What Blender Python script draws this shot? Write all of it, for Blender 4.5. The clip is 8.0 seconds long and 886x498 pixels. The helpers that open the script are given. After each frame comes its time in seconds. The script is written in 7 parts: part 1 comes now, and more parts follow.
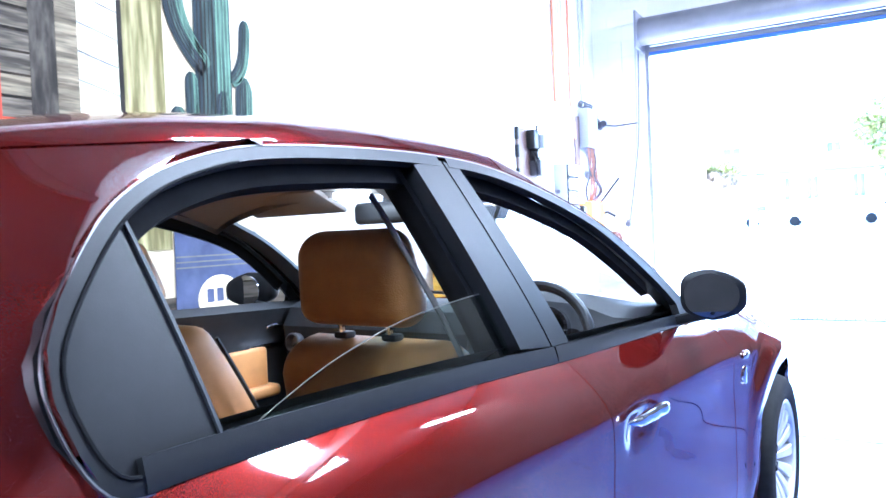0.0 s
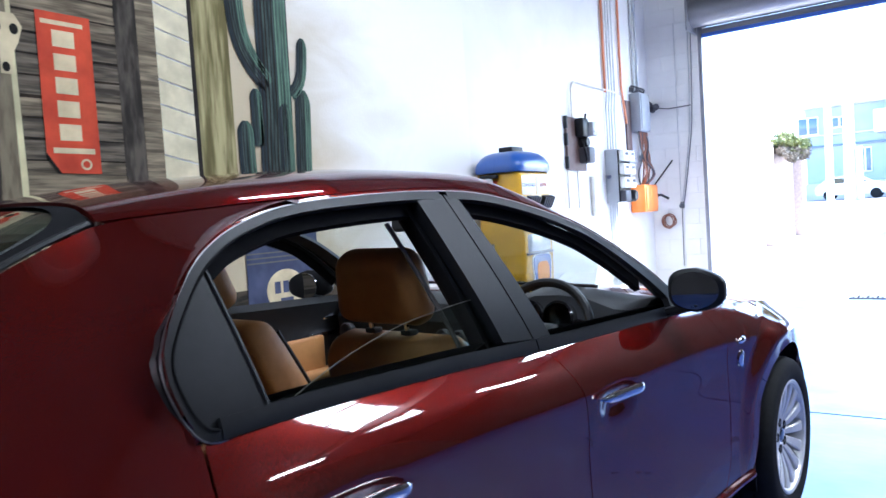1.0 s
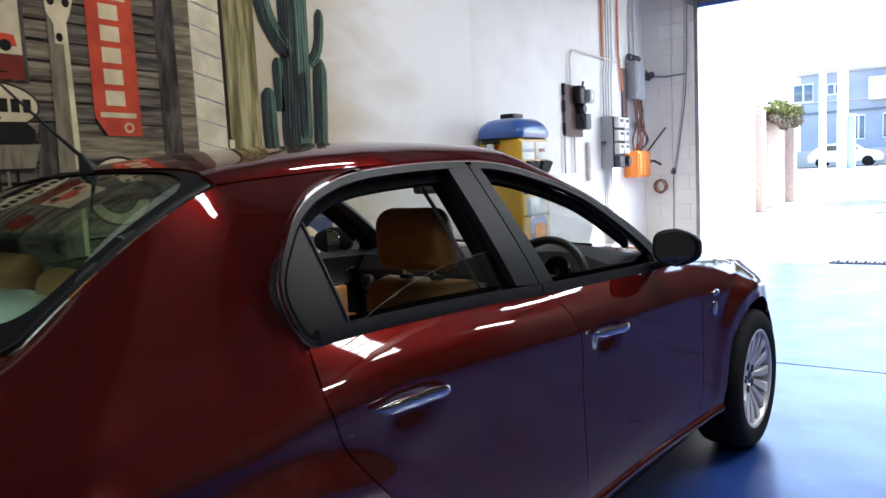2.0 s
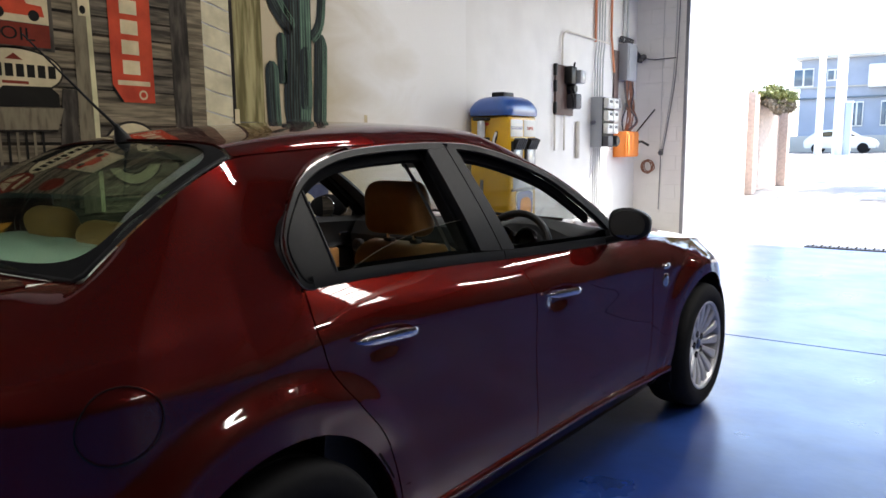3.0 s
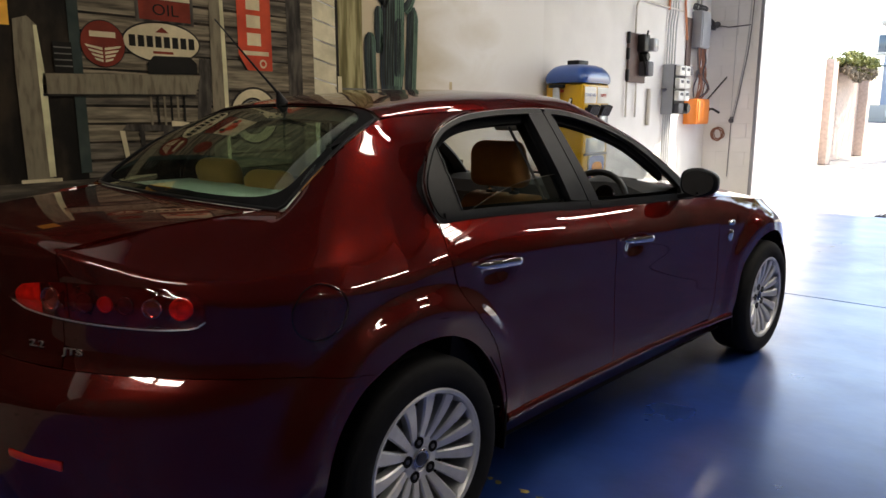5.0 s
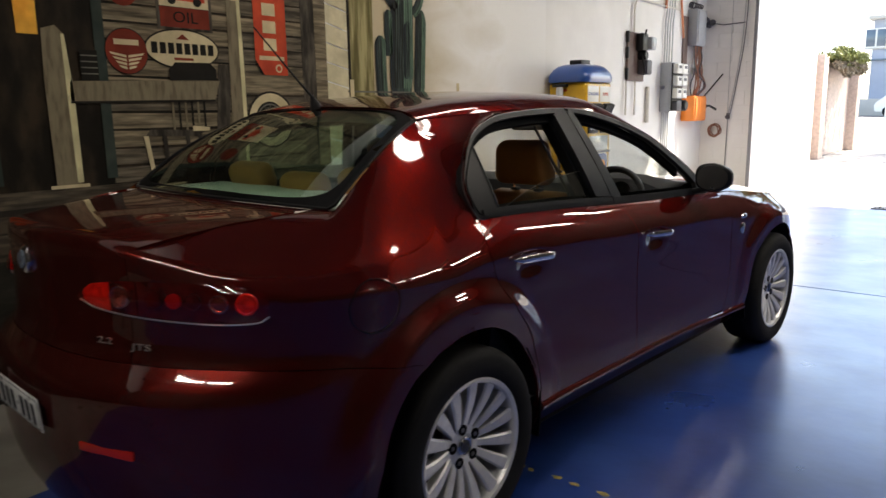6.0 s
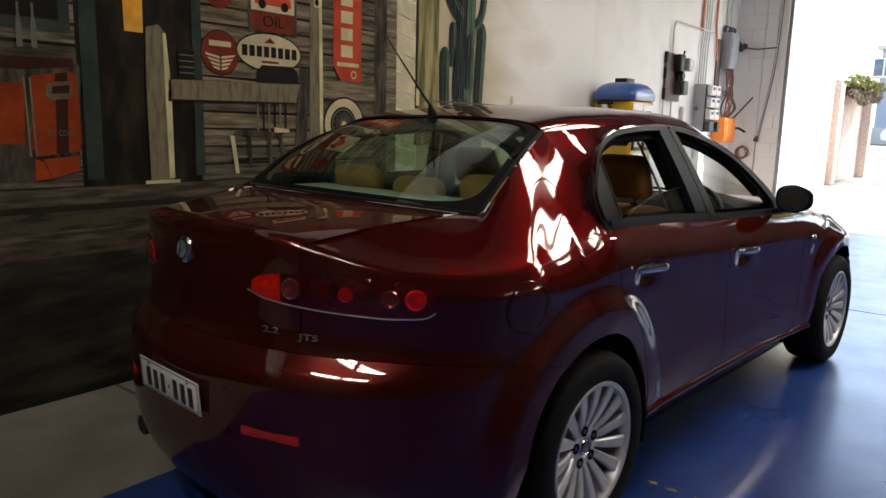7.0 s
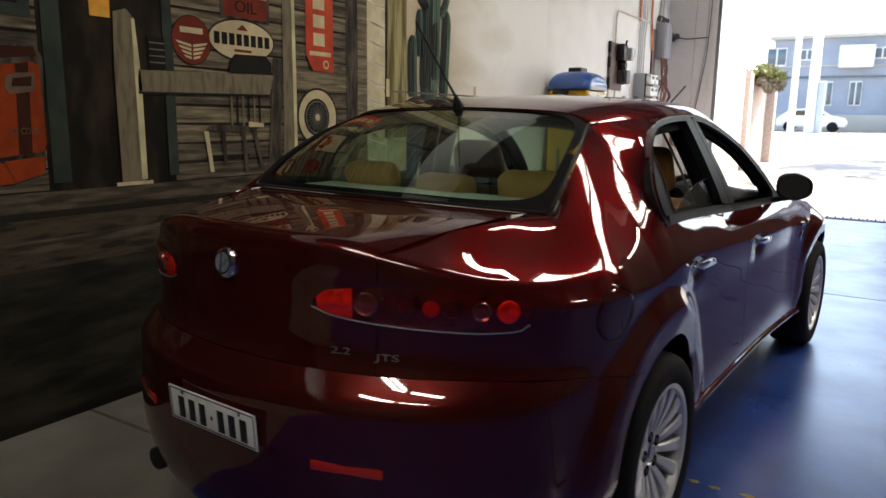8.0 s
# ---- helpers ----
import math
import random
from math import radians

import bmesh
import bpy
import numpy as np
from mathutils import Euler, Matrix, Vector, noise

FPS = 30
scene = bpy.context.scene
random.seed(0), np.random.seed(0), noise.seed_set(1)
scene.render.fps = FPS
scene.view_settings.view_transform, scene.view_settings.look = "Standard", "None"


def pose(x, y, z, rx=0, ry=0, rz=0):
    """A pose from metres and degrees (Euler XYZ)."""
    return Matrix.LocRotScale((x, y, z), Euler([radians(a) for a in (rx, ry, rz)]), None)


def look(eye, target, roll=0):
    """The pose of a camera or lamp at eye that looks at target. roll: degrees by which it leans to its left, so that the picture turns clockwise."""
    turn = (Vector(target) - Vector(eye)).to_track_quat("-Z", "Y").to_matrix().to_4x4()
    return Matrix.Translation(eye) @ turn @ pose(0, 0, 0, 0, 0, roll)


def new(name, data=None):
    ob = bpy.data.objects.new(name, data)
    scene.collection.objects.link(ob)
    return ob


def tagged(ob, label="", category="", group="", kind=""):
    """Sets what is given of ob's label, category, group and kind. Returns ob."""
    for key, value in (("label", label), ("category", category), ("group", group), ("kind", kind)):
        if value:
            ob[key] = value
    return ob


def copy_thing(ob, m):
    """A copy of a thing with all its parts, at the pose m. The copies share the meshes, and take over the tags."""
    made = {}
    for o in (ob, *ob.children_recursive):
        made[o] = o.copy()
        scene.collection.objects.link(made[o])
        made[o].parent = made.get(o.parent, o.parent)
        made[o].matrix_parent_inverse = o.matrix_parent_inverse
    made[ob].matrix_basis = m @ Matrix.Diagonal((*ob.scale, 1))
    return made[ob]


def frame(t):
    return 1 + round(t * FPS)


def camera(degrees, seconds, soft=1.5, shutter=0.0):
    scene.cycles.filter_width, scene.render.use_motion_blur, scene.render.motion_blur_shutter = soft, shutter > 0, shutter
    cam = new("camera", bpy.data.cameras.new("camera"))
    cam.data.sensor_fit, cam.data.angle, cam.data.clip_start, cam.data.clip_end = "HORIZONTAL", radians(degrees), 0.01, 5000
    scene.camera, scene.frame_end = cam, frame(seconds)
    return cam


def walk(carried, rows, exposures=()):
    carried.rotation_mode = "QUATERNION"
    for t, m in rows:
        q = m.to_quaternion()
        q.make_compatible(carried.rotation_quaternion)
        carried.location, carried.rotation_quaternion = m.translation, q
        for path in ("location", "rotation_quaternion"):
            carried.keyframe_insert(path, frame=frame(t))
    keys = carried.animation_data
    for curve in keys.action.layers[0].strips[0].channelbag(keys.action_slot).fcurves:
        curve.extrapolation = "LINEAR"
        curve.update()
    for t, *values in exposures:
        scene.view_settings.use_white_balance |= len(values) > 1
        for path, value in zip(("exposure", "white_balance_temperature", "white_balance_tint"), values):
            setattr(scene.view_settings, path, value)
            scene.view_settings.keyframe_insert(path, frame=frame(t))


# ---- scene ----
cam = camera(63.5, 8.0, shutter=0.5)
PATH = [
    (0, (1.332, -0.286, 1.229), (0.332, 1.445, 1.183), -2.4),
    (0.5, (1.453, -0.371, 1.277), (0.39, 1.321, 1.19), -1.5),
    (1, (1.637, -0.508, 1.309), (0.478, 1.12, 1.217), -3.7),
    (1.5, (1.744, -0.665, 1.325), (0.563, 0.943, 1.188), -1.3),
    (1.7, (1.745, -0.739, 1.32), (0.605, 0.894, 1.141), -3.0),
    (2.8, (1.977, -1.079, 1.359), (0.837, 0.546, 1.112), -0.8),
    (3, (2.023, -1.104, 1.353), (0.895, 0.523, 1.071), -0.6),
    (3.5, (2.089, -1.211, 1.347), (0.965, 0.418, 1.055), -0.3),
    (4, (2.063, -1.376, 1.339), (0.925, 0.232, 0.994), -1.5),
    (4.5, (2.072, -1.502, 1.344), (0.909, 0.069, 0.918), 0.1),
    (5, (2.179, -1.569, 1.35), (0.928, -0.054, 0.977), -0.1),
    (5.2, (2.178, -1.571, 1.346), (0.929, -0.056, 0.966), -0.5),
    (6.3, (2.063, -1.863, 1.355), (0.833, -0.329, 0.985), -1.2),
    (6.5, (2.006, -1.957, 1.354), (0.775, -0.428, 0.97), -1.7),
    (7, (1.848, -2.081, 1.351), (0.616, -0.543, 1.008), 1.4),
    (7.5, (1.634, -2.121, 1.363), (0.517, -0.508, 0.977), -0.8),
    (8, (1.388, -2.189, 1.351), (0.353, -0.517, 0.987), 0.8),
]
EXPOSURES = [(0.0, 4.75, 4700, 10), (0.5, 3.7, 4850, 10), (1.0, 3.0, 5150, 10), (1.5, 2.6, 5550, 10), (3.0, 2.1, 6400, 10), (5.0, 1.95, 7100, 10), (8.0, 1.95, 7100, 10)]
walk(cam, [(t, look(eye, target, roll)) for t, eye, target, roll in PATH], EXPOSURES)

# ---- world, sun and exposure ----
world = bpy.data.worlds.new("world")
scene.world = world
world.use_nodes = True
wn = world.node_tree.nodes
sky = wn.new("ShaderNodeTexSky")
sky.sky_type, sky.sun_disc = "NISHITA", False
SUN_ELEV, SUN_AZ = 46.0, 40.0          # degrees up, degrees from +y towards +x
sky.sun_elevation, sky.sun_rotation = radians(SUN_ELEV), radians(SUN_AZ)
world.node_tree.links.new(sky.outputs[0], wn["Background"].inputs[0])
wn["Background"].inputs[1].default_value = 0.15
sun = new("sun", bpy.data.lights.new("sun", "SUN"))
sun.data.energy, sun.data.angle, sun.data.color = 4.6, radians(0.53), (1.0, 0.95, 0.87)
sun.matrix_world = look((20 * math.sin(radians(SUN_AZ)), 20 * math.cos(radians(SUN_AZ)), 20 * math.tan(radians(SUN_ELEV))), (0, 0, 0))


# ---- small tools ----
def spline(*knots):
    """A monotone cubic through (t, v) knots; flat beyond the ends."""
    t, v = np.array([k[0] for k in knots], float), np.array([k[1] for k in knots], float)
    h, d = np.diff(t), np.diff(v) / np.diff(t)
    m = np.r_[d[0], np.where(d[:-1] * d[1:] > 0, 2 * d[:-1] * d[1:] / (d[:-1] + d[1:] + 1e-12), 0), d[-1]]

    def at(x):
        x = np.clip(np.asarray(x, float), t[0], t[-1])
        i = np.clip(np.searchsorted(t, x) - 1, 0, len(h) - 1)
        s = (x - t[i]) / h[i]
        return ((1 + 2 * s) * (1 - s) ** 2 * v[i] + s * (1 - s) ** 2 * h[i] * m[i]
                + s * s * (3 - 2 * s) * v[i + 1] + s * s * (s - 1) * h[i] * m[i + 1])
    return at


def curve_through(points, n):
    """n points, evenly spaced, on a smooth curve through the given points of any dimension."""
    p = np.array(points, float)
    p = np.vstack([2 * p[0] - p[1], p, 2 * p[-1] - p[-2]])
    out = []
    for i in range(1, len(p) - 2):
        s = np.linspace(0, 1, 24, endpoint=False)[:, None]
        a, b, c, d = p[i - 1], p[i], p[i + 1], p[i + 2]
        out.append(0.5 * (2 * b + (c - a) * s + (2 * a - 5 * b + 4 * c - d) * s ** 2 + (3 * b - a - 3 * c + d) * s ** 3))
    q = np.vstack([*out, p[-2][None]])
    far = np.r_[0, np.cumsum(np.linalg.norm(np.diff(q, axis=0), axis=1))]
    at = np.linspace(0, far[-1], n)
    return np.stack([np.interp(at, far, q[:, k]) for k in range(q.shape[1])], 1)


def from_data(name, verts, faces, mat, parent=None, label="", smooth=True, sharp=None):
    me = bpy.data.meshes.new(name)
    me.from_pydata([tuple(map(float, v)) for v in verts], [], faces)
    me.update()
    if smooth:
        me.polygons.foreach_set("use_smooth", [True] * len(me.polygons))
        if sharp:
            for e in me.edges:
                if tuple(sorted(e.vertices)) in sharp:
                    e.use_edge_sharp = True
    me.materials.append(mat)
    ob = new(name, me)
    ob.parent = parent
    if label:
        ob["label"] = label
    return ob


def part(name, bm, mat, parent=None, label="", smooth=35):
    """Links a bmesh as one mesh object under a thing or a part."""
    bmesh.ops.recalc_face_normals(bm, faces=bm.faces)
    if smooth:
        for f in bm.faces:
            f.smooth = True
        for e in bm.edges:
            if len(e.link_faces) == 2 and e.calc_face_angle(0) > radians(smooth):
                e.smooth = False
    me = bpy.data.meshes.new(name)
    bm.to_mesh(me)
    bm.free()
    me.materials.append(mat)
    ob = new(name, me)
    ob.parent = parent
    if label:
        ob["label"] = label
    return ob


def thing(name, label, category, at=None, group="", kind=""):
    """An empty that parents the parts of a thing."""
    ob = new(name)
    ob.empty_display_size = 0.1
    if at is not None:
        ob.matrix_world = at
    return tagged(ob, label, category, group, kind)


def box(bm, size, at=(0, 0, 0), bevel=0.0, turn=(0, 0, 0), segments=2, taper=1.0):
    """A bevelled box, centred; taper scales its top."""
    made = bmesh.ops.create_cube(bm, size=1.0)["verts"]
    for v in made:
        k = taper if v.co.z > 0 else 1.0
        v.co = Vector((v.co.x * size[0] * k, v.co.y * size[1] * k, v.co.z * size[2]))
    if bevel:
        edges = list({e for v in made for e in v.link_edges})
        made = bmesh.ops.bevel(bm, geom=edges, offset=bevel, segments=segments, affect="EDGES", profile=0.5)["verts"]
    m = pose(*at, *turn)
    for v in made:
        v.co = m @ v.co
    return bm


def boxed(size, at=(0, 0, 0), bevel=0.0, turn=(0, 0, 0), segments=2, taper=1.0):
    return box(bmesh.new(), size, at, bevel, turn, segments, taper)


def lathe(bm, profile, m=Matrix(), n=32, close=False):
    """Turns (radius, height) pairs round the z axis of m."""
    rings = []
    for r, h in profile:
        rings.append([bm.verts.new(m @ Vector((r * math.cos(2 * math.pi * k / n), r * math.sin(2 * math.pi * k / n), h))) for k in range(n)])
    pairs = list(zip(rings, rings[1:])) + ([(rings[-1], rings[0])] if close else [])
    for a, b in pairs:
        for k in range(n):
            bm.faces.new((a[k], a[(k + 1) % n], b[(k + 1) % n], b[k]))
    if not close:
        for ring in (rings[0], rings[-1]):
            if profile[rings.index(ring)][0] > 1e-4:
                bm.faces.new(ring)
    return bm


def tube(bm, points, radius, n=8, taper=1.0):
    """A round tube along points."""
    pts = [Vector(p) for p in points]
    rings, side = [], None
    for i, p in enumerate(pts):
        d = (pts[min(i + 1, len(pts) - 1)] - pts[max(i - 1, 0)]).normalized()
        if side is None:
            side = d.orthogonal().normalized()
        side = (side - d * side.dot(d)).normalized()
        up = d.cross(side)
        r = radius * (1 + (taper - 1) * i / max(1, len(pts) - 1))
        rings.append([bm.verts.new(p + r * (math.cos(2 * math.pi * k / n) * side + math.sin(2 * math.pi * k / n) * up)) for k in range(n)])
    for a, b in zip(rings, rings[1:]):
        for k in range(n):
            bm.faces.new((a[k], a[(k + 1) % n], b[(k + 1) % n], b[k]))
    bm.faces.new(rings[0])
    bm.faces.new(rings[-1])
    return bm


def slab(bm, outline, thick, m=Matrix()):
    """A flat outline of (a, b) pairs, thick along its own z, laid by m."""
    low = [bm.verts.new(m @ Vector((a, b, 0))) for a, b in outline]
    top = [bm.verts.new(m @ Vector((a, b, thick))) for a, b in outline]
    bm.faces.new(low)
    bm.faces.new(top)
    for k in range(len(low)):
        j = (k + 1) % len(low)
        bm.faces.new((low[k], low[j], top[j], top[k]))
    return bm


def ring_outline(a, b, n=40, power=2.0):
    out = []
    for k in range(n):
        c, s = math.cos(2 * math.pi * k / n), math.sin(2 * math.pi * k / n)
        out.append((a * math.copysign(abs(c) ** (2 / power), c), b * math.copysign(abs(s) ** (2 / power), s)))
    return out


def sheets(name, grids, mat, parent=None, label="", thick=0.012, hub=(0, 1.2, 0.7), flip=False):
    """Curved sheets from grids of points, with a flange turned inwards all round, in one mesh. hub: a point on their inner side."""
    verts, faces, sharp = [], [], set()
    for p in grids:
        p = np.asarray(p, float)
        nu, nv = p.shape[:2]
        n = np.cross(np.gradient(p, axis=0), np.gradient(p, axis=1))
        n /= np.linalg.norm(n, axis=2, keepdims=True) + 1e-12
        turned = ((p - np.array(hub)) * n).sum() < 0
        if flip:
            turned = not turned
        if turned:
            n = -n
        base = len(verts)
        verts += list(p.reshape(-1, 3))

        def at(i, j):
            return base + i * nv + j
        for i in range(nu - 1):
            for j in range(nv - 1):
                q = (at(i, j), at(i + 1, j), at(i + 1, j + 1), at(i, j + 1))
                faces.append(q[::-1] if turned else q)
        loop = [(i, 0) for i in range(nu)] + [(nu - 1, j) for j in range(1, nv)] + [(i, nv - 1) for i in range(nu - 2, -1, -1)] + [(0, j) for j in range(nv - 2, 0, -1)]
        if thick:
            low = len(verts)
            verts += [p[i, j] - n[i, j] * thick for i, j in loop]
            for k in range(len(loop)):
                a, b = at(*loop[k]), at(*loop[(k + 1) % len(loop)])
                c, d = low + (k + 1) % len(loop), low + k
                faces.append((a, b, c, d) if turned else (b, a, d, c))
                sharp.add(tuple(sorted((a, b))))
    return from_data(name, verts, faces, mat, parent, label, True, sharp)


def fair(bm, free):
    """Lets the free vertices settle like a thin plate bent between the fixed ones."""
    near = {v for f in free for v in (f, *(e.other_vert(f) for e in f.link_edges))}
    near |= {e.other_vert(v) for v in near for e in v.link_edges}
    order = {v: i for i, v in enumerate(near)}
    n = len(order)
    lap = np.zeros((n, n))
    for v, i in order.items():
        links = [(order[e.other_vert(v)], 1.0 / max(e.calc_length(), 1e-4)) for e in v.link_edges if e.other_vert(v) in order]
        whole = sum(w for _, w in links)
        for j, w in links:
            lap[i, j] -= w / whole
        lap[i, i] = 1.0
    keep = set(free) | {v for v in near if not v.is_boundary and all(e.other_vert(v) in order for e in v.link_edges)}
    rows = lap[[order[v] for v in keep]]
    inner = [order[v] for v in free]
    outer = [i for i in range(n) if i not in set(inner)]
    at = np.array([v.co for v in order], float)
    a, b = rows[:, inner], -rows[:, outer] @ at[outer]
    at[inner] = np.linalg.solve(a.T @ a + 1e-9 * np.eye(len(inner)), a.T @ b)
    for v, i in zip(free, inner):
        v.co = at[i]


def skin(name, grids, mat, parent=None, label="", thick=0.012, hub=(0, 1.2, 0.7), ease=None):
    """Several grids that share edges, welded into one smooth sheet with a flange along its open edges only."""
    bm = bmesh.new()
    for p in grids:
        p = np.asarray(p, float)
        vs = [[bm.verts.new(c) for c in row] for row in p]
        for i in range(len(vs) - 1):
            for j in range(len(vs[0]) - 1):
                bm.faces.new((vs[i][j], vs[i + 1][j], vs[i + 1][j + 1], vs[i][j + 1]))
    bmesh.ops.remove_doubles(bm, verts=bm.verts, dist=0.0004)
    if ease:
        fair(bm, [v for v in bm.verts if ease(v.co) and not v.is_boundary])
    bmesh.ops.recalc_face_normals(bm, faces=bm.faces)
    bm.normal_update()
    if sum((f.calc_center_median() - Vector(hub)).dot(f.normal) for f in bm.faces) < 0:
        bmesh.ops.reverse_faces(bm, faces=bm.faces)
        bm.normal_update()
    for f in bm.faces:
        f.smooth = True
    rim = [e for e in bm.edges if e.is_boundary]
    inner = {v: bm.verts.new(v.co - v.normal * thick) for v in {v for e in rim for v in e.verts}}
    for e in rim:
        e.smooth = False
        loop = e.link_loops[0]
        a, b = loop.vert, loop.link_loop_next.vert
        bm.faces.new((b, a, inner[a], inner[b]))
    me = bpy.data.meshes.new(name)
    bm.to_mesh(me)
    bm.free()
    me.materials.append(mat)
    ob = new(name, me)
    ob.parent = parent
    if label:
        ob["label"] = label
    return ob


def solid(name, p, mat, parent=None, label="", thick=0.004, hub=(0, 1.2, 0.7)):
    """A closed curved plate of even thickness."""
    p = np.asarray(p, float)
    nu, nv = p.shape[:2]
    n = np.cross(np.gradient(p, axis=0), np.gradient(p, axis=1))
    n /= np.linalg.norm(n, axis=2, keepdims=True) + 1e-12
    if ((p - np.array(hub)) * n).sum() < 0:
        n = -n
    bm = bmesh.new()
    top = [[bm.verts.new(p[i, j]) for j in range(nv)] for i in range(nu)]
    low = [[bm.verts.new(p[i, j] - n[i, j] * thick) for j in range(nv)] for i in range(nu)]
    for g in (top, low):
        for i in range(nu - 1):
            for j in range(nv - 1):
                bm.faces.new((g[i][j], g[i + 1][j], g[i + 1][j + 1], g[i][j + 1]))
    loop = [(i, 0) for i in range(nu)] + [(nu - 1, j) for j in range(1, nv)] + [(i, nv - 1) for i in range(nu - 2, -1, -1)] + [(0, j) for j in range(nv - 2, 0, -1)]
    for k in range(len(loop)):
        (a, b), (c, d) = loop[k], loop[(k + 1) % len(loop)]
        bm.faces.new((top[a][b], top[c][d], low[c][d], low[a][b]))
    return part(name, bm, mat, parent, label)


def letters(name, text, size, depth, mat, parent, m, label=""):
    """Built-in lettering, turned into a mesh."""
    cu = bpy.data.curves.new(name, "FONT")
    cu.body, cu.size, cu.extrude, cu.align_x, cu.align_y = text, size, depth / 2, "CENTER", "CENTER"
    cu.resolution_u = 3
    tmp = bpy.data.objects.new(name, cu)
    scene.collection.objects.link(tmp)
    bpy.context.view_layer.update()
    me = bpy.data.meshes.new_from_object(tmp.evaluated_get(bpy.context.evaluated_depsgraph_get()))
    bpy.data.objects.remove(tmp)
    me.transform(m)
    me.materials.clear()
    me.materials.append(mat)
    ob = new(name, me)
    ob.parent = parent
    if label:
        ob["label"] = label
    return ob


# ---- materials ----
def material(name, color, rough=0.5, metal=0.0, vary=0.0, scale=6.0, bump=0.0, bump_scale=80.0, coat=0.0, second=None, blotch=0.0, blotch_scale=1.5, rough_vary=0.0, emit=0.0, random_tint=0.0, stretch=None):
    """A principled surface with fine grain, larger blotches and relief, all in object space."""
    mat = bpy.data.materials.new(name)
    mat.use_nodes = True
    nt = mat.node_tree
    n, ln = nt.nodes, nt.links
    bs = n["Principled BSDF"]
    bs.inputs["Roughness"].default_value, bs.inputs["Metallic"].default_value = rough, metal
    bs.inputs["Coat Weight"].default_value, bs.inputs["Coat Roughness"].default_value = coat, 0.03
    if emit:
        bs.inputs["Emission Color"].default_value, bs.inputs["Emission Strength"].default_value = (*color, 1), emit
    geo = n.new("ShaderNodeNewGeometry")
    col = n.new("ShaderNodeRGB")
    col.outputs[0].default_value = (*color, 1)
    out = col.outputs[0]

    place = geo.outputs["Position"]
    if stretch:
        v = n.new("ShaderNodeVectorMath")
        v.operation, v.inputs[1].default_value = "MULTIPLY", stretch
        ln.new(place, v.inputs[0])
        place = v.outputs[0]

    def noise_at(s, detail=4.0):
        t = n.new("ShaderNodeTexNoise")
        t.inputs["Scale"].default_value, t.inputs["Detail"].default_value = s, detail
        ln.new(place, t.inputs["Vector"])
        return t

    def mixed(a, factor, b, kind="MIX"):
        x = n.new("ShaderNodeMix")
        x.data_type, x.blend_type = "RGBA", kind
        ln.new(factor, x.inputs[0])
        ln.new(a, x.inputs[6])
        if isinstance(b, tuple):
            x.inputs[7].default_value = (*b, 1)
        else:
            ln.new(b, x.inputs[7])
        return x.outputs[2]
    if second:
        t = noise_at(blotch_scale, 5.0)
        r = n.new("ShaderNodeMapRange")
        r.inputs[1].default_value, r.inputs[2].default_value, r.inputs[4].default_value = 0.42, 0.62, blotch or 1.0
        ln.new(t.outputs[0], r.inputs[0])
        out = mixed(out, r.outputs[0], second)
    if vary:
        t = noise_at(scale)
        r = n.new("ShaderNodeMapRange")
        r.inputs[1].default_value, r.inputs[2].default_value = 0.3, 0.7
        r.inputs[3].default_value, r.inputs[4].default_value = 1 - vary, 1 + vary
        ln.new(t.outputs[0], r.inputs[0])
        h = n.new("ShaderNodeHueSaturation")
        ln.new(out, h.inputs["Color"])
        ln.new(r.outputs[0], h.inputs["Value"])
        out = h.outputs[0]
    if random_tint:
        info = n.new("ShaderNodeObjectInfo")
        r = n.new("ShaderNodeMapRange")
        r.inputs[3].default_value, r.inputs[4].default_value = 1 - random_tint, 1 + random_tint
        ln.new(info.outputs["Random"], r.inputs[0])
        h = n.new("ShaderNodeHueSaturation")
        ln.new(out, h.inputs["Color"])
        ln.new(r.outputs[0], h.inputs["Value"])
        out = h.outputs[0]
    ln.new(out, bs.inputs["Base Color"])
    if rough_vary:
        t = noise_at(scale * 0.7)
        r = n.new("ShaderNodeMapRange")
        r.inputs[1].default_value, r.inputs[2].default_value = 0.3, 0.7
        r.inputs[3].default_value, r.inputs[4].default_value = max(0.02, rough - rough_vary), min(1, rough + rough_vary)
        ln.new(t.outputs[0], r.inputs[0])
        ln.new(r.outputs[0], bs.inputs["Roughness"])
    if bump:
        t = noise_at(bump_scale, 3.0)
        b = n.new("ShaderNodeBump")
        b.inputs["Strength"].default_value, b.inputs["Distance"].default_value = bump, 0.01
        ln.new(t.outputs[0], b.inputs["Height"])
        ln.new(b.outputs[0], bs.inputs["Normal"])
    return mat


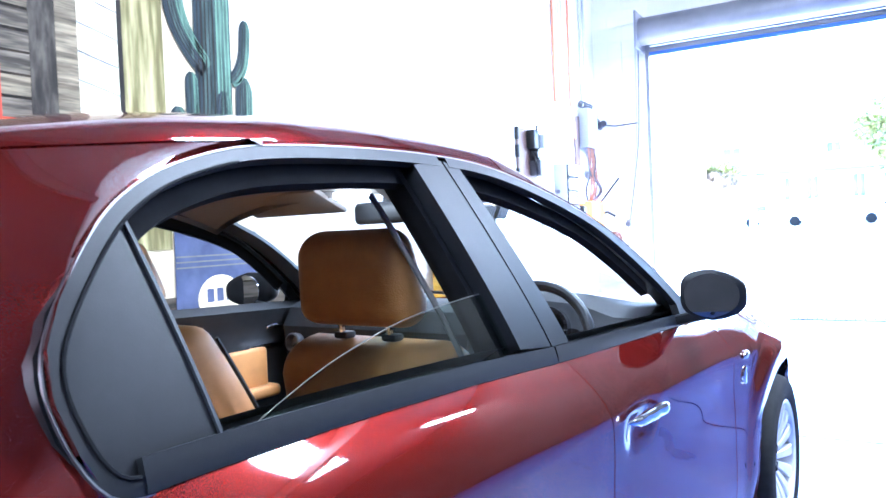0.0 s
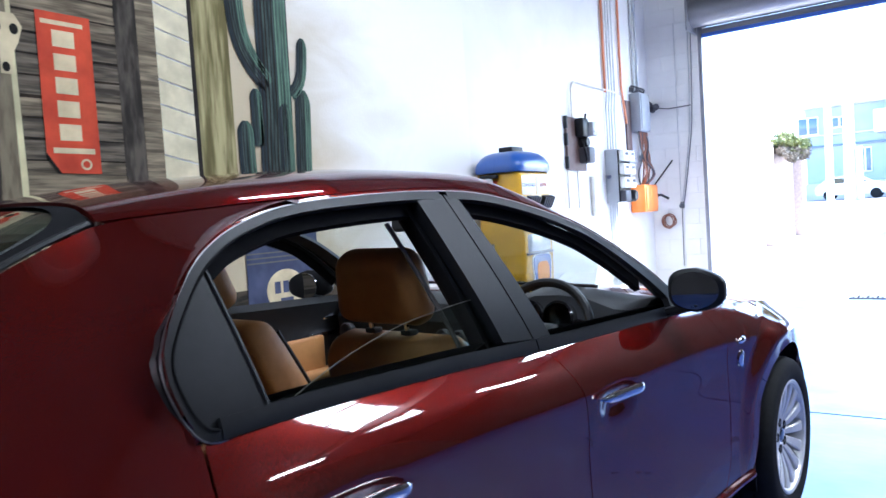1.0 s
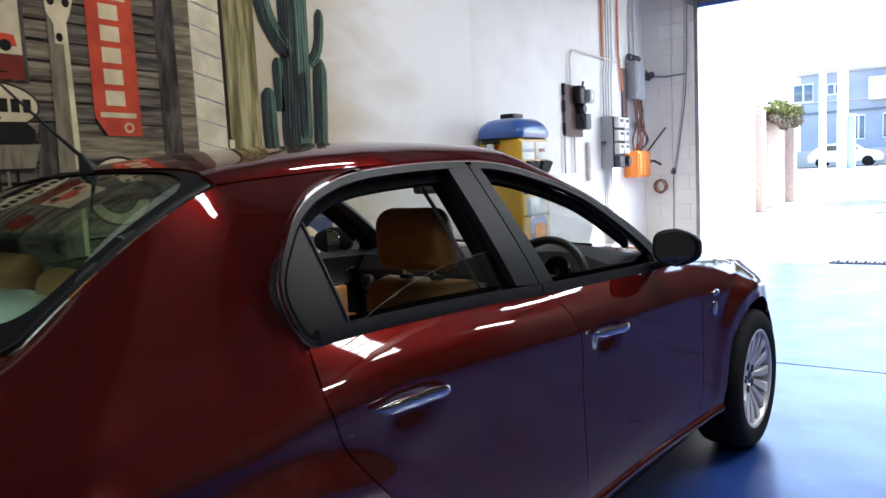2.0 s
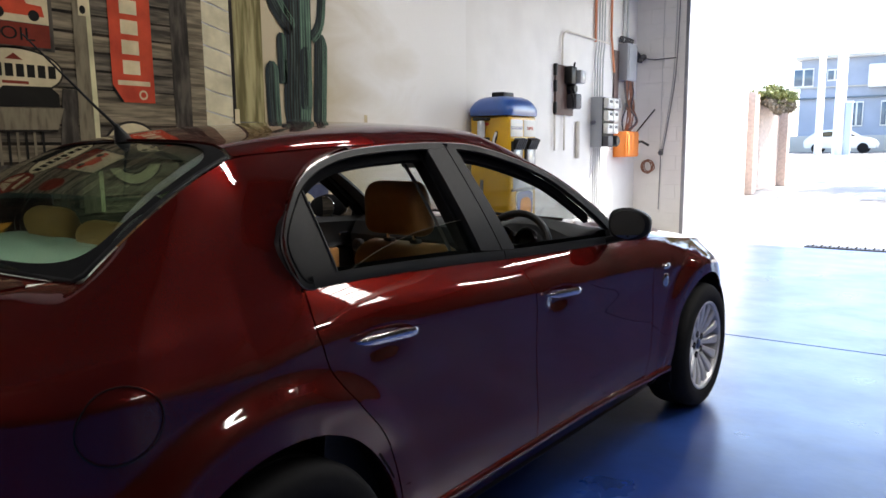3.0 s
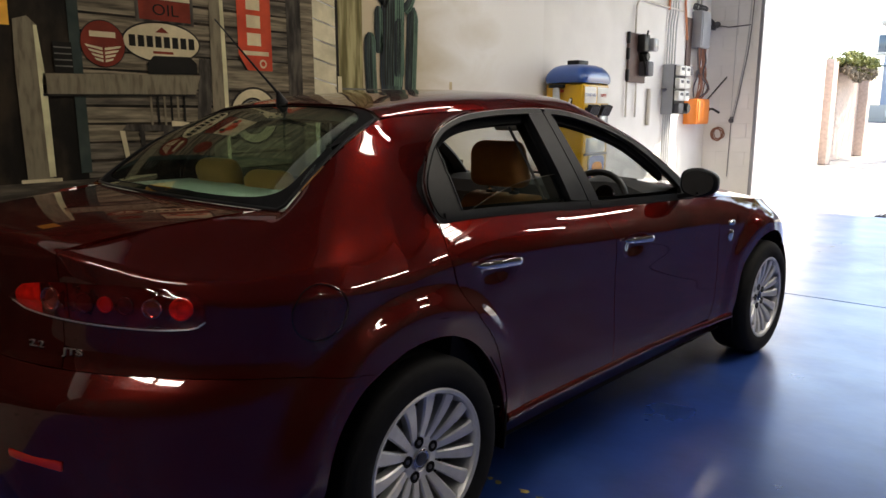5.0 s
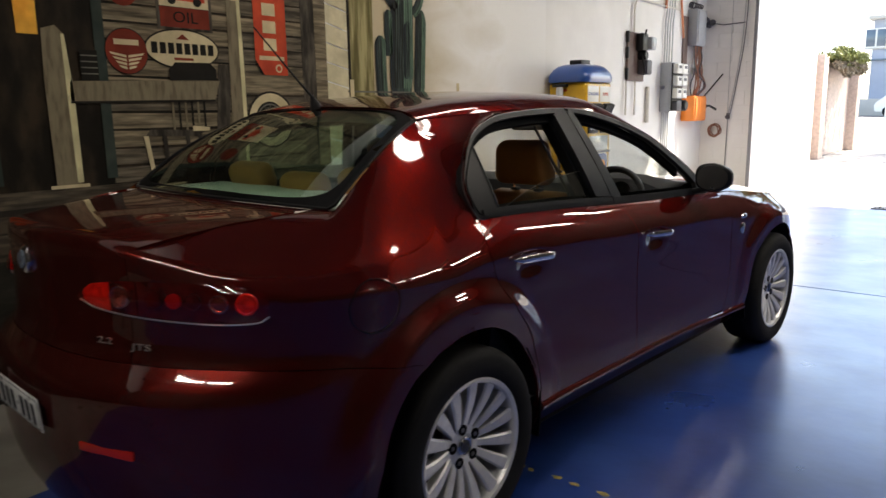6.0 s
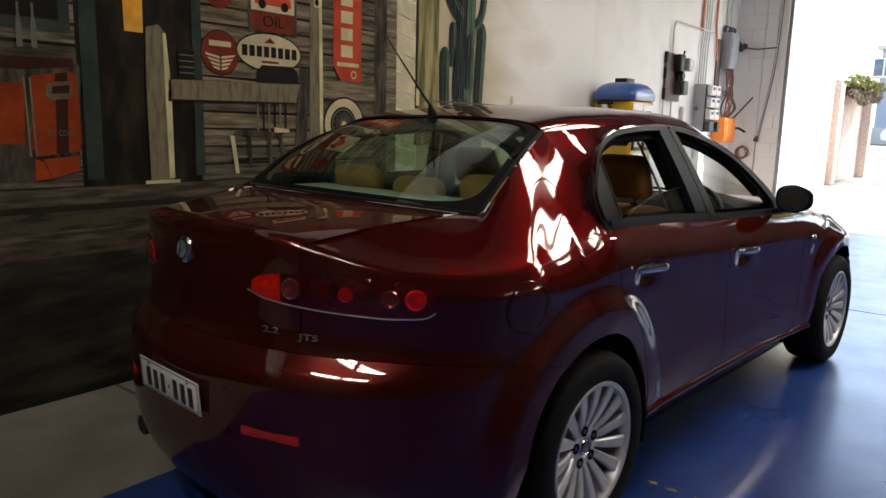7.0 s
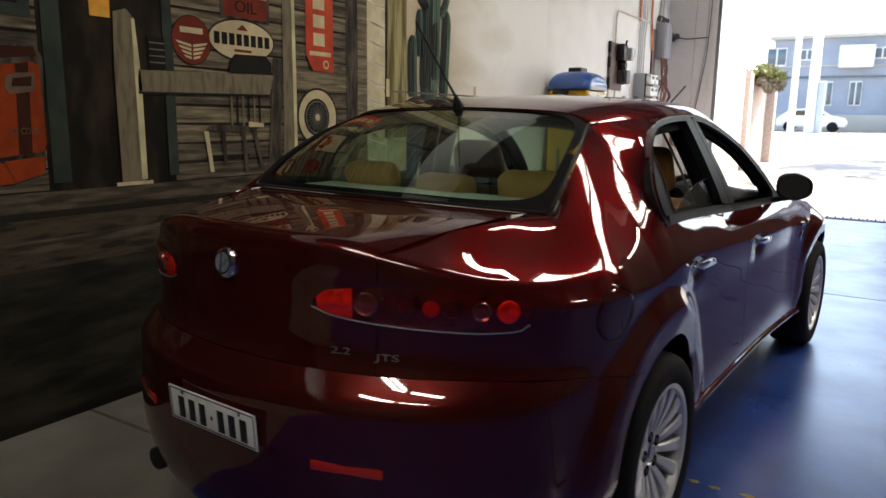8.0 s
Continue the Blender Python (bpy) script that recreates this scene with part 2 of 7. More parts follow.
def glass(name, tint=(0.9, 0.97, 0.94), gloss=1.0):
    """A thin pane: clear, with a fresnel gloss."""
    mat = bpy.data.materials.new(name)
    mat.use_nodes = True
    n, ln = mat.node_tree.nodes, mat.node_tree.links
    n.remove(n["Principled BSDF"])
    clear, shine, mix, lw = n.new("ShaderNodeBsdfTransparent"), n.new("ShaderNodeBsdfGlossy"), n.new("ShaderNodeMixShader"), n.new("ShaderNodeLayerWeight")
    clear.inputs[0].default_value = (*tint, 1)
    shine.inputs["Roughness"].default_value = 0.01
    lw.inputs[0].default_value = 0.5
    power, fr = n.new("ShaderNodeMath"), n.new("ShaderNodeMath")
    power.operation, power.inputs[1].default_value = "POWER", 4.5
    fr.operation, fr.inputs[1].default_value, fr.inputs[2].default_value = "MULTIPLY_ADD", 0.9, 0.035 * gloss
    ln.new(lw.outputs["Facing"], power.inputs[0])
    ln.new(power.outputs[0], fr.inputs[0])
    ln.new(fr.outputs[0], mix.inputs[0])
    ln.new(clear.outputs[0], mix.inputs[1])
    ln.new(shine.outputs[0], mix.inputs[2])
    ln.new(mix.outputs[0], n["Material Output"].inputs[0])
    return mat


PAINT = material("red_car_paint", (0.078, 0.0068, 0.0048), 0.28, 0.56, coat=1.0, vary=0.04, scale=900.0)
PAINT.node_tree.nodes["Principled BSDF"].inputs["Specular IOR Level"].default_value = 0.0
PAINT.node_tree.nodes["Principled BSDF"].inputs["Specular Tint"].default_value = (0.35, 0.05, 0.04, 1)
PAINT.node_tree.nodes["Principled BSDF"].inputs["Coat IOR"].default_value = 1.78
BLACK = material("satin_black_trim", (0.011, 0.0115, 0.013), 0.40, vary=0.08, scale=60, bump=0.03, bump_scale=500)
BLACK.node_tree.nodes["Principled BSDF"].inputs["Specular IOR Level"].default_value = 0.25
DARK = material("dark_underbody", (0.008, 0.008, 0.009), 0.85, vary=0.2, scale=20)
DARK.node_tree.nodes["Principled BSDF"].inputs["Specular IOR Level"].default_value = 0.12
GLOSSBLACK = material("gloss_black", (0.01, 0.01, 0.012), 0.08, coat=0.5)
RUBBER = material("tyre_rubber", (0.010, 0.010, 0.011), 0.8, vary=0.15, scale=40, bump=0.1, bump_scale=200)
RUBBER.node_tree.nodes["Principled BSDF"].inputs["Specular IOR Level"].default_value = 0.2
ALLOY = material("silver_alloy", (0.70, 0.70, 0.71), 0.34, 0.4, vary=0.06, scale=30)
CHROME = material("chrome", (0.78, 0.79, 0.82), 0.08, 1.0)
PALECHROME = material("pale_chrome_line", (0.80, 0.77, 0.74), 0.28, 0.85)
DULLCHROME = material("dulled_chrome_letters", (0.34, 0.335, 0.32), 0.32, 0.7, vary=0.2, scale=80)
STEEL = material("brake_steel", (0.2, 0.2, 0.21), 0.4, 0.9, vary=0.2, scale=30)
SOOT = material("sooty_steel", (0.06, 0.058, 0.055), 0.45, 0.8, vary=0.3, scale=30)
LEATHER = material("tan_leather", (0.47, 0.23, 0.074), 0.5, vary=0.08, scale=25, bump=0.12, bump_scale=350)
PLASTIC = material("dark_cabin_plastic", (0.017, 0.019, 0.022), 0.55, vary=0.1, scale=40, bump=0.05, bump_scale=400)
CARPET = material("dark_cabin_carpet", (0.02, 0.02, 0.022), 0.95, vary=0.2, scale=200)
LINER = material("grey_headliner", (0.17, 0.158, 0.148), 0.9, vary=0.05, scale=150)
SHELF = material("pale_parcel_shelf", (0.74, 0.78, 0.70), 0.8, vary=0.1, scale=100)
PANE = glass("window_glass", (0.66, 0.81, 0.71), 3.6)
TINTED = glass("tinted_door_glass", (0.74, 0.81, 0.77), 1.4)
CLEAR = glass("clear_glass", (0.97, 0.99, 0.98))
LENSBRIGHT = material("bright_red_lens", (0.80, 0.030, 0.018), 0.1, coat=1.0, vary=0.35, scale=45)
LENS = material("red_lamp_lens", (0.46, 0.010, 0.010), 0.08, coat=1.0)
LAMPGLASS = glass("lamp_cover_glass", (0.98, 0.62, 0.57), 1.5)
PANE_EDGE = material("pane_edge_glass", (0.11, 0.105, 0.085), 0.3)
LENSDARK = material("smoked_lamp_lens", (0.085, 0.008, 0.007), 0.16, 0.25, coat=0.2, vary=0.5, scale=35)
LAMPINNER = material("lamp_reflector", (0.70, 0.30, 0.26), 0.16, 0.9)
REFLECTOR = material("red_reflector", (0.5, 0.02, 0.01), 0.15, coat=0.8)
MIRROR = material("mirror_glass", (0.52, 0.54, 0.57), 0.02, 1.0)
PLATE = material("white_plate", (0.78, 0.78, 0.74), 0.35, vary=0.05, scale=40)
INK = material("black_ink", (0.012, 0.012, 0.014), 0.5)

# ---- the workshop: mural wall along y, roller door at its far end ----
WALL_X, DOOR_Y, ROOM_X, ROOM_Y, CEIL_Z = -1.62, 9.0, 9.0, -6.5, 4.9
DOOR_A, DOOR_B, DOOR_H = -0.90, 2.90, 3.42
FLOORBLUE = material("blue_floor_paint", (0.010, 0.038, 0.205), 0.34, vary=0.22, scale=3.4, second=(0.022, 0.062, 0.24), blotch=0.5, blotch_scale=1.1, bump=0.07, bump_scale=18, rough_vary=0.08, coat=0.8)
FLOORBLUE.node_tree.nodes["Principled BSDF"].inputs["Coat Roughness"].default_value = 0.24
FLOORBLUE.node_tree.nodes["Principled BSDF"].inputs["Coat IOR"].default_value = 1.6
FLOORGREY = material("grey_floor_paint", (0.25, 0.235, 0.205), 0.35, vary=0.15, scale=4, second=(0.17, 0.155, 0.135), blotch=0.6, bump=0.05, bump_scale=20, rough_vary=0.1)
JOINT = material("dark_floor_joint", (0.03, 0.035, 0.05), 0.9)
WHITEWALL = material("white_painted_block", (0.80, 0.79, 0.77), 0.55, vary=0.04, scale=3, second=(0.70, 0.68, 0.64), blotch=0.35, blotch_scale=0.8, bump=0.12, bump_scale=60)
CEILING = material("dull_ceiling", (0.14, 0.13, 0.125), 0.8, vary=0.06, scale=1.5)
# the dark colour of the unseen walls stands in for a dim room
UNSEENWALL = material("darkened_unseen_wall", (0.060, 0.052, 0.045), 0.8, vary=0.2, scale=1.2, second=(0.032, 0.027, 0.024), blotch=0.8, blotch_scale=0.5)
CONCRETE = material("pale_concrete", (0.46, 0.44, 0.41), 0.8, vary=0.10, scale=2.5, second=(0.38, 0.365, 0.34), blotch=0.6, blotch_scale=0.5, bump=0.1, bump_scale=50)
ASPHALT = material("asphalt", (0.11, 0.11, 0.115), 0.85, vary=0.15, scale=5, bump=0.2, bump_scale=80)
DOORSTEEL = material("grey_roller_steel", (0.22, 0.22, 0.24), 0.4, 0.4, vary=0.1, scale=4)
BRICK = material("pink_brick", (0.54, 0.42, 0.36), 0.8, vary=0.15, scale=12, bump=0.1, bump_scale=60, random_tint=0.15)
RENDERED = material("pale_rendered_wall", (0.72, 0.68, 0.62), 0.8, vary=0.06, scale=1.5, second=(0.62, 0.58, 0.52), blotch=0.5, blotch_scale=0.6)


def structure(name, bm, mat, label="", category="", smooth=0):
    return tagged(part(name, bm, mat, None, "", smooth), label, category, "", "structure")


def wall_x(name, x, thick, y0, y1, z0, z1, mat, label):
    return structure(name, boxed((thick, y1 - y0, z1 - z0), (x, (y0 + y1) / 2, (z0 + z1) / 2)), mat, label, "wall")


def wall_y(name, y, thick, x0, x1, z0, z1, mat, label):
    return structure(name, boxed((x1 - x0, thick, z1 - z0), ((x0 + x1) / 2, y, (z0 + z1) / 2)), mat, label, "wall")


# floor: painted slabs with dark joints, one sheet of ground outside
ground_z = spline((DOOR_Y + 0.2, -0.015), (28, -0.015), (46, 0.70), (56, 0.72), (90, 0.75), (600, 0.75))
g = [[(x, y, float(ground_z(y))) for x in (-300, -40, -5, 5, 40, 300)] for y in (*np.linspace(DOOR_Y + 0.2, 28, 4), *np.linspace(30, 46, 9), 56, 90, 200, 600)]
ground = tagged(sheets("ground", [g], CONCRETE, None, thick=0.2, hub=(0, 30, -9)), "sunlit pale concrete yard and lane rising to the street", "ground", "", "structure")
tagged(part("pavement", boxed((4.0, 7.4, 0.012), (2.5, 15.1, -0.013), 0.002), material("brown_grey_paving", (0.20, 0.185, 0.17), 0.85, vary=0.15, scale=7, bump=0.2, bump_scale=60)), "darker paved patch in the pale yard", "paving", "", "structure")
floor = structure("floor", boxed((ROOM_X - WALL_X + 1.0, DOOR_Y - ROOM_Y + 0.6, 0.2), ((ROOM_X + WALL_X) / 2, (DOOR_Y + ROOM_Y) / 2 + 0.05, -0.112)), JOINT, "glossy blue painted concrete floor", "floor")
GREY_X = -0.58
for x0, x1, mat, name in ((WALL_X - 0.2, GREY_X, FLOORGREY, "grey_floor_slab"), (GREY_X, 3.9, FLOORBLUE, "blue_floor_slab"), (3.908, ROOM_X, FLOORBLUE, "blue_floor_slab")):
    for y0, y1 in ((ROOM_Y, -0.4), (-0.393, 4.16), (4.168, DOOR_Y + 0.22)):
        part(name, boxed((x1 - x0, y1 - y0 - 0.012, 0.012), ((x0 + x1) / 2, (y0 + y1) / 2, -0.006)), mat, floor, smooth=0)

wall_x("wall_west", WALL_X - 0.12, 0.24, ROOM_Y, DOOR_Y, 0, CEIL_Z, WHITEWALL, "white painted block wall that carries a mural")
# side and rear walls close the room out of view and darken reflections
wall_x("wall_east", ROOM_X + 0.1, 0.2, ROOM_Y, DOOR_Y, 0, CEIL_Z, UNSEENWALL, "unseen side wall, coloured dark for dim reflections")
wall_y("wall_south", ROOM_Y - 0.1, 0.2, WALL_X - 0.2, ROOM_X + 0.2, 0, CEIL_Z, UNSEENWALL, "unseen rear wall, coloured dark for dim reflections")
WY = DOOR_Y + 0.12
structure("wall_north", boxed((DOOR_A - (WALL_X - 0.24), 0.24, CEIL_Z), ((DOOR_A + WALL_X - 0.24) / 2, WY, CEIL_Z / 2)), WHITEWALL, "white block return beside the roller door", "wall")
wall_y("wall_north_far", WY, 0.24, DOOR_B, ROOM_X + 0.2, 0, CEIL_Z, UNSEENWALL, "unseen wall beyond the roller door, coloured dark for dim reflections")
wall_y("wall_north_lintel", WY, 0.24, DOOR_A, DOOR_B, DOOR_H + 0.12, CEIL_Z, WHITEWALL, "white block lintel over the roller door")
structure("ceiling", boxed((ROOM_X - WALL_X + 0.6, DOOR_Y - ROOM_Y + 0.6, 0.2), ((ROOM_X + WALL_X) / 2, (DOOR_Y + ROOM_Y) / 2, CEIL_Z + 0.1)), CEILING, "dull grey workshop ceiling", "ceiling")

# painted blocks of the return beside the door: proud of their joints
north = bpy.data.objects["wall_north"]
bw, bh = 0.395, 0.195
for r in range(int(CEIL_Z / (bh + 0.005))):
    z = 0.005 + r * (bh + 0.005) + bh / 2
    x = WALL_X + (-bw / 2 if r % 2 else 0)
    while x < DOOR_A - 0.02:
        a, b = max(x, WALL_X), min(x + bw, DOOR_A - 0.002)
        if b - a > 0.03:
            part("block", boxed((b - a, 0.010, bh), ((a + b) / 2, DOOR_Y - 0.0005, z), 0.002, segments=1), WHITEWALL, north, smooth=0)
        x += bw + 0.005

# roller doors: curtain roll in a box, bottom bar, side guides
for k, (a, b) in enumerate(((DOOR_A, DOOR_B),)):
    door = thing("roller_door", "grey steel roller door rolled up over its opening", "roller door", kind="structure")
    bm = bmesh.new()
    lathe(bm, [(0.0, 0), (0.17, 0), (0.17, b - a + 0.1), (0.0, b - a + 0.1)], pose(a - 0.05, DOOR_Y - 0.22, DOOR_H + 0.20, 0, 90, 0), 28)
    part("curtain_roll", bm, DOORSTEEL, door)
    for j in range(5):
        part("curtain_slat", boxed((b - a, 0.025, 0.072), ((a + b) / 2, DOOR_Y - 0.06, DOOR_H + 0.005 + 0.075 * j), 0.01), DOORSTEEL, door)
    part("bottom_bar", boxed((b - a, 0.05, 0.05), ((a + b) / 2, DOOR_Y - 0.06, DOOR_H - 0.055), 0.01), material("blue_door_bar", (0.04, 0.10, 0.40), 0.5) if k == 0 else DOORSTEEL, door)
    for x, s in ((a, 1), (b, -1)):
        part("side_guide", boxed((0.05, 0.06, DOOR_H + 0.1), (x + s * 0.005, DOOR_Y - 0.065, (DOOR_H + 0.1) / 2), 0.008), DOORSTEEL, door, "steel guide rail")
        part("end_bracket", boxed((0.03, 0.42, 0.46), (x - s * 0.05, DOOR_Y - 0.22, DOOR_H + 0.2), 0.01), DOORSTEEL, door)

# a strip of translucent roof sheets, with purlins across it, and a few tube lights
# the sheets emit their own glow where daylight would come through the roof
SKYLIGHT = material("glowing_roof_sheet", (1.0, 0.95, 0.88), 0.5, vary=0.05, scale=1.5, emit=5.0)
strip = thing("skylight", "strip of translucent roof sheets in the ceiling, glowing in place of daylight", "skylight", kind="structure")
slant = pose(3.55, 4.55, CEIL_Z - 0.012, 0, 0, 45)
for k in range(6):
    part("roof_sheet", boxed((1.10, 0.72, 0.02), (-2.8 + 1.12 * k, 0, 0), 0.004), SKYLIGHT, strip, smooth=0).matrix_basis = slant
for k in range(13):
    part("purlin", boxed((0.022, 0.78, 0.05), (-3.36 + 0.56 * k, 0, -0.036), 0.002), CEILING, strip).matrix_basis = slant
for y in (-4.6, -1.9, 0.8, 3.5, 6.2):
    tagged(part("ceiling_beam", boxed((ROOM_X - WALL_X, 0.16, 0.26), ((ROOM_X + WALL_X) / 2, y, CEIL_Z - 0.13), 0.01), CEILING), "steel beam under the ceiling", "beam", "", "structure")
TUBE = material("lit_tube", (1.0, 0.97, 0.92), 0.4, emit=15.5)
for x, y, turn in ((0.55, 1.9, 1), (3.2, 8.2, 1), (4.7, 8.2, 1), (7.3, 5.6, 1), (8.0, 1.4, 1), (0.35, -3.2, 0), (1.75, -3.2, 0), (0.35, -4.1, 0), (1.75, -4.1, 0)):
    lamp = thing("tube_light", "white twin fluorescent batten under the ceiling", "ceiling light", group="workshop tube lights")
    part("batten", boxed((0.16, 1.25, 0.06) if turn else (1.25, 0.16, 0.06), (x, y, CEIL_Z - 0.30), 0.015), CEILING, lamp)
    part("hanger", boxed((0.04, 0.04, 0.27), (x, y, CEIL_Z - 0.135), 0.005), CEILING, lamp)
    for dy in (-0.045, 0.045):
        part("tube", tube(bmesh.new(), [(x + dy, y - 0.6, CEIL_Z - 0.35), (x + dy, y + 0.6, CEIL_Z - 0.35)] if turn else [(x - 0.6, y + dy, CEIL_Z - 0.35), (x + 0.6, y + dy, CEIL_Z - 0.35)], 0.018, 8), TUBE, lamp, "lit fluorescent tube")

# ---- outside: lane between walls, street and flats ----
ob = structure("road", boxed((160, 7.6, 0.03), (0, 51, 0.715)), ASPHALT, "asphalt street across the lane's end", "road")
wall_x("wall_lane_near", -2.2, 0.3, DOOR_Y + 0.3, 18.2, 0, 3.6, RENDERED, "pale sunlit side wall along the lane")
# brick garden wall with piers
lane = thing("brick_wall", "pink brick garden wall along the lane", "wall", kind="structure")
part("wall_core", boxed((0.2, 6.4, 2.62), (-2.45, 21.4, 1.31)), BRICK, lane, smooth=0)
for y in (19.6, 24.5):
    part("pier", boxed((0.46, 0.50, 2.70), (-2.33, y, 1.35), 0.01), BRICK, lane)
mesh = None
i = 0
for r in range(30):
    for c in range(10):
        y = 18.36 + c * 0.25 + (0.0 if c < 4 else 0.6) + (0.125 if r % 2 else 0)
        b = part("brick", boxed((0.02, 0.232, 0.076), (0, 0, 0), 0.004, segments=1), BRICK, lane, smooth=0) if mesh is None else new("brick", mesh)
        mesh = b.data
        b.parent = lane
        b.location = (-2.347, y, 0.045 + r * 0.086)
part("coping", boxed((0.3, 6.4, 0.06), (-2.45, 21.4, 2.65), 0.01), CONCRETE, lane)

# ---- the car: rear axle at its origin, nose along +y ----
WHEELBASE, TRACK, TYRE_R, ARCH_R, AXLE_Z = 2.703, 0.785, 0.322, 0.390, 0.318
HANDLES = ((0.345, 0.874), (1.268, 0.832))
YC, YF, U_FRONT = -0.25, 2.6, 2.85      # where the tail and the nose begin to round
half_width = spline((-0.6, 0.872), (-0.25, 0.868), (0, 0.869), (0.5, 0.856), (1.2, 0.852), (1.9, 0.856), (2.6, 0.874), (2.9, 0.874))
flank_in = spline((0.12, 0.12), (0.19, 0.052), (0.31, 0.014), (0.42, 0.007), (0.55, 0.012), (0.70, 0.014), (0.80, 0.008), (0.90, 0.0))
tail_y = spline((0.15, -0.84), (0.22, -0.92), (0.32, -0.958), (0.45, -0.978), (0.62, -0.981), (0.656, -0.981), (0.668, -0.975), (0.70, -0.955), (0.735, -0.932), (0.8, -0.92), (0.9, -0.918), (1.0, -0.92), (1.045, -0.915), (1.07, -0.90))
nose_y = spline((0.15, 3.45), (0.25, 3.58), (0.42, 3.65), (0.6, 3.64), (0.75, 3.52), (0.9, 3.35))
tail_power = spline((0.4, 2.4), (0.66, 2.3), (0.75, 2.05), (1.0, 2.0))
rim_z = spline((-1, 1.062), (-0.8, 1.055), (-0.6, 1.006), (-0.42, 0.960), (-0.25, 0.947), (0, 0.965), (0.2, 1.0), (0.4, 1.026), (0.9, 1.008), (1.3, 0.983), (2.15, 0.948), (2.5, 0.925), (2.85, 0.885), (3.3, 0.81), (3.85, 0.72))
seam_z = spline((-1, 0.735), (-0.5, 0.728), (-0.2, 0.705), (-0.08, 0.684), (0.0, 0.668), (0.05, 0.656))


def shell(u, z):
    """A point of the lower body's skin on its right-hand side: u runs from the tail's middle (-1) round to the nose's middle."""
    zr = rim_z(u)
    k = np.clip((zr - z) / np.interp(u, (-0.4, -0.1, 0.2), (0.045, 0.06, 0.122)), 0, 1)
    crisp = np.interp(u, (-0.2, 0.6), (0.85, 0.55))
    roll = np.interp(u, (-0.3, -0.05, 0.2, 0.5, 1.1), (0.032, 0.040, 0.064, 0.064, 0.076)) * (crisp * (1 - k) + (1 - crisp) * (1 - k) ** 2) * np.clip((u + 0.75) / 0.45, 0.12, 1)
    y0 = YC + np.clip(u, 0, U_FRONT)
    w = half_width(y0) - flank_in(z) - roll
    if u < 0:
        a, p = (1 + u) * math.pi / 2, float(tail_power(z))
        x, y = w * math.sin(a) ** (2 / p), YC - (YC - tail_y(z) - 0.35 * roll) * math.cos(a) ** (2 / p)
    elif u > U_FRONT:
        a = (u - U_FRONT) * math.pi / 2
        x, y = w * math.cos(a) ** (2 / 2.3), YF + (nose_y(z) - YF) * math.sin(a) ** (2 / 2.3)
    else:
        x, y = w, y0
    for wy in (0.0, WHEELBASE):
        r = math.hypot(y - wy, z - AXLE_Z)
        if abs(x) > 0.6:
            q = min(1.0, max(0.0, (ARCH_R + 0.162 - r) / 0.098))
            inner_side = (y - wy) if wy == 0.0 else (wy - y)
            fade = 1.0 if inner_side < 0 else 1.0 - min(1.0, inner_side / 0.12) * (1.0 - min(1.0, max(0.25, (z - 0.50) / 0.25)))
            x += 0.040 * fade * q * q * (3 - 2 * q) * min(1.0, max(0.0, (z - 0.2) / 0.2))
    for hy, hz in HANDLES:
        x -= 0.016 * math.exp(-((y - hy) / 0.075) ** 4 - ((z - hz + 0.022) / 0.034) ** 2)
    return np.array((x, float(y), z))


def at_y(y, z):
    return shell(y - YC, z)


def arch_z(y, wy):
    d = ARCH_R ** 2 - (y - wy) ** 2
    return AXLE_Z + math.sqrt(d) if d > 0 else 0.0


def arch_half(z):
    d = ARCH_R ** 2 - (z - AXLE_Z) ** 2
    return ARCH_R if z < AXLE_Z else math.sqrt(max(d, 0.0))


# the windows' outline from the side: (y, z), from the rear lower corner over the roof to the mirror
DLO = [(0.180, 1.018), (0.130, 1.028), (0.102, 1.075), (0.098, 1.14), (0.142, 1.212), (0.212, 1.281), (0.315, 1.328), (0.48, 1.358), (0.84, 1.374), (1.12, 1.354), (1.46, 1.262), (1.74, 1.112), (1.93, 0.965)]
dlo = curve_through(DLO, 160)
TUMBLE = 0.185


def side_x(y, z):
    """Half width of the cabin's side at the height z."""
    zb = float(rim_z(y - YC))
    return at_y(y, zb)[0] - TUMBLE * (max(z - zb, 0) / 0.42) ** 1.2


def on_side(y, z, proud=0.0):
    return np.array((side_x(y, z) + proud, y, z))


top_part = dlo[np.argmax(dlo[:, 0] > 0.52):]
rail_z = spline((0.08, 1.328), (0.135, 1.333), (0.225, 1.341), (0.40, 1.355), *[tuple(p) for p in top_part[::6]], (2.02, 0.95), (2.35, 0.90))
rail_side = spline((0.1, 0.519), (0.135, 0.530), (0.225, 0.558), (0.40, 0.612), (0.55, side_x(0.55, float(rail_z(0.55)))))
roof_mid = spline((0.0, 1.33), (0.1, 1.378), (0.2, 1.402), (0.4, 1.43), (0.75, 1.448), (1.1, 1.443), (1.35, 1.41), (1.5, 1.365), (1.8, 1.22), (2.1, 1.07), (2.36, 0.955))


def cap(x, y):
    zr = float(rail_z(y))
    xr = rail_x(y)
    zc = max(float(roof_mid(y)), zr + 0.008)
    s = min(abs(x) / xr, 1.03)
    k = min(1.0, max(0.0, (y - 1.15) / 0.3))
    return zc - (zc - zr) * ((1 - k) * (0.42 * s ** 2 + 0.58 * s ** 13) + k * s ** 2.4)


def rail_x(y):
    return float(rail_side(y)) if y < 0.55 else side_x(min(y, 1.95), float(rail_z(y)))


def roof_rear(s):
    return np.array((s * 0.512, 0.125 + 0.010 * s * s, 1.384 - 0.050 * (0.42 * s * s + 0.58 * min(abs(s), 1.0) ** 13)))


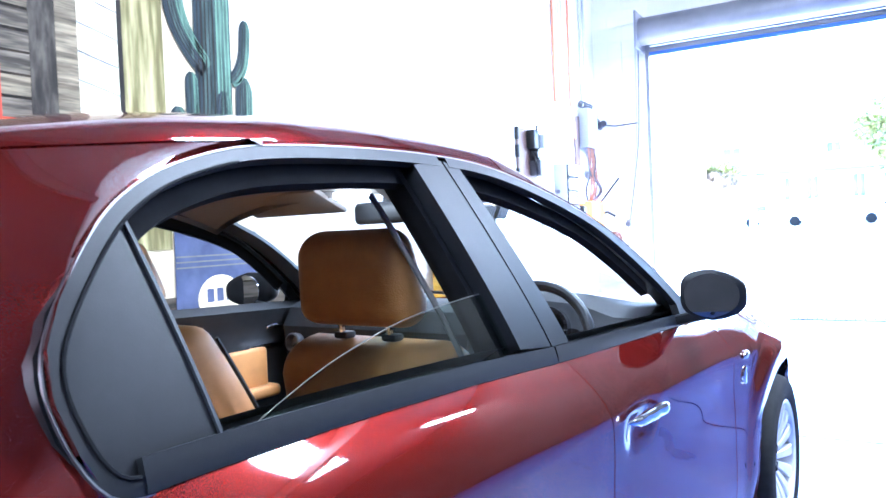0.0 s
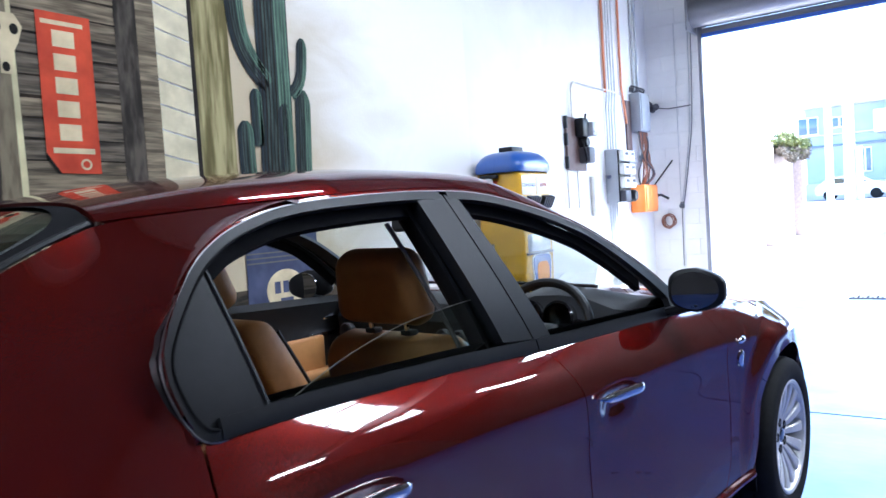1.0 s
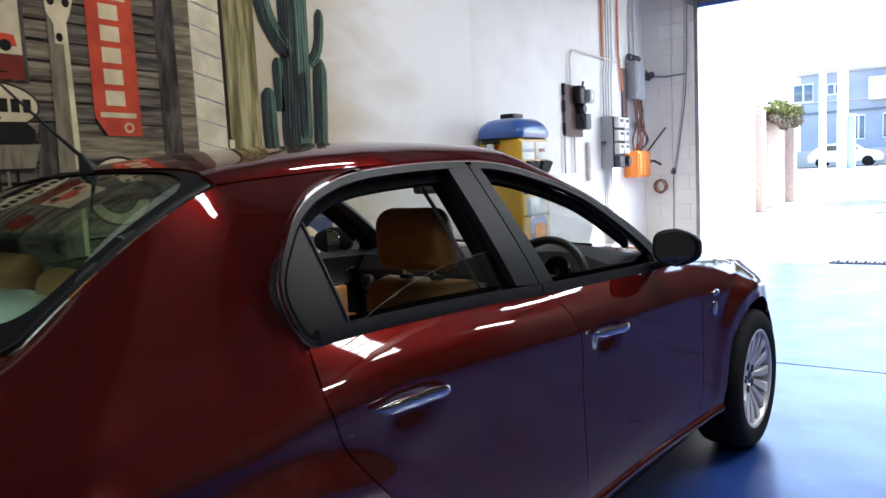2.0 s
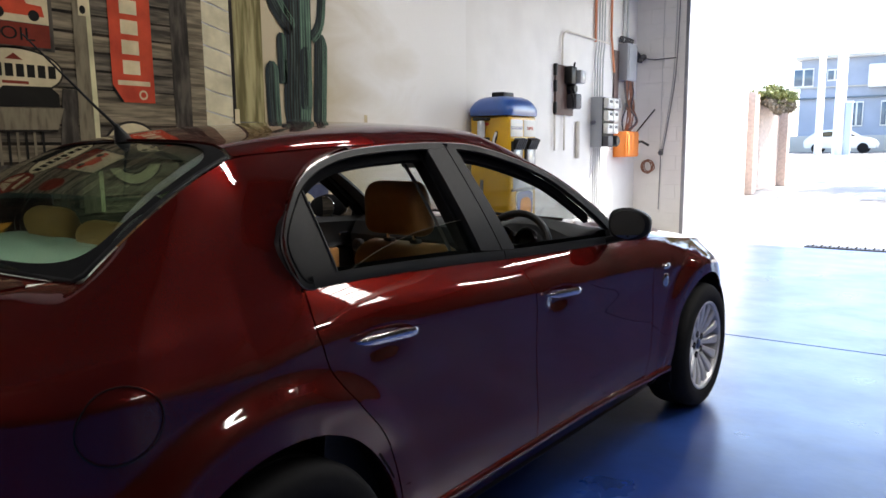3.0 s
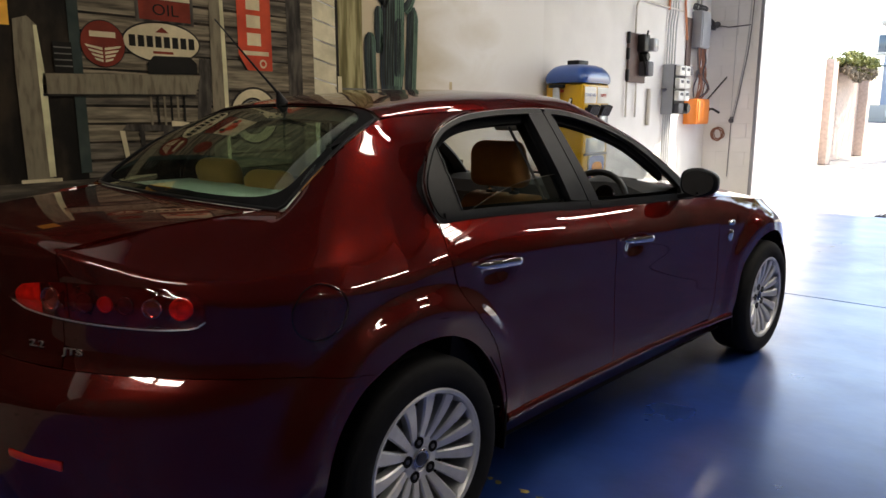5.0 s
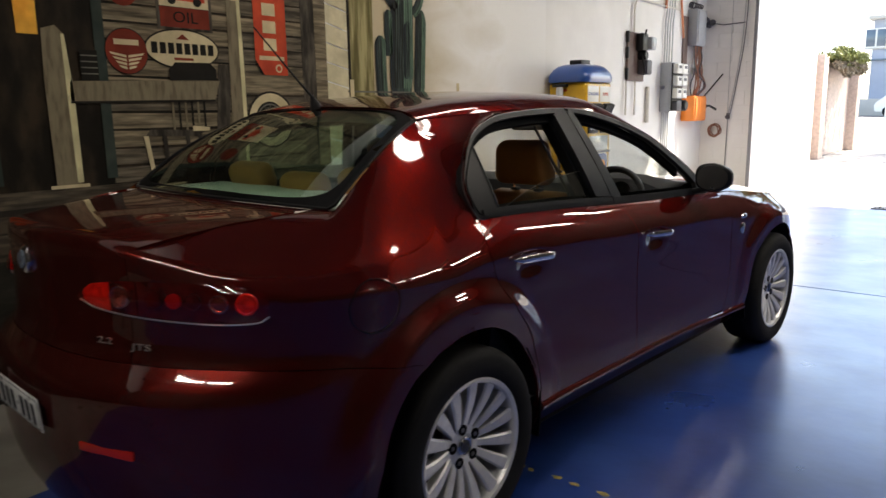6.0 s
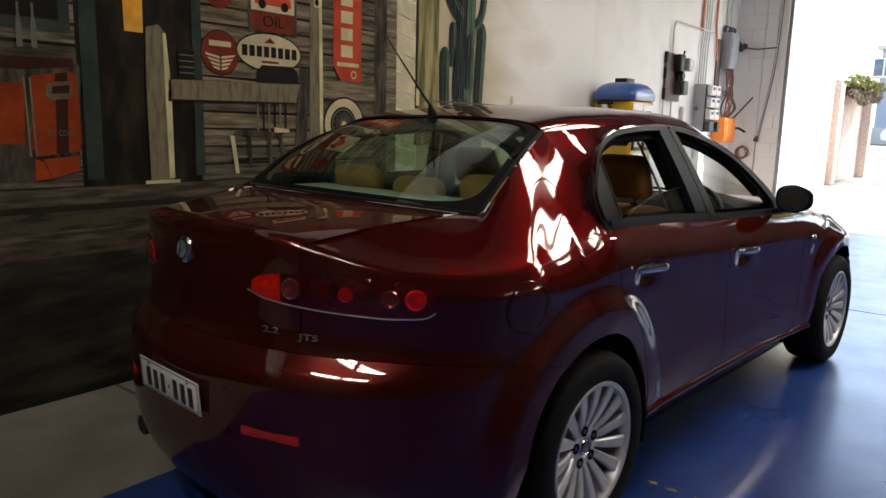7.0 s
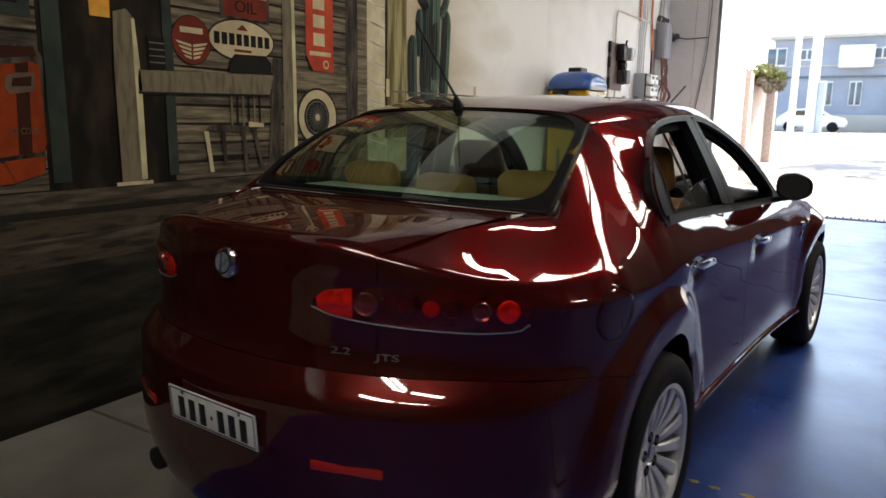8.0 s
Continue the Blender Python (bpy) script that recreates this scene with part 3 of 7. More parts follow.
def deck_base(s):
    """The lower edge of the rear window."""
    return np.array((s * 0.612, -0.395 + 0.085 * s * s, 1.102 - 0.012 * s * s))


def back_glass(s, t, proud=0.0):
    a, b = roof_rear(s), deck_base(s)
    p = a + (b - a) * t
    p[2] += 0.030 * max(0.0, math.sin(math.pi * min(1.0, t))) ** 0.9 + proud
    p[0] += s * 0.014 * math.sin(math.pi * t)
    return p


U_LID, U_DOOR = -0.66, 0.37            # shut lines of the boot lid and of the rear door


def upper_edge(u):
    """Where a column of the quarter panel ends: along the rear window's foot, then up its side to the roof."""
    if u < -0.28:
        k = (u - U_LID) / (-0.28 - U_LID)
        return back_glass(0.90 + 0.115 * k, 1.0) + np.array((0.012, 0, -0.004))
    k = (u + 0.28) / (U_DOOR + 0.28)
    return back_glass(1.03, 1.0 - k) + np.array((0.004, 0.0, -0.004))


pillar_share = spline((-0.62, 0.0), (-0.40, 0.05), (-0.28, 0.25), (-0.16, 0.75), (0.0, 0.95), (0.2, 1.0), (0.37, 1.0))
flank_share = spline((-0.12, 0.0), (0.05, 0.12), (0.18, 0.45), (0.30, 0.88), (0.37, 1.0))


def quarter_column(u, rows=(26, 16)):
    y60 = shell(u, 0.6)[1]
    low = max(float(seam_z(u)) + 0.001 if u < 0.05 else 0.0, arch_z(y60, 0.0))
    top = float(rim_z(u))
    col = [shell(u, low + (top - low) * k / rows[0]) for k in range(rows[0] + 1)]
    a, b = col[-1], upper_edge(u)
    span = b - a
    size = math.hypot(span[0], span[2])
    up = float(pillar_share(u))
    flank = float(flank_share(u))
    along = span[1] / size
    ta = size * ((1 - flank) * 1.1 * np.array((-0.78, along, 0.62)) + flank * 1.45 * np.array((-0.22, along, 0.98)))
    tb = size * ((1 - up) * np.array((-0.96, along, 0.22)) + up * 1.15 * np.array((-0.78, along, 0.62)))
    even = float(np.interp(u, (-0.3, -0.1, 0.1, 0.3, 0.37), (0.0, 0.35, 0.65, 0.5, 0.3)))
    ta, tb = ta + (span - ta) * even, tb + (span - tb) * even
    for k in range(1, rows[1] + 1):
        q = k / rows[1]
        p = a * (2 * q ** 3 - 3 * q ** 2 + 1) + ta * (q ** 3 - 2 * q ** 2 + q) + b * (3 * q ** 2 - 2 * q ** 3) + tb * (q ** 3 - q ** 2)
        col.append(p)
    return col


def pillar_fan(n=12):
    """The rear pillar between the quarter's last column, the windows' rear edge and the roof's side."""
    a = np.array(quarter_column(U_DOOR - 0.004))[26:]
    first, last = int(np.argmax(dlo[:, 0] < 0.132)), int(np.argmax(dlo[:, 0] > 0.56))
    b = np.array([on_side(*dlo[int(round(i))]) for i in np.linspace(first, last, len(a))])
    lift = np.linspace(0, 1, len(a)) ** 5
    out = []
    for w in np.linspace(0, 1, n):
        c = a + (b - a) * w
        y = c[-1][1]
        edge = np.array((rail_x(y) + 0.001, y, float(rail_z(y)) - 0.001))
        c = c + lift[:, None] * (edge - c[-1]) * (1.0 if w > 0 else 0.0)
        out.append(c)
    for p in out[-2][:-3]:
        p[0] = side_x(p[1], p[2])
    return out


def lid_column(u, side_to_mid=None):
    low, top = float(seam_z(u)) + 0.001, float(rim_z(u))
    col = [shell(u, low + (top - low) * k / 16) for k in range(17)]
    s = 0.90 * (1 + u) / (1 + U_LID)
    a, b = col[-1], back_glass(s, 1.0) + np.array((0, -0.006, -0.006))
    for k in range(1, 13):
        q = k / 12
        p = a + (b - a) * q
        p[2] += 0.012 * math.sin(math.pi * q) * (1 - 0.4 * q)
        col.append(p)
    return col


door_line = spline((0.2, 0.40), (0.33, 0.405), (0.43, 0.392), (0.56, 0.36), (0.64, 0.31), (0.72, 0.235), (0.8, 0.17), (0.86, 0.14), (0.94, 0.118), (1.03, 0.128))
mid_line = spline((0.3, 1.12), (0.75, 1.115), (0.88, 1.09), (0.99, 1.035))
fore_line = spline((0.3, 2.02), (0.42, 2.07), (0.6, 2.10), (0.8, 2.085), (0.96, 2.0))
SILL_Z = 0.325
SIDES = (1, -1)


def cushion(size, at, turn=(0, 0, 0), bevel=0.06, puff=0.0):
    bm = bmesh.new()
    box(bm, size, (0, 0, 0), bevel, segments=4)
    for v in bm.verts:
        v.co.z += puff * (1 - (2 * v.co.x / size[0]) ** 2) * (1 - (2 * v.co.y / size[1]) ** 2) * (1 if v.co.z > 0 else 0)
    bmesh.ops.transform(bm, matrix=pose(*at, *turn), verts=bm.verts)
    return bm


def flip_x(p, side):
    p = np.array(p, float)
    p[..., 0] *= side
    return p


def belt_z(y):
    return float(rim_z(y - YC))


def band(edge_a, edge_b, side, proud=0.0, n=4):
    """A strip on the cabin's side between two (y, z) curves."""
    g = []
    for (ya, za), (yb, zb) in zip(edge_a, edge_b):
        g.append([on_side(ya + (yb - ya) * k / (n - 1), za + (zb - za) * k / (n - 1), proud) for k in range(n)])
    return flip_x(g, side)


def inner_dlo(width):
    t = np.gradient(dlo, axis=0)
    t /= np.linalg.norm(t, axis=1, keepdims=True)
    return dlo + np.stack([t[:, 1], -t[:, 0]], 1) * np.asarray(width)[:, None]


car = thing("sedan_car", "dark red four-door sedan parked on the blue workshop floor, windows lowered", "car")

# tail, quarters, doors, wings
for side in SIDES:
    us = np.r_[np.linspace(U_LID + 0.0012, -0.02, 36), np.linspace(0.0, U_DOOR - 0.004, 34)]
    main = flip_x([quarter_column(u) for u in us], side)
    edge_z = main[-1][:27, 2]
    lip = []
    for z in np.r_[np.linspace(0.20, edge_z[0], 22)[:-1], edge_z]:
        a, b = (arch_half(z) if z < edge_z[0] else U_DOOR - 0.004 + YC), float(door_line(z)) - 0.003
        b = max(b, a + 0.0015)
        lip.append([at_y(a + (b - a) * k / 5, z) for k in range(6)])
    fan = np.array(pillar_fan())
    loose = np.array([p for u, col in zip(us, main) if u > -0.60 for p in col[30:41]] + [p for col in fan[:-2] for p in col[4:-1]])
    skin("quarter_panel", [main, flip_x(lip, side), flip_x(fan, side)], PAINT, car, ease=lambda c: np.abs(np.abs(loose) - np.abs(np.array(c))).sum(1).min() < 0.0005)

    z0 = SILL_Z + 0.004

    def door_skin(line_a, line_b, top):
        g = []
        for z in np.linspace(z0, top, 48):
            def real_z(y):
                return z0 + (z - z0) / (top - z0) * (belt_z(y) - z0)
            a, b = float(line_a(z)), float(line_b(z))
            for _ in range(5):
                a, b = float(line_a(real_z(a))), float(line_b(real_z(b)))
            g.append([at_y(y, real_z(y)) for y in np.linspace(a + 0.0022, b - 0.0022, 44)])
        return flip_x(g, side)
    rear_door = sheets("rear_door", [door_skin(door_line, mid_line, 1.0)], PAINT, car)
    front_door = sheets("front_door", [door_skin(mid_line, fore_line, 0.99)], PAINT, car)
    wing = []
    for k in range(50):
        u = 2.36 + (3.28 - 2.36) * k / 49
        col = []
        for j in range(19):
            y60 = shell(u, 0.6)[1]
            low = max(arch_z(y60, WHEELBASE), 0.295 if y60 < WHEELBASE else 0.45)
            z = low + (float(rim_z(u)) - low) * j / 18
            first = float(fore_line(z)) + 0.0025 - YC
            col.append(shell(first + (u - 2.36) / 0.14 * (2.5 - first) if u < 2.5 else u, z))
        wing.append(col)
    wing_ob = sheets("front_wing", [flip_x(wing, side)], PAINT, car)
    m = Matrix.Translation(Vector(flip_x(at_y(2.225, 0.80) + np.array((0.001, 0, 0)), side)))
    bm = bmesh.new()
    bmesh.ops.create_uvsphere(bm, u_segments=20, v_segments=10, radius=1.0)
    bmesh.ops.transform(bm, matrix=m @ Matrix.Diagonal((0.009, 0.036, 0.014, 1)), verts=bm.verts)
    part("side_repeater", bm, CHROME, wing_ob, "small bright side repeater lamp")
    bm = bmesh.new()
    lathe(bm, [(0, 0.006), (0.024, 0.006), (0.030, 0.004), (0.031, -0.004)], Matrix.Translation(Vector(flip_x(at_y(2.225, 0.735), side))) @ pose(0, 0, 0, 0, 90 * side, 0), 24)
    part("wing_badge", bm, CHROME, wing_ob, "small round chrome badge")
    low_front = [[shell(u, 0.17 + ((0.45 if u < 3.28 else float(rim_z(u)) - 0.004) - 0.17) * j / 14) for j in range(15)] for u in np.linspace(2.85 + 0.42, 3.85, 28)]
    sheets("front_bumper_half", [flip_x(low_front, side)], PAINT, car)
    sill = [[at_y(y, z) - np.array((0.016 + 0.045 * (SILL_Z - z) / 0.15, 0, 0)) for z in np.linspace(0.16, SILL_Z + 0.02, 8)] for y in np.linspace(ARCH_R + 0.01, WHEELBASE - ARCH_R - 0.01, 40)]
    sheets("sill", [flip_x(sill, side)], PAINT, car, "tucked-in painted sill")
    lip = [at_y(y, 0.322) + np.array((-0.004, 0, -0.022 * min(1.0, max(0.0, (y - 1.45) / 0.6)) ** 1.5)) for y in np.linspace(ARCH_R + 0.02, 2.28, 40)]
    part("sill_lip", tube(bmesh.new(), flip_x(lip, side), 0.017, 10), PAINT, car, "narrow painted ledge along the sill")

    # black window surround
    n = len(dlo)
    wide = np.interp(np.linspace(0, 1, n), [0, 0.08, 0.16, 0.3, 0.75, 1], [0.016, 0.016, 0.016, 0.017, 0.021, 0.045])
    rise = int(np.argmax(dlo[:, 1] > 1.15))
    out = np.interp(np.arange(n), [rise, rise + 0.11 * n, n - 1], [0.0, 0.005, 0.012])
    outer = inner_dlo(out)
    inner = inner_dlo(wide + out)
    fore = int(np.argmax(out > 0.0015))
    sheets("roof_rail", [band(dlo[fore:], outer[fore:], side, 0.001, 3)], PAINT, car)
    cut = int(np.argmin(np.abs(dlo[:, 0] - 0.89) + (dlo[:, 1] < 1.3)))
    sheets("window_frame", [band(outer[:cut], inner[:cut], side, 0.004)], BLACK, rear_door, "satin black window surround", thick=0.016)
    sheets("window_frame", [band(outer[cut + 1:], inner[cut + 1:], side, 0.004)], BLACK, front_door, "satin black window surround", thick=0.016)
    upper = np.flatnonzero(dlo[:, 1] > 1.10)
    deep = inner_dlo(wide + out + 0.034)
    for door, k0, k1 in ((rear_door, upper[0], cut), (front_door, cut + 1, upper[-1])):
        sheets("door_seal", [band(inner[k0:k1], deep[k0:k1], side, -0.030)], DARK, door, "black rubber door seal", thick=0.02)
    trim = inner_dlo(out - 0.002)
    sheets("bright_edge", [band(trim[1:], outer[1:], side, 0.005, 2)], STEEL, car, "thin bright edging round the windows", thick=0.004)
    for door, a, b in ((rear_door, 0.158, 1.005), (front_door, 1.01, 1.90)):
        ys = np.linspace(a, b, 26)
        sheets("belt_strip", [band([(y, belt_z(y) - 0.004) for y in ys], [(y, belt_z(y) + 0.026) for y in ys], side, 0.006)], BLACK, door, "satin black belt moulding", thick=0.03)
    groove = [on_side(*p, 0.0045) for p in inner[2:40]]
    part("frame_groove", tube(bmesh.new(), flip_x(groove, side), 0.0022, 6), DARK, rear_door, "dark groove inside the window frame")
    # black plastic corner behind the rear pane, and the centre pillar's covers
    rows = []
    for k in range(16):
        z = 1.028 + (1.275 - 1.028) * k / 15
        near = inner[:45][np.argmin(np.abs(inner[:45, 1] - z))][0] - 0.02
        far = 0.248 + (0.204 - 0.248) * (k / 15)
        rows.append(((min(near, far), z), (far, z)))
    sheets("corner_panel", [band([r[0] for r in rows], [r[1] for r in rows], side, -0.003, 6)], BLACK, rear_door, "dark grey plastic corner panel", thick=0.02)
    sheets("pane_seal", [band([(r[1][0], r[1][1]) for r in rows], [(r[1][0] + 0.004, r[1][1]) for r in rows], side, 0.001, 2)], PLASTIC, rear_door, "grey rubber pane seal", thick=0.01)
    zs = np.linspace(0.0, 1.0, 14)

    def lean(bottom, top):
        return [(bottom[0] + (top[0] - bottom[0]) * k, bottom[1] + (top[1] - bottom[1]) * k) for k in zs]
    sheets("pillar_cover", [band(lean((0.883, 1.025), (0.785, 1.345)), lean((0.998, 1.012), (0.883, 1.358)), side, 0.003)], BLACK, rear_door, "satin black pillar cover", thick=0.03)
    sheets("pillar_cover", [band(lean((1.004, 1.012), (0.889, 1.358)), lean((1.078, 1.008), (0.94, 1.345)), side, 0.003)], BLACK, front_door, "satin black pillar cover", thick=0.03)
    # inner centre pillar and belt
    path = ((0.0, -0.022), (0.0, -0.060), (0.012, -0.088), (0.045, -0.100), (0.12, -0.100), (0.155, -0.088), (0.17, -0.060), (0.17, -0.022))
    g = flip_x([[on_side(0.872 + a - 0.10 * k / 9, 0.99 + 0.35 * k / 9, b) for a, b in path] for k in range(10)], side)
    sheets("centre_pillar", [g], DARK, car, "dark inner cover of the centre pillar", thick=0.012)
    bm = tube(bmesh.new(), flip_x([on_side(0.866 - 0.095 * k / 8, 0.99 + 0.31 * k / 8, -0.106) for k in range(9)], side), 0.0055, 6)
    part("seat_belt", bm, LINER, car, "grey seat belt webbing")
    # inner frame of the doors so that the cabin is closed
    for door, ya, yb in ((rear_door, 0.15, 1.0), (front_door, 1.02, 1.95)):
        g = [[at_y(y, 0.36 + (belt_z(y) + 0.01 - 0.36) * k / 10) + np.array((-0.075 - 0.02 * math.sin(math.pi * k / 10), 0, 0)) for k in range(11)] for y in np.linspace(ya, yb, 14)]
        sheets("door_lining", [flip_x(g, side)], PLASTIC, door, "dark plastic door lining", thick=0.05, flip=True)
    bm = tube(bmesh.new(), flip_x([(0.775, 1.665, 0.888), (0.745, 1.68, 0.898), (0.735, 1.715, 0.902), (0.745, 1.75, 0.898), (0.775, 1.765, 0.888)], side), 0.009, 8)
    part("inner_handle", bm, CHROME, front_door, "chrome inner handle")
    part("door_insert", cushion((0.03, 0.30, 0.15), (0.728 * side, 1.50, 0.755), (0, 0, 0), 0.014), LEATHER, front_door, "tan leather insert of the door lining")
    part("armrest", cushion((0.07, 0.28, 0.045), (0.712 * side, 1.54, 0.668), (0, 0, 0), 0.018), LEATHER, front_door, "tan leather door armrest")
    part("lining_strip", boxed((0.03, 0.17, 0.018), (0.752 * side, 1.67, 0.828), 0.004), CHROME, front_door, "bright strip on the door lining")
    # panes
    pane_top = spline((0.25, 1.02), (0.345, 1.052), (0.47, 1.083), (0.64, 1.109), (0.86, 1.121), (0.95, 1.122))
    if side > 0:
        g = [[on_side(y, belt_z(y) - 0.02 + (max(float(pane_top(y)), belt_z(y)) - belt_z(y) + 0.02) * k / 6, -0.018) for k in range(7)] for y in np.linspace(0.3, 0.94, 24)]
        pane = solid("pane", flip_x(g, side), TINTED, rear_door, "half-lowered window pane")
        pane.visible_shadow = False
        top = [on_side(y, max(float(pane_top(y)), belt_z(y)) + 0.001, -0.020) for y in np.linspace(0.3, 0.94, 30)]
        part("pane_edge", tube(bmesh.new(), flip_x(top, side), 0.0008, 6), PANE_EDGE, pane, "pale green ground edge of the pane")
    else:
        g = [[on_side(y, belt_z(y) + (float(np.interp(y, inner[20:90, 0], inner[20:90, 1])) - belt_z(y)) * k / 6, -0.018) for k in range(7)] for y in np.linspace(0.27, 0.9, 20)]
        pane = solid("pane", flip_x(g, side), CLEAR, rear_door, "closed window pane")
        pane.visible_shadow = False
    # door handles: chrome bar over a sunken cup
    for door, y0, z0 in ((rear_door, *HANDLES[0]), (front_door, *HANDLES[1])):
        bm, rings = bmesh.new(), []
        for k in range(17):
            q = k / 16
            y = y0 - 0.122 + 0.244 * q
            zc = z0 - 0.004 + 0.016 * (1 - q)
            thin = max(0.12, (1 - abs(2 * q - 1) ** 6)) * (0.8 + 0.2 * q)
            c = at_y(y, zc) + np.array((0.010 + 0.022 * math.sin(math.pi * q) ** 0.55, 0, 0))
            rings.append([bm.verts.new(flip_x(c + np.array((0.010 * thin * dx, 0, 0.0155 * thin * dz)), side)) for dx, dz in ring_outline(1, 1, 12, 2.6)])
        for a, b in zip(rings, rings[1:]):
            for k in range(12):
                bm.faces.new((a[k], a[(k + 1) % 12], b[(k + 1) % 12], b[k]))
        bm.faces.new(rings[0]); bm.faces.new(rings[-1])
        part("door_handle", bm, CHROME, door, "chrome door handle")
    # wing mirror
    half, back, fold = (0.079, 1.744, 0.019) if side > 0 else (0.096, 1.700, -0.026)
    bm = bmesh.new()
    bmesh.ops.create_uvsphere(bm, u_segments=28, v_segments=18, radius=1.0)
    for v in bm.verts:
        c = v.co.copy()
        x = math.copysign(abs(c.x) ** 0.62, c.x) * half
        z = math.copysign(abs(c.z) ** 0.62, c.z) * 0.068
        y = c.y * (0.085 if c.y > 0 else 0.012)
        z *= 1.0 - 0.22 * (-x / 0.16 if x < 0 else 1.25 * x / 0.08)
        v.co = Vector((x + 0.876, y + back + 0.013 + fold * (x / 0.073), z + 1.036 - 0.004 * x / 0.08))
        v.co.x *= side
    mirror = part("wing_mirror", bm, BLACK, car, "rounded dark wing mirror")
    bm = bmesh.new()
    outline = [(side * a, b * (1.0 - 0.22 * (-a / 0.16 if a < 0 else 1.25 * a / 0.08))) for a, b in ring_outline(half - 0.011, 0.058, 28, 2.6)]
    slab(bm, outline, 0.003, pose(0.876 * side, back - (0.0 if side > 0 else 0.002), 1.036, 90, 0, 15.0 if side > 0 else -6.0))
    part("mirror_glass", bm, MIRROR, mirror)
    bm = bmesh.new()
    box(bm, (0.12, 0.05, 0.028), (0.83 * side, back + 0.021, 0.978), 0.012, (0, -14 * side, 0))
    part("mirror_foot", bm, BLACK, mirror)
    g = [[on_side(1.80 + 0.15 * j / 5, 0.955 + (0.105 - 0.105 * j / 5) * k / 5 + 0.002, 0.004) for k in range(6)] for j in range(6)]
    sheets("mirror_sail", [flip_x(g, side)], BLACK, front_door, thick=0.02)
    # pillars beside the windscreen
    post = []
    for k in range(30):
        y = 1.12 + (1.97 - 1.12) * k / 29
        z = float(rail_z(y))
        xr = rail_x(y)
        w = 0.035 + 0.03 * (k / 29)
        row = [np.array((xr + 0.002, y, z))]
        for j in range(1, 6):
            x = xr - w * j / 5
            row.append(np.array((x, y, cap(x, y) + 0.001)))
        post.append(row)
    sheets("screen_pillar", [flip_x(post, side)], PAINT, car)
    inn = [[p + np.array((-0.030, 0, -0.022)) for p in row] for row in post]
    sheets("pillar_lining", [flip_x(inn, side)], PLASTIC, car, thick=0.014, flip=True)

# roof
ys = np.linspace(0, 1, 40)
roof = []
for k in range(44):
    row = []
    for j in range(65):
        r = -1 + 2 * j / 64
        r = math.copysign(1 - (1 - abs(r)) ** 1.35, r)
        y0, y1 = roof_rear(r)[1] + 0.004, 1.40 - 0.10 * r * r
        y = y0 + (y1 - y0) * k / 43
        x = r * (rail_x(y) - 0.002)
        row.append((x, y, cap(x, y)))
    roof.append(row)
sheets("roof", [roof], PAINT, car)
liner = []
for k in range(20):
    row = []
    for j in range(21):
        s = -1 + 2 * j / 20
        y = 0.16 + (1.36 - 0.16) * k / 19
        x = s * (rail_x(y) - 0.03)
        row.append((x, y, cap(x, y) - 0.045))
    liner.append(row)
sheets("headliner", [liner], LINER, car, "pale grey roof lining", thick=0.02, flip=False)
bm = boxed((0.09, 0.06, 0.02), (0, 1.345, 1.345), 0.008)
part("cabin_lamp", bm, material("cabin_lamp_glow", (1.0, 0.93, 0.8), 0.4, emit=2.5), car, "lit cabin lamp on the roof lining")
for x in (-0.3, 0.3):
    part("sun_visor", boxed((0.40, 0.15, 0.018), (x, 1.375, 1.338), 0.008, (-24, 0, 0)), LINER, car)

# screens
g = []
for k in range(24):
    row = []
    for j in range(31):
        s = -1 + 2 * j / 30
        y0, y1 = 1.405 - 0.10 * s * s, 2.33 - 0.36 * s * s
        y = y0 + (y1 - y0) * k / 23
        w = rail_x(y) - 0.036 - 0.03 * np.clip((y - 1.12) / 0.85, 0, 1)
        row.append((s * w, y, cap(s * w, y) - 0.003))
    g.append(row)
pane = solid("windscreen", g, CLEAR, car, "clear windscreen")
pane.visible_shadow = False
g = [[back_glass(-1 + 2 * j / 36, k / 20, -0.003) for j in range(37)] for k in range(21)]
pane = solid("rear_window", g, PANE, car, "greenish rear window")
pane.visible_shadow = False
ring = []
for k in range(161):
    a = 2 * math.pi * k / 160
    (cx, cy) = math.cos(a), math.sin(a)
    row = []
    for q in np.linspace(0, 1, 5):
        half_s, up, down, p = 1.015 - 0.050 * q, 0.5 - 0.035 * q, 0.515 - 0.055 * q, 60 - 52 * q ** 0.8
        s = half_s * math.copysign(abs(cx) ** (2 / p), cx)
        t = 0.5 + math.copysign(abs(cy) ** (2 / p), cy) * (down if cy > 0 else up)
        row.append(back_glass(s, t, 0.0012))
    ring.append(row)
sheets("rear_window_border", [ring], DARK, car, "black printed border of the rear window", thick=0)

for side in SIDES:
    seal = [back_glass(1.022 * side, t, 0.002) for t in np.linspace(0.02, 0.97, 24)] + [back_glass(s * side, 1.004, 0.001) for s in np.linspace(1.0, 0.0, 20)]
    part("rear_window_seal", tube(bmesh.new(), seal, 0.0055, 6), BLACK, car, "thin satin black seal round the rear window")

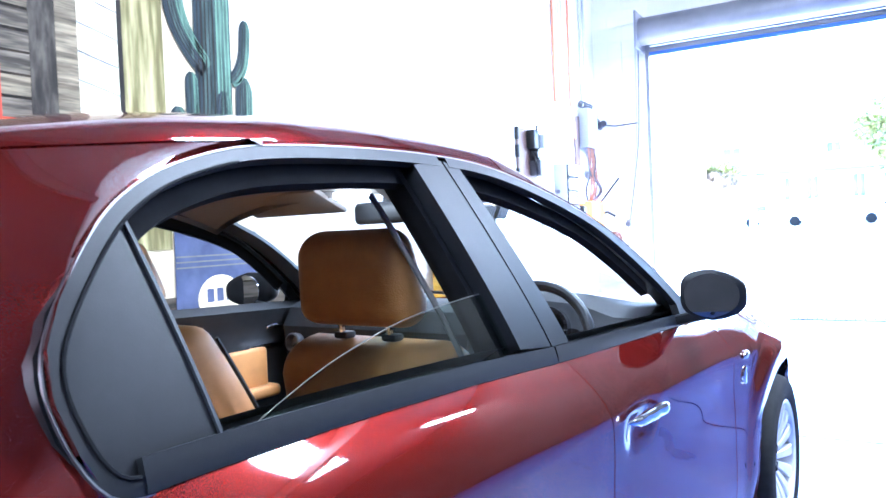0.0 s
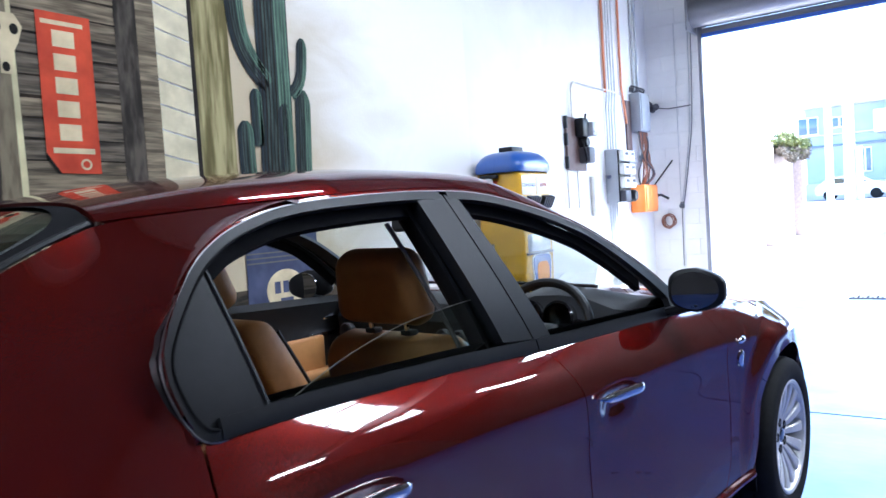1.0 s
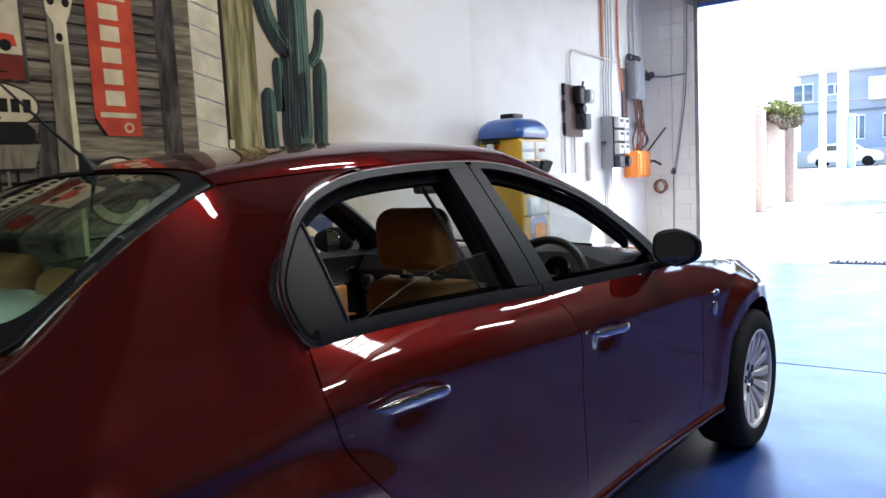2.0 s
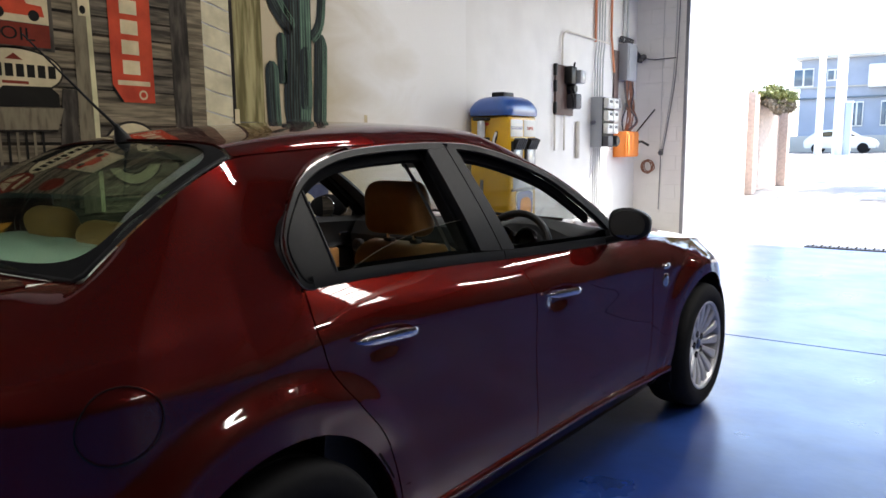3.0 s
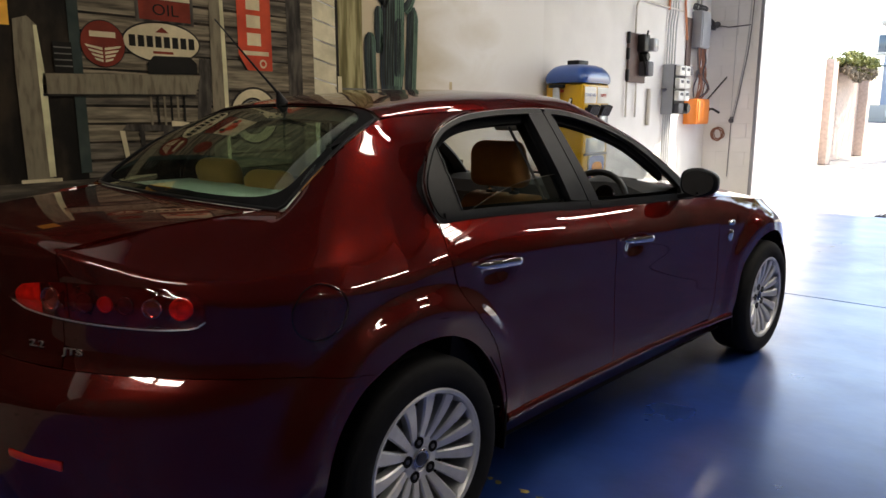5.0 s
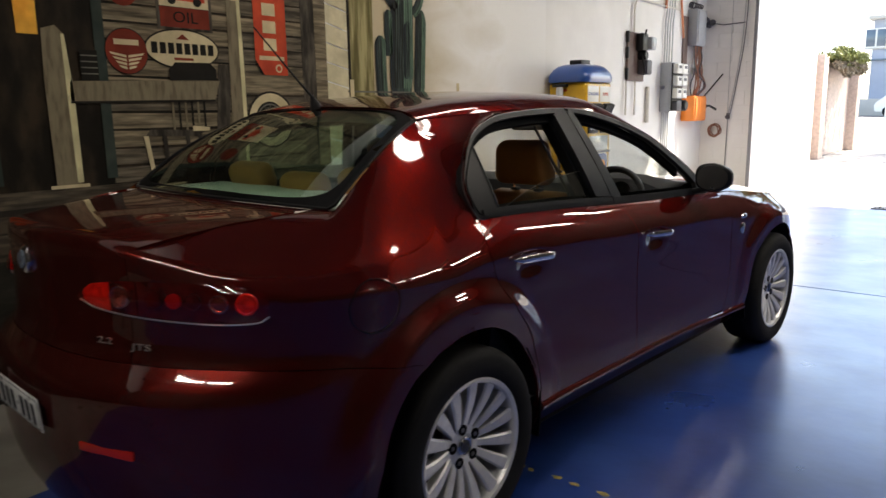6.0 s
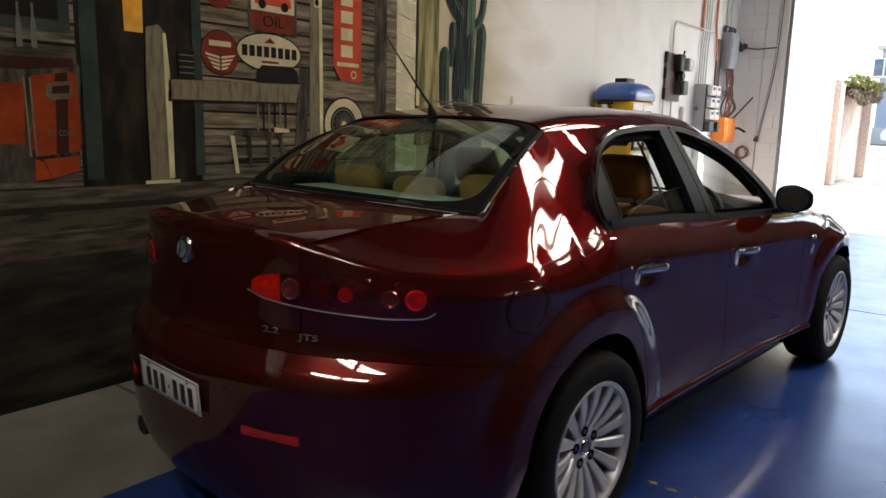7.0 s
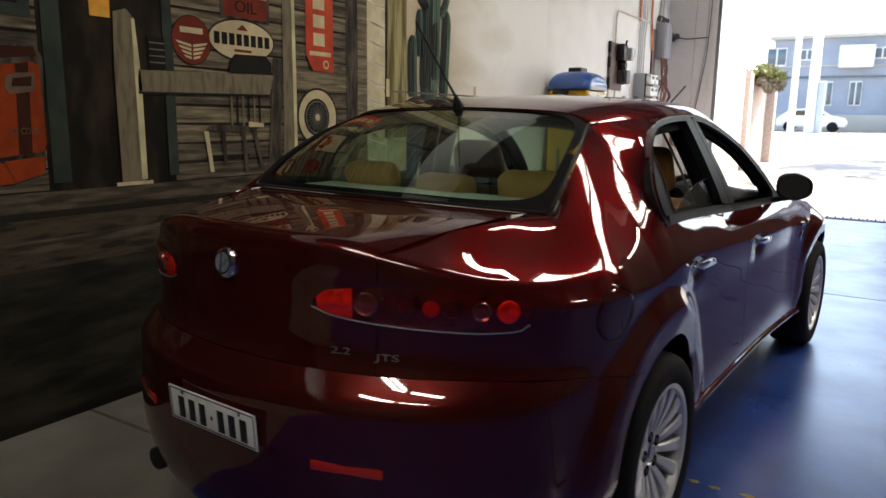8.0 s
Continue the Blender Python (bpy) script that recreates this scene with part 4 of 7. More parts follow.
# boot lid, with its lip, badge and lettering
us = np.linspace(-1, U_LID - 0.0012, 22)
half = [lid_column(u) for u in us]
lid_grid = [flip_x(c, -1) for c in half[:0:-1]] + [np.array(c) for c in half]
lid = sheets("boot_lid", [lid_grid], PAINT, car)
badge_at = pose(0, float(tail_y(0.965)) - 0.004, 0.966, 84, 0, 0)
bm = bmesh.new()
lathe(bm, [(0.0, 0.012), (0.028, 0.011), (0.036, 0.008), (0.041, 0.002), (0.041, -0.01)], badge_at, 32)
badge = part("badge", bm, CHROME, lid, "round chrome badge")
bm = bmesh.new()
lathe(bm, [(0.0, 0.0145), (0.026, 0.0135), (0.027, 0.011)], badge_at, 28)
part("badge_face", bm, material("badge_enamel", (0.25, 0.3, 0.36), 0.15, 0.4, vary=0.5, scale=60), badge)
bm = boxed((0.006, 0.05, 0.004), (0, 0, 0.0145))
bmesh.ops.transform(bm, matrix=badge_at, verts=bm.verts)
part("badge_bar", bm, CHROME, badge)


def on_tail(x, z, out=0.0):
    """A pose on the tail's skin at a given half width and height, its z axis out of the skin."""
    us = np.linspace(-1, -0.05, 300)
    ps = np.array([shell(u, z) for u in us])
    i = int(np.argmin(np.abs(ps[:, 0] - abs(x))))
    i = min(max(i, 1), 298)
    t = Vector(ps[i + 1] - ps[i - 1]).normalized()
    up = Vector(shell(us[i], z + 0.01) - shell(us[i], z - 0.01)).normalized()
    nrm = t.cross(up).normalized()
    if nrm.y > 0:
        nrm = -nrm
    if x < 0:
        t, up, nrm = Vector((t.x, -t.y, -t.z)), Vector((-up.x, up.y, up.z)), Vector((-nrm.x, nrm.y, nrm.z))
    up = nrm.cross(t).normalized()
    p = Vector((math.copysign(ps[i][0], x if x else 1), ps[i][1], z)) + nrm * out
    return Matrix((( t.x, up.x, nrm.x, p.x), (t.y, up.y, nrm.y, p.y), (t.z, up.z, nrm.z, p.z), (0, 0, 0, 1)))


letters("lettering", "2.2", 0.030, 0.004, DULLCHROME, lid, on_tail(0.355, 0.782, 0.002) @ Matrix.Diagonal((1.5, 0.8, 1, 1)), "chrome engine size figures")
letters("lettering", "JTS", 0.030, 0.004, DULLCHROME, lid, on_tail(0.468, 0.774, 0.002) @ Matrix.Diagonal((1.5, 0.8, 1, 1)), "chrome lettering")

# rear bumper, plate, reflectors, exhausts
def meet_arch(z):
    """Where the bumper's skin meets the wheel arch at the height z."""
    lo, hi = -0.5, 0.12
    for _ in range(24):
        mid = 0.5 * (lo + hi)
        lo, hi = (mid, hi) if shell(mid, z)[1] < -arch_half(z) else (lo, mid)
    return lo


cols = []
for j in range(41):
    col = []
    for k in range(25):
        q = k / 24
        z = 0.19 + (0.656 - 0.19) * q
        u = -1 + (meet_arch(z) + 1) * j / 40
        col.append(shell(u, 0.19 + (float(seam_z(u)) - 0.001 - 0.19) * q))
    cols.append(col)
bumper = sheets("rear_bumper", [[flip_x(c, -1) for c in cols[:0:-1]] + [np.array(c) for c in cols]], PAINT, car)
cols = [[shell(u, 0.155 + 0.075 * k / 4) + np.array((0, 0.012, 0)) for k in range(5)] for u in np.linspace(-1, -0.12, 26)]
sheets("bumper_valance", [[flip_x(c, -1) for c in cols[:0:-1]] + [np.array(c) for c in cols]], BLACK, bumper, "black lower valance")
plate_at = pose(0, float(tail_y(0.56)) - 0.010, 0.560, 94, 0, 0)
bm = boxed((0.366, 0.100, 0.004), (0, 0, 0), 0.0015)
bmesh.ops.transform(bm, matrix=plate_at, verts=bm.verts)
plate = part("number_plate", bm, PLATE, car, "white number plate with plain dark bars")
for k, x in enumerate((-0.128, -0.082, -0.036, 0.042, 0.088, 0.134)):
    bm = boxed((0.026, 0.062, 0.002), (x, -0.006, 0.0028), 0.0008)
    bmesh.ops.transform(bm, matrix=plate_at, verts=bm.verts)
    part("plate_bar", bm, INK, plate)
for w, h, x, y in ((0.352, 0.0025, 0, 0.044), (0.352, 0.0025, 0, -0.044), (0.0025, 0.088, -0.176, 0), (0.0025, 0.088, 0.176, 0), (0.008, 0.010, 0.003, -0.006)):
    bm = boxed((w, h, 0.001), (x, y, 0.0026))
    bmesh.ops.transform(bm, matrix=plate_at, verts=bm.verts)
    part("plate_border", bm, INK, plate)
for sx in (-0.12, 0.12):
    bm = bmesh.new()
    lathe(bm, [(0.0, 0.004), (0.005, 0.0035), (0.006, 0.001)], plate_at @ Matrix.Translation((sx, 0.037, 0)), 10)
    part("plate_screw", bm, STEEL, plate)
for side in SIDES:
    m = on_tail(0.42 * side, 0.508, 0.001)
    bm = boxed((0.19, 0.026, 0.008), (0, 0, 0), 0.004)
    for v in bm.verts:
        v.co.z -= 0.55 * v.co.x ** 2
    bmesh.ops.transform(bm, matrix=m, verts=bm.verts)
    part("bumper_reflector", bm, REFLECTOR, bumper, "long red reflector strip")
    bm = bmesh.new()
    lathe(bm, [(0.030, 0.0), (0.036, 0.0), (0.038, 0.004), (0.038, 0.16), (0.030, 0.16), (0.030, 0.0)], pose(0.47 * side, -0.875, 0.245, -88, 0, 0), 24)
    part("exhaust_tip", bm, SOOT, car, "round sooty steel exhaust tip")

# tail lamps: a smoked housing in two halves with round red cells
lamp_top = spline((0.28, 0.905), (0.33, 0.934), (0.47, 0.948), (0.58, 0.948), (0.67, 0.941), (0.72, 0.932), (0.738, 0.915))
lamp_low = spline((0.28, 0.890), (0.33, 0.873), (0.47, 0.857), (0.58, 0.849), (0.67, 0.844), (0.72, 0.846), (0.738, 0.862))
probe = [(u, shell(u, 0.9)[0]) for u in np.linspace(-1, -0.05, 200)]
u_of_x = spline(*[(x, u) for u, x in probe[::8]])
LAMPS = ((0.418, 0.030, LAMPINNER), (0.510, 0.027, LENSDARK), (0.556, 0.021, LENS), (0.600, 0.024, LENSDARK), (0.652, 0.024, LAMPINNER), (0.702, 0.029, LENSBRIGHT))


def lamp_sheet(a, b, out, side):
    g = []
    for x in np.linspace(a, b, 24):
        u, z0, z1 = float(u_of_x(x)), float(lamp_low(x)), float(lamp_top(x))
        col = []
        for k in range(9):
            p = shell(u, z0 + (z1 - z0) * k / 8)
            d = np.array((p[0], (p[1] - YC) * 1.6, 0.0))
            col.append(p + d / np.linalg.norm(d) * (out[0] + out[1] * math.sin(math.pi * k / 8)))
        g.append(col)
    return flip_x(g, side)


for side in SIDES:
    lamp = sheets("tail_lamp", [lamp_sheet(0.282, 0.462, (0.0015, 0.001), side), lamp_sheet(0.467, 0.737, (0.0015, 0.001), side)], LENSDARK, car, "smoked red tail lamp split by the boot lid")
    sheets("lamp_block", [lamp_sheet(0.294, 0.384, (0.0028, 0.002), side)], LENSBRIGHT, lamp, "bright red inner lamp block", thick=0.003)
    for x, r, mat in LAMPS:
        zc = 0.5 * (float(lamp_top(x)) + float(lamp_low(x))) + 0.002
        bm = bmesh.new()
        ringed = mat is LAMPINNER or r > 0.035
        lathe(bm, [(0, 0.0065), (r * 0.5, 0.006), (r * 0.75, 0.0045), (r * 0.82, 0.0075), (r * 0.95, 0.0065), (r, 0.002), (r, -0.004)], on_tail(x * side, zc), 28)
        if ringed:
            at = on_tail(x * side, zc)
            part("cell_rim", tube(bmesh.new(), [at @ Vector((r * 0.93 * math.cos(q), r * 0.93 * math.sin(q), 0.0085)) for q in np.linspace(0, 2 * math.pi, 33)], 0.002, 6), CHROME, lamp, "thin bright ring round the lamp cell")
        part("lamp_cell", bm, mat, lamp, "round red lamp cell" if mat in (LENS, LENSBRIGHT) else "round smoked lamp cell")
    for a, b in ((0.282, 0.462), (0.467, 0.737)):
        sheets("lamp_cover", [lamp_sheet(a, b, (0.004, 0.011), side)], LAMPGLASS, lamp, "clear glossy lamp cover", thick=0.01)
    g = []
    for x in np.linspace(0.278, 0.738, 40):
        u, z0 = float(u_of_x(x)), float(lamp_low(x))
        p = shell(u, z0 - 0.003)
        d = np.array((p[0], (p[1] - YC) * 1.6, 0.0))
        g.append(p + d / np.linalg.norm(d) * 0.003)
    part("lamp_surround", tube(bmesh.new(), flip_x(g, side), 0.0021, 8), PALECHROME, lamp, "thin bright line under the lamp")

# fuel flap on the driver's side
bm = bmesh.new()
verts, faces = [], []
for i in range(10):
    for j in range(40):
        r, a = 0.087 * (i + 0.01) / 9, 2 * math.pi * j / 40
        y, z = -0.352 + r * math.cos(a), 0.852 + 0.95 * r * math.sin(a)
        us = (y - YC) if y > YC else None
        if us is None:
            lo, hi = -0.4, 0.0
            for _ in range(22):
                mid = 0.5 * (lo + hi)
                lo, hi = (mid, hi) if shell(mid, z)[1] < y else (lo, mid)
            us = lo
        verts.append(shell(us, z) + np.array((0.0014 if i < 9 else -0.004, 0, 0)))
for i in range(9):
    for j in range(40):
        faces.append((i * 40 + j, i * 40 + (j + 1) % 40, (i + 1) * 40 + (j + 1) % 40, (i + 1) * 40 + j))
bm.free()
flap = from_data("fuel_flap", verts, [f[::-1] for f in faces], PAINT, car, "round fuel filler flap")
edge = [Vector(v) + Vector((0.002, -0.0006, 0)) for v in verts[8 * 40:9 * 40]]
part("flap_gap", tube(bmesh.new(), edge + edge[:1], 0.0013, 6), DARK, flap, "dark gap round the flap")

# bonnet: between the wings, from the screen's foot to the nose
g = []
for u in np.linspace(2.30, 3.85, 40):
    a = shell(u, float(rim_z(u)))
    a[2] += 0.001
    s = min(1.0, max(0.0, (3.85 - u) / 1.3))
    b = np.array((0.68 * s, 2.36 - 0.36 * s * s, 0.965 - 0.02 * s * s))
    g.append([a + (b - a) * q + np.array((0, 0, 0.045 * math.sin(math.pi * q) * (0.4 + 0.6 * q))) for q in np.linspace(0, 1, 14)])
g = np.array(g)
sheets("bonnet", [g, flip_x(g, -1)], PAINT, car, thick=0.01)
part("cowl", boxed((1.4, 0.12, 0.03), (0, 2.2, 0.925), 0.01), BLACK, car)
for side in (0.25, -0.35):
    part("wiper", tube(bmesh.new(), [(side, 2.33, 0.972), (side - 0.2, 2.29, 0.985), (side - 0.42, 2.19, 1.0)], 0.008, 6), BLACK, car)

# aerial on the roof's rear edge
bm = bmesh.new()
lathe(bm, [(0.03, -0.01), (0.028, 0.004), (0.018, 0.03), (0.010, 0.05), (0.006, 0.062), (0.0, 0.064)], pose(0, 0.135, 1.372, 22, 0, 0), 16)
aerial = part("aerial", bm, BLACK, car, "black roof aerial")
part("aerial_rod", tube(bmesh.new(), [(0, 0.112, 1.425), (0, 0.05, 1.485), (0, -0.123, 1.662)], 0.0055, 8, 0.4), BLACK, aerial)

# underbody and wheel wells
part("floor_pan", boxed((1.5, 3.9, 0.06), (0, 1.3, 0.20), 0.02), DARK, car)
for wy in (0, WHEELBASE):
    for side in SIDES:
        g = []
        for k in range(25):
            a = math.pi * (k / 24) * 1.16 - 0.08 * math.pi
            g.append([((0.56 + 0.30 * j / 3) * side, wy + (ARCH_R + 0.012) * math.cos(a), AXLE_Z + (ARCH_R + 0.012) * math.sin(a)) for j in range(4)])
        sheets("wheel_liner", [g], DARK, car, thick=0.006)
        part("wheel_well_wall", boxed((0.02, 0.74, 0.5), (0.56 * side, wy, 0.42), 0.005), DARK, car)
g = [[shell(u, 0.17 + 0.8 * k / 8) * np.array((0.93, 0.97, 1)) for k in range(9)] for u in np.linspace(-1, -0.30, 20)]
sheets("tail_inner", [g, flip_x(g, -1)], DARK, car, thick=0)
part("boot_floor", boxed((1.0, 0.3, 0.03), (0, -0.5, 0.85), 0.01), DARK, car)


def build_wheel():
    w = new("wheel")
    w.empty_display_size = 0.1
    w.parent = car
    R = TYRE_R
    bm = bmesh.new()
    prof = [(0.222, -0.100), (0.235, -0.108), (0.27, -0.114), (0.298, -0.108), (0.314, -0.094), (R, -0.07), (R, -0.035), (R - 0.006, -0.033), (R - 0.006, -0.029), (R, -0.027), (R, 0.027), (R - 0.006, 0.029), (R - 0.006, 0.033), (R, 0.035), (R, 0.07), (0.314, 0.094), (0.298, 0.108), (0.288, 0.1095), (0.27, 0.114), (0.24, 0.1085), (0.232, 0.105), (0.222, 0.096)]
    lathe(bm, prof, Matrix(), 64, True)
    part("tyre", bm, RUBBER, w, "black tyre")
    bm = bmesh.new()
    lathe(bm, [(0.205, -0.1), (0.223, -0.1), (0.223, 0.088), (0.230, 0.094), (0.231, 0.102), (0.224, 0.106), (0.214, 0.102), (0.208, 0.09), (0.205, 0.06)], Matrix(), 64, True)
    rim = part("rim", bm, ALLOY, w, "silver multi-spoke alloy rim")
    count = 15
    for k in range(count):
        a = 2 * math.pi * k / count
        bm = bmesh.new()
        rows = []
        for q in np.linspace(0, 1, 6):
            r = 0.058 + (0.216 - 0.058) * q
            hw = 0.0125 + 0.0125 * q ** 1.2
            top = 0.060 + 0.026 * math.sin(q * math.pi * 0.55) + 0.008 * q
            rows.append([bm.verts.new((r, -hw, top - 0.005)), bm.verts.new((r, -hw * 0.72, top)), bm.verts.new((r, hw * 0.72, top)), bm.verts.new((r, hw, top - 0.005)), bm.verts.new((r, hw * 0.8, top - 0.035)), bm.verts.new((r, -hw * 0.8, top - 0.035))])
        for r0, r1 in zip(rows, rows[1:]):
            for j in range(6):
                bm.faces.new((r0[j], r0[(j + 1) % 6], r1[(j + 1) % 6], r1[j]))
        bm.faces.new(rows[0]); bm.faces.new(rows[-1])
        bmesh.ops.rotate(bm, cent=(0, 0, 0), matrix=Matrix.Rotation(a, 3, "Z"), verts=bm.verts)
        part("spoke", bm, ALLOY, rim, smooth=20)
    bm = bmesh.new()
    lathe(bm, [(0.066, 0.02), (0.070, 0.052), (0.066, 0.062), (0.040, 0.064), (0.036, 0.058), (0.0, 0.056)], Matrix(), 40)
    hub = part("hub", bm, ALLOY, rim)
    bm = bmesh.new()
    lathe(bm, [(0.031, 0.055), (0.031, 0.066), (0.028, 0.0685), (0.025, 0.066), (0.0, 0.067)], Matrix(), 28)
    part("hub_cap", bm, CHROME, rim, "small round hub cap")
    part("cap_badge", lathe(bmesh.new(), [(0.021, 0.066), (0.021, 0.0688), (0.0, 0.0695)], Matrix(), 24), GLOSSBLACK, rim, "dark badge in the hub cap")
    for k in range(5):
        a = 2 * math.pi * (k + 0.5) / 5
        at = Matrix.Translation((0.056 * math.cos(a), 0.056 * math.sin(a), 0))
        part("bolt_cup", lathe(bmesh.new(), [(0.0155, 0.050), (0.0185, 0.066), (0.0165, 0.0665), (0.0135, 0.0645), (0.0, 0.0643)], at, 18), DARK, rim, "dark recessed bolt cup")
        part("wheel_bolt", lathe(bmesh.new(), [(0.008, 0.060), (0.008, 0.0655), (0.006, 0.0665), (0.0, 0.067)], at, 6), STEEL, rim)
    bm = bmesh.new()
    lathe(bm, [(0.0, 0.0), (0.145, 0.0), (0.145, 0.012), (0.0, 0.012)], Matrix(), 40)
    part("brake_disc", bm, STEEL, w)
    bm = bmesh.new()
    lathe(bm, [(0.0, -0.02), (0.2, -0.02), (0.2, -0.03), (0.0, -0.03)], Matrix(), 32)
    part("dust_shield", bm, DARK, w)
    return w


first = build_wheel()
spots = [(1, 0.0, 0), (1, WHEELBASE, 7), (-1, 0.0, 0), (-1, WHEELBASE, 0)]
for k, (side, wy, twist) in enumerate(spots):
    m = pose(TRACK * side, wy, TYRE_R, 0, 90 * side, 0) @ pose(0, 0, 0, 0, 0, 8 + twist)
    if k == 0:
        keep = m
    else:
        w = copy_thing(first, m)
        w.parent = car
first.matrix_basis = keep

# cabin
part("cabin_floor", boxed((1.42, 2.0, 0.03), (0, 1.1, 0.31), 0.01), CARPET, car)
part("bulkhead", boxed((1.45, 0.05, 0.65), (0, 2.15, 0.62), 0.01), DARK, car)


def front_seat(x, dy=0.0, lean=14, back=0.895):
    seat = new("front_seat")
    seat.empty_display_size = 0.1
    seat.parent = car
    seat["label"] = "tan leather front seat"
    seat.location.y = dy
    part("seat_cushion", cushion((0.50, 0.52, 0.17), (x, 1.16, 0.54), (8, 0, 0), 0.06, 0.01), LEATHER, seat)
    # backrest: wider at its shoulders, bowed, leaning back
    bm = bmesh.new()
    box(bm, (0.50, 0.13, 0.60), (0, 0, 0), 0.05, segments=4)
    for v in bm.verts:
        f = (v.co.z + 0.3) / 0.6
        v.co.x *= 0.96 + 0.10 * math.sin(math.pi * min(1, f * 1.1)) - 0.16 * max(0, f - 0.8) / 0.2
        v.co.y *= 1.0 - 0.25 * f
        v.co.y += 0.02 * math.cos(math.pi * v.co.x / 0.5) - 0.02
        v.co.z += -0.05 * (v.co.x / 0.25) ** 2 * (1 if v.co.z > 0.15 else 0)
        if v.co.y > 0:
            v.co.y *= 1.75
            v.co.y += 0.055 * (v.co.x / 0.26) ** 2 * max(0.0, 1 - f) ** 0.6
    bmesh.ops.transform(bm, matrix=pose(x, back, 0.755, lean, 0, 0), verts=bm.verts)
    top = back - 0.385 * math.tan(radians(lean)) * 0.98
    part("backrest", bm, LEATHER, seat)
    for sx in (-1, 1):
        rim = [pose(x, back, 0.755, lean, 0, 0) @ Vector((sx * (0.250 + 0.012 * math.sin(math.pi * q)), 0.040 + 0.03 * (1 - q), -0.22 + 0.46 * q)) for q in np.linspace(0, 1, 9)]
        part("piping", tube(bmesh.new(), rim, 0.006, 6), PLASTIC, seat, "dark piping along the backrest")
    bm = bmesh.new()
    box(bm, (0.275, 0.10, 0.185), (0, 0, 0), 0.046, segments=6)
    for v in bm.verts:
        v.co.x *= 0.97 - 0.10 * v.co.z / 0.09
        v.co.y += 0.012 * (1 - (v.co.x / 0.14) ** 2)
    bmesh.ops.transform(bm, matrix=pose(x, top + 0.0, 1.148, lean - 4, 0, 0), verts=bm.verts)
    part("headrest", bm, LEATHER, seat)
    for sx in (-0.06, 0.06):
        part("headrest_rod", tube(bmesh.new(), [(x + sx, top + 0.03, 0.98), (x + sx, top + 0.012, 1.09)], 0.007, 8), CHROME, seat)
        part("rod_collar", boxed((0.035, 0.03, 0.014), (x + sx, top + 0.026, 1.035), 0.005), PLASTIC, seat)
    return seat


front_seat(0.445, 0.045)
front_seat(-0.38, 0.0, 25, 1.03)
bench = new("rear_bench")
bench.empty_display_size = 0.1
bench.parent = car
bench["label"] = "tan leather rear bench"
part("bench_cushion", cushion((1.30, 0.50, 0.17), (0, 0.28, 0.56), (6, 0, 0), 0.06, 0.01), LEATHER, bench)
part("bench_back", cushion((1.28, 0.14, 0.54), (0, 0.15, 0.79), (20, 0, 0), 0.055, 0), LEATHER, bench)
for x in (-0.36, 0.36, 0.0):
    part("rear_headrest", cushion((0.25, 0.10, 0.125 if x else 0.10), (x, 0.06, 1.112 if x else 1.095), (18, 0, 0), 0.045), LEATHER, bench)
part("parcel_shelf", boxed((1.14, 0.42, 0.02), (0, -0.165, 1.074), 0.006), SHELF, car)
brake = part("high_brake_lamp", boxed((0.31, 0.045, 0.024), (-0.02, -0.325, 1.096), 0.006), GLOSSBLACK, car, "dark third brake lamp on the parcel shelf")
part("brake_lens", boxed((0.28, 0.004, 0.012), (-0.02, -0.349, 1.097), 0.001), LENS, brake, "long red brake lamp lens")
# dashboard and steering wheel
bm = bmesh.new()
prof = [(1.72, 0.45), (1.74, 0.72), (1.72, 0.90), (1.76, 0.965), (1.83, 0.990), (1.94, 0.992), (2.12, 0.95), (2.2, 0.5)]
rows = []
for x in np.linspace(-0.70, 0.70, 15):
    hood = 0.045 * math.exp(-((x - 0.39) / 0.16) ** 4)
    rows.append([bm.verts.new((x, y, z + (hood if 0.89 < z and y < 1.9 else 0))) for y, z in prof])
for a, b in zip(rows, rows[1:]):
    for j in range(len(prof)):
        bm.faces.new((a[j], a[(j + 1) % len(prof)], b[(j + 1) % len(prof)], b[j]))
bm.faces.new(rows[0]); bm.faces.new(rows[-1])
bmesh.ops.bevel(bm, geom=[e for e in bm.edges if e.calc_face_angle(0) > 0.5], offset=0.015, segments=2, affect="EDGES")
dash = part("dashboard", bm, PLASTIC, car, "dark moulded dashboard")
for x in (0.31, 0.43):
    bm = bmesh.new()
    lathe(bm, [(0.06, 0.0), (0.062, 0.03), (0.054, 0.034), (0.05, 0.004), (0.0, 0.002)], pose(x, 1.715, 0.935, 80, 0, 0), 28)
    part("dial", bm, GLOSSBLACK, dash)
for x in (-0.62, -0.08, 0.0, 0.08, 0.62):
    bm = bmesh.new()
    lathe(bm, [(0.034, 0.0), (0.036, 0.03), (0.030, 0.034), (0.028, 0.004), (0.0, 0.002)], pose(x, 1.715, 0.84, 82, 0, 0), 24)
    part("air_vent", bm, STEEL, dash, "round bright-rimmed vent")
bm = bmesh.new()
wheel_at = pose(0.41, 1.60, 0.895, 66, 0, 0)
ringpts = [wheel_at @ Vector((0.185 * math.cos(a), 0.185 * math.sin(a), 0)) for a in np.linspace(0, 2 * math.pi, 41)]
tube(bm, ringpts, 0.0155, 10)
steer = part("steering_wheel", bm, PLASTIC, car, "black steering wheel")
bm = bmesh.new()
box(bm, (0.13, 0.10, 0.05), (0, 0, -0.01), 0.03, segments=3)
for a in (0, 180, 270):
    box(bm, (0.12, 0.035, 0.016), (0.115 * math.cos(radians(a)), 0.115 * math.sin(radians(a)), -0.008), 0.006, (0, 0, a))
bmesh.ops.transform(bm, matrix=wheel_at, verts=bm.verts)
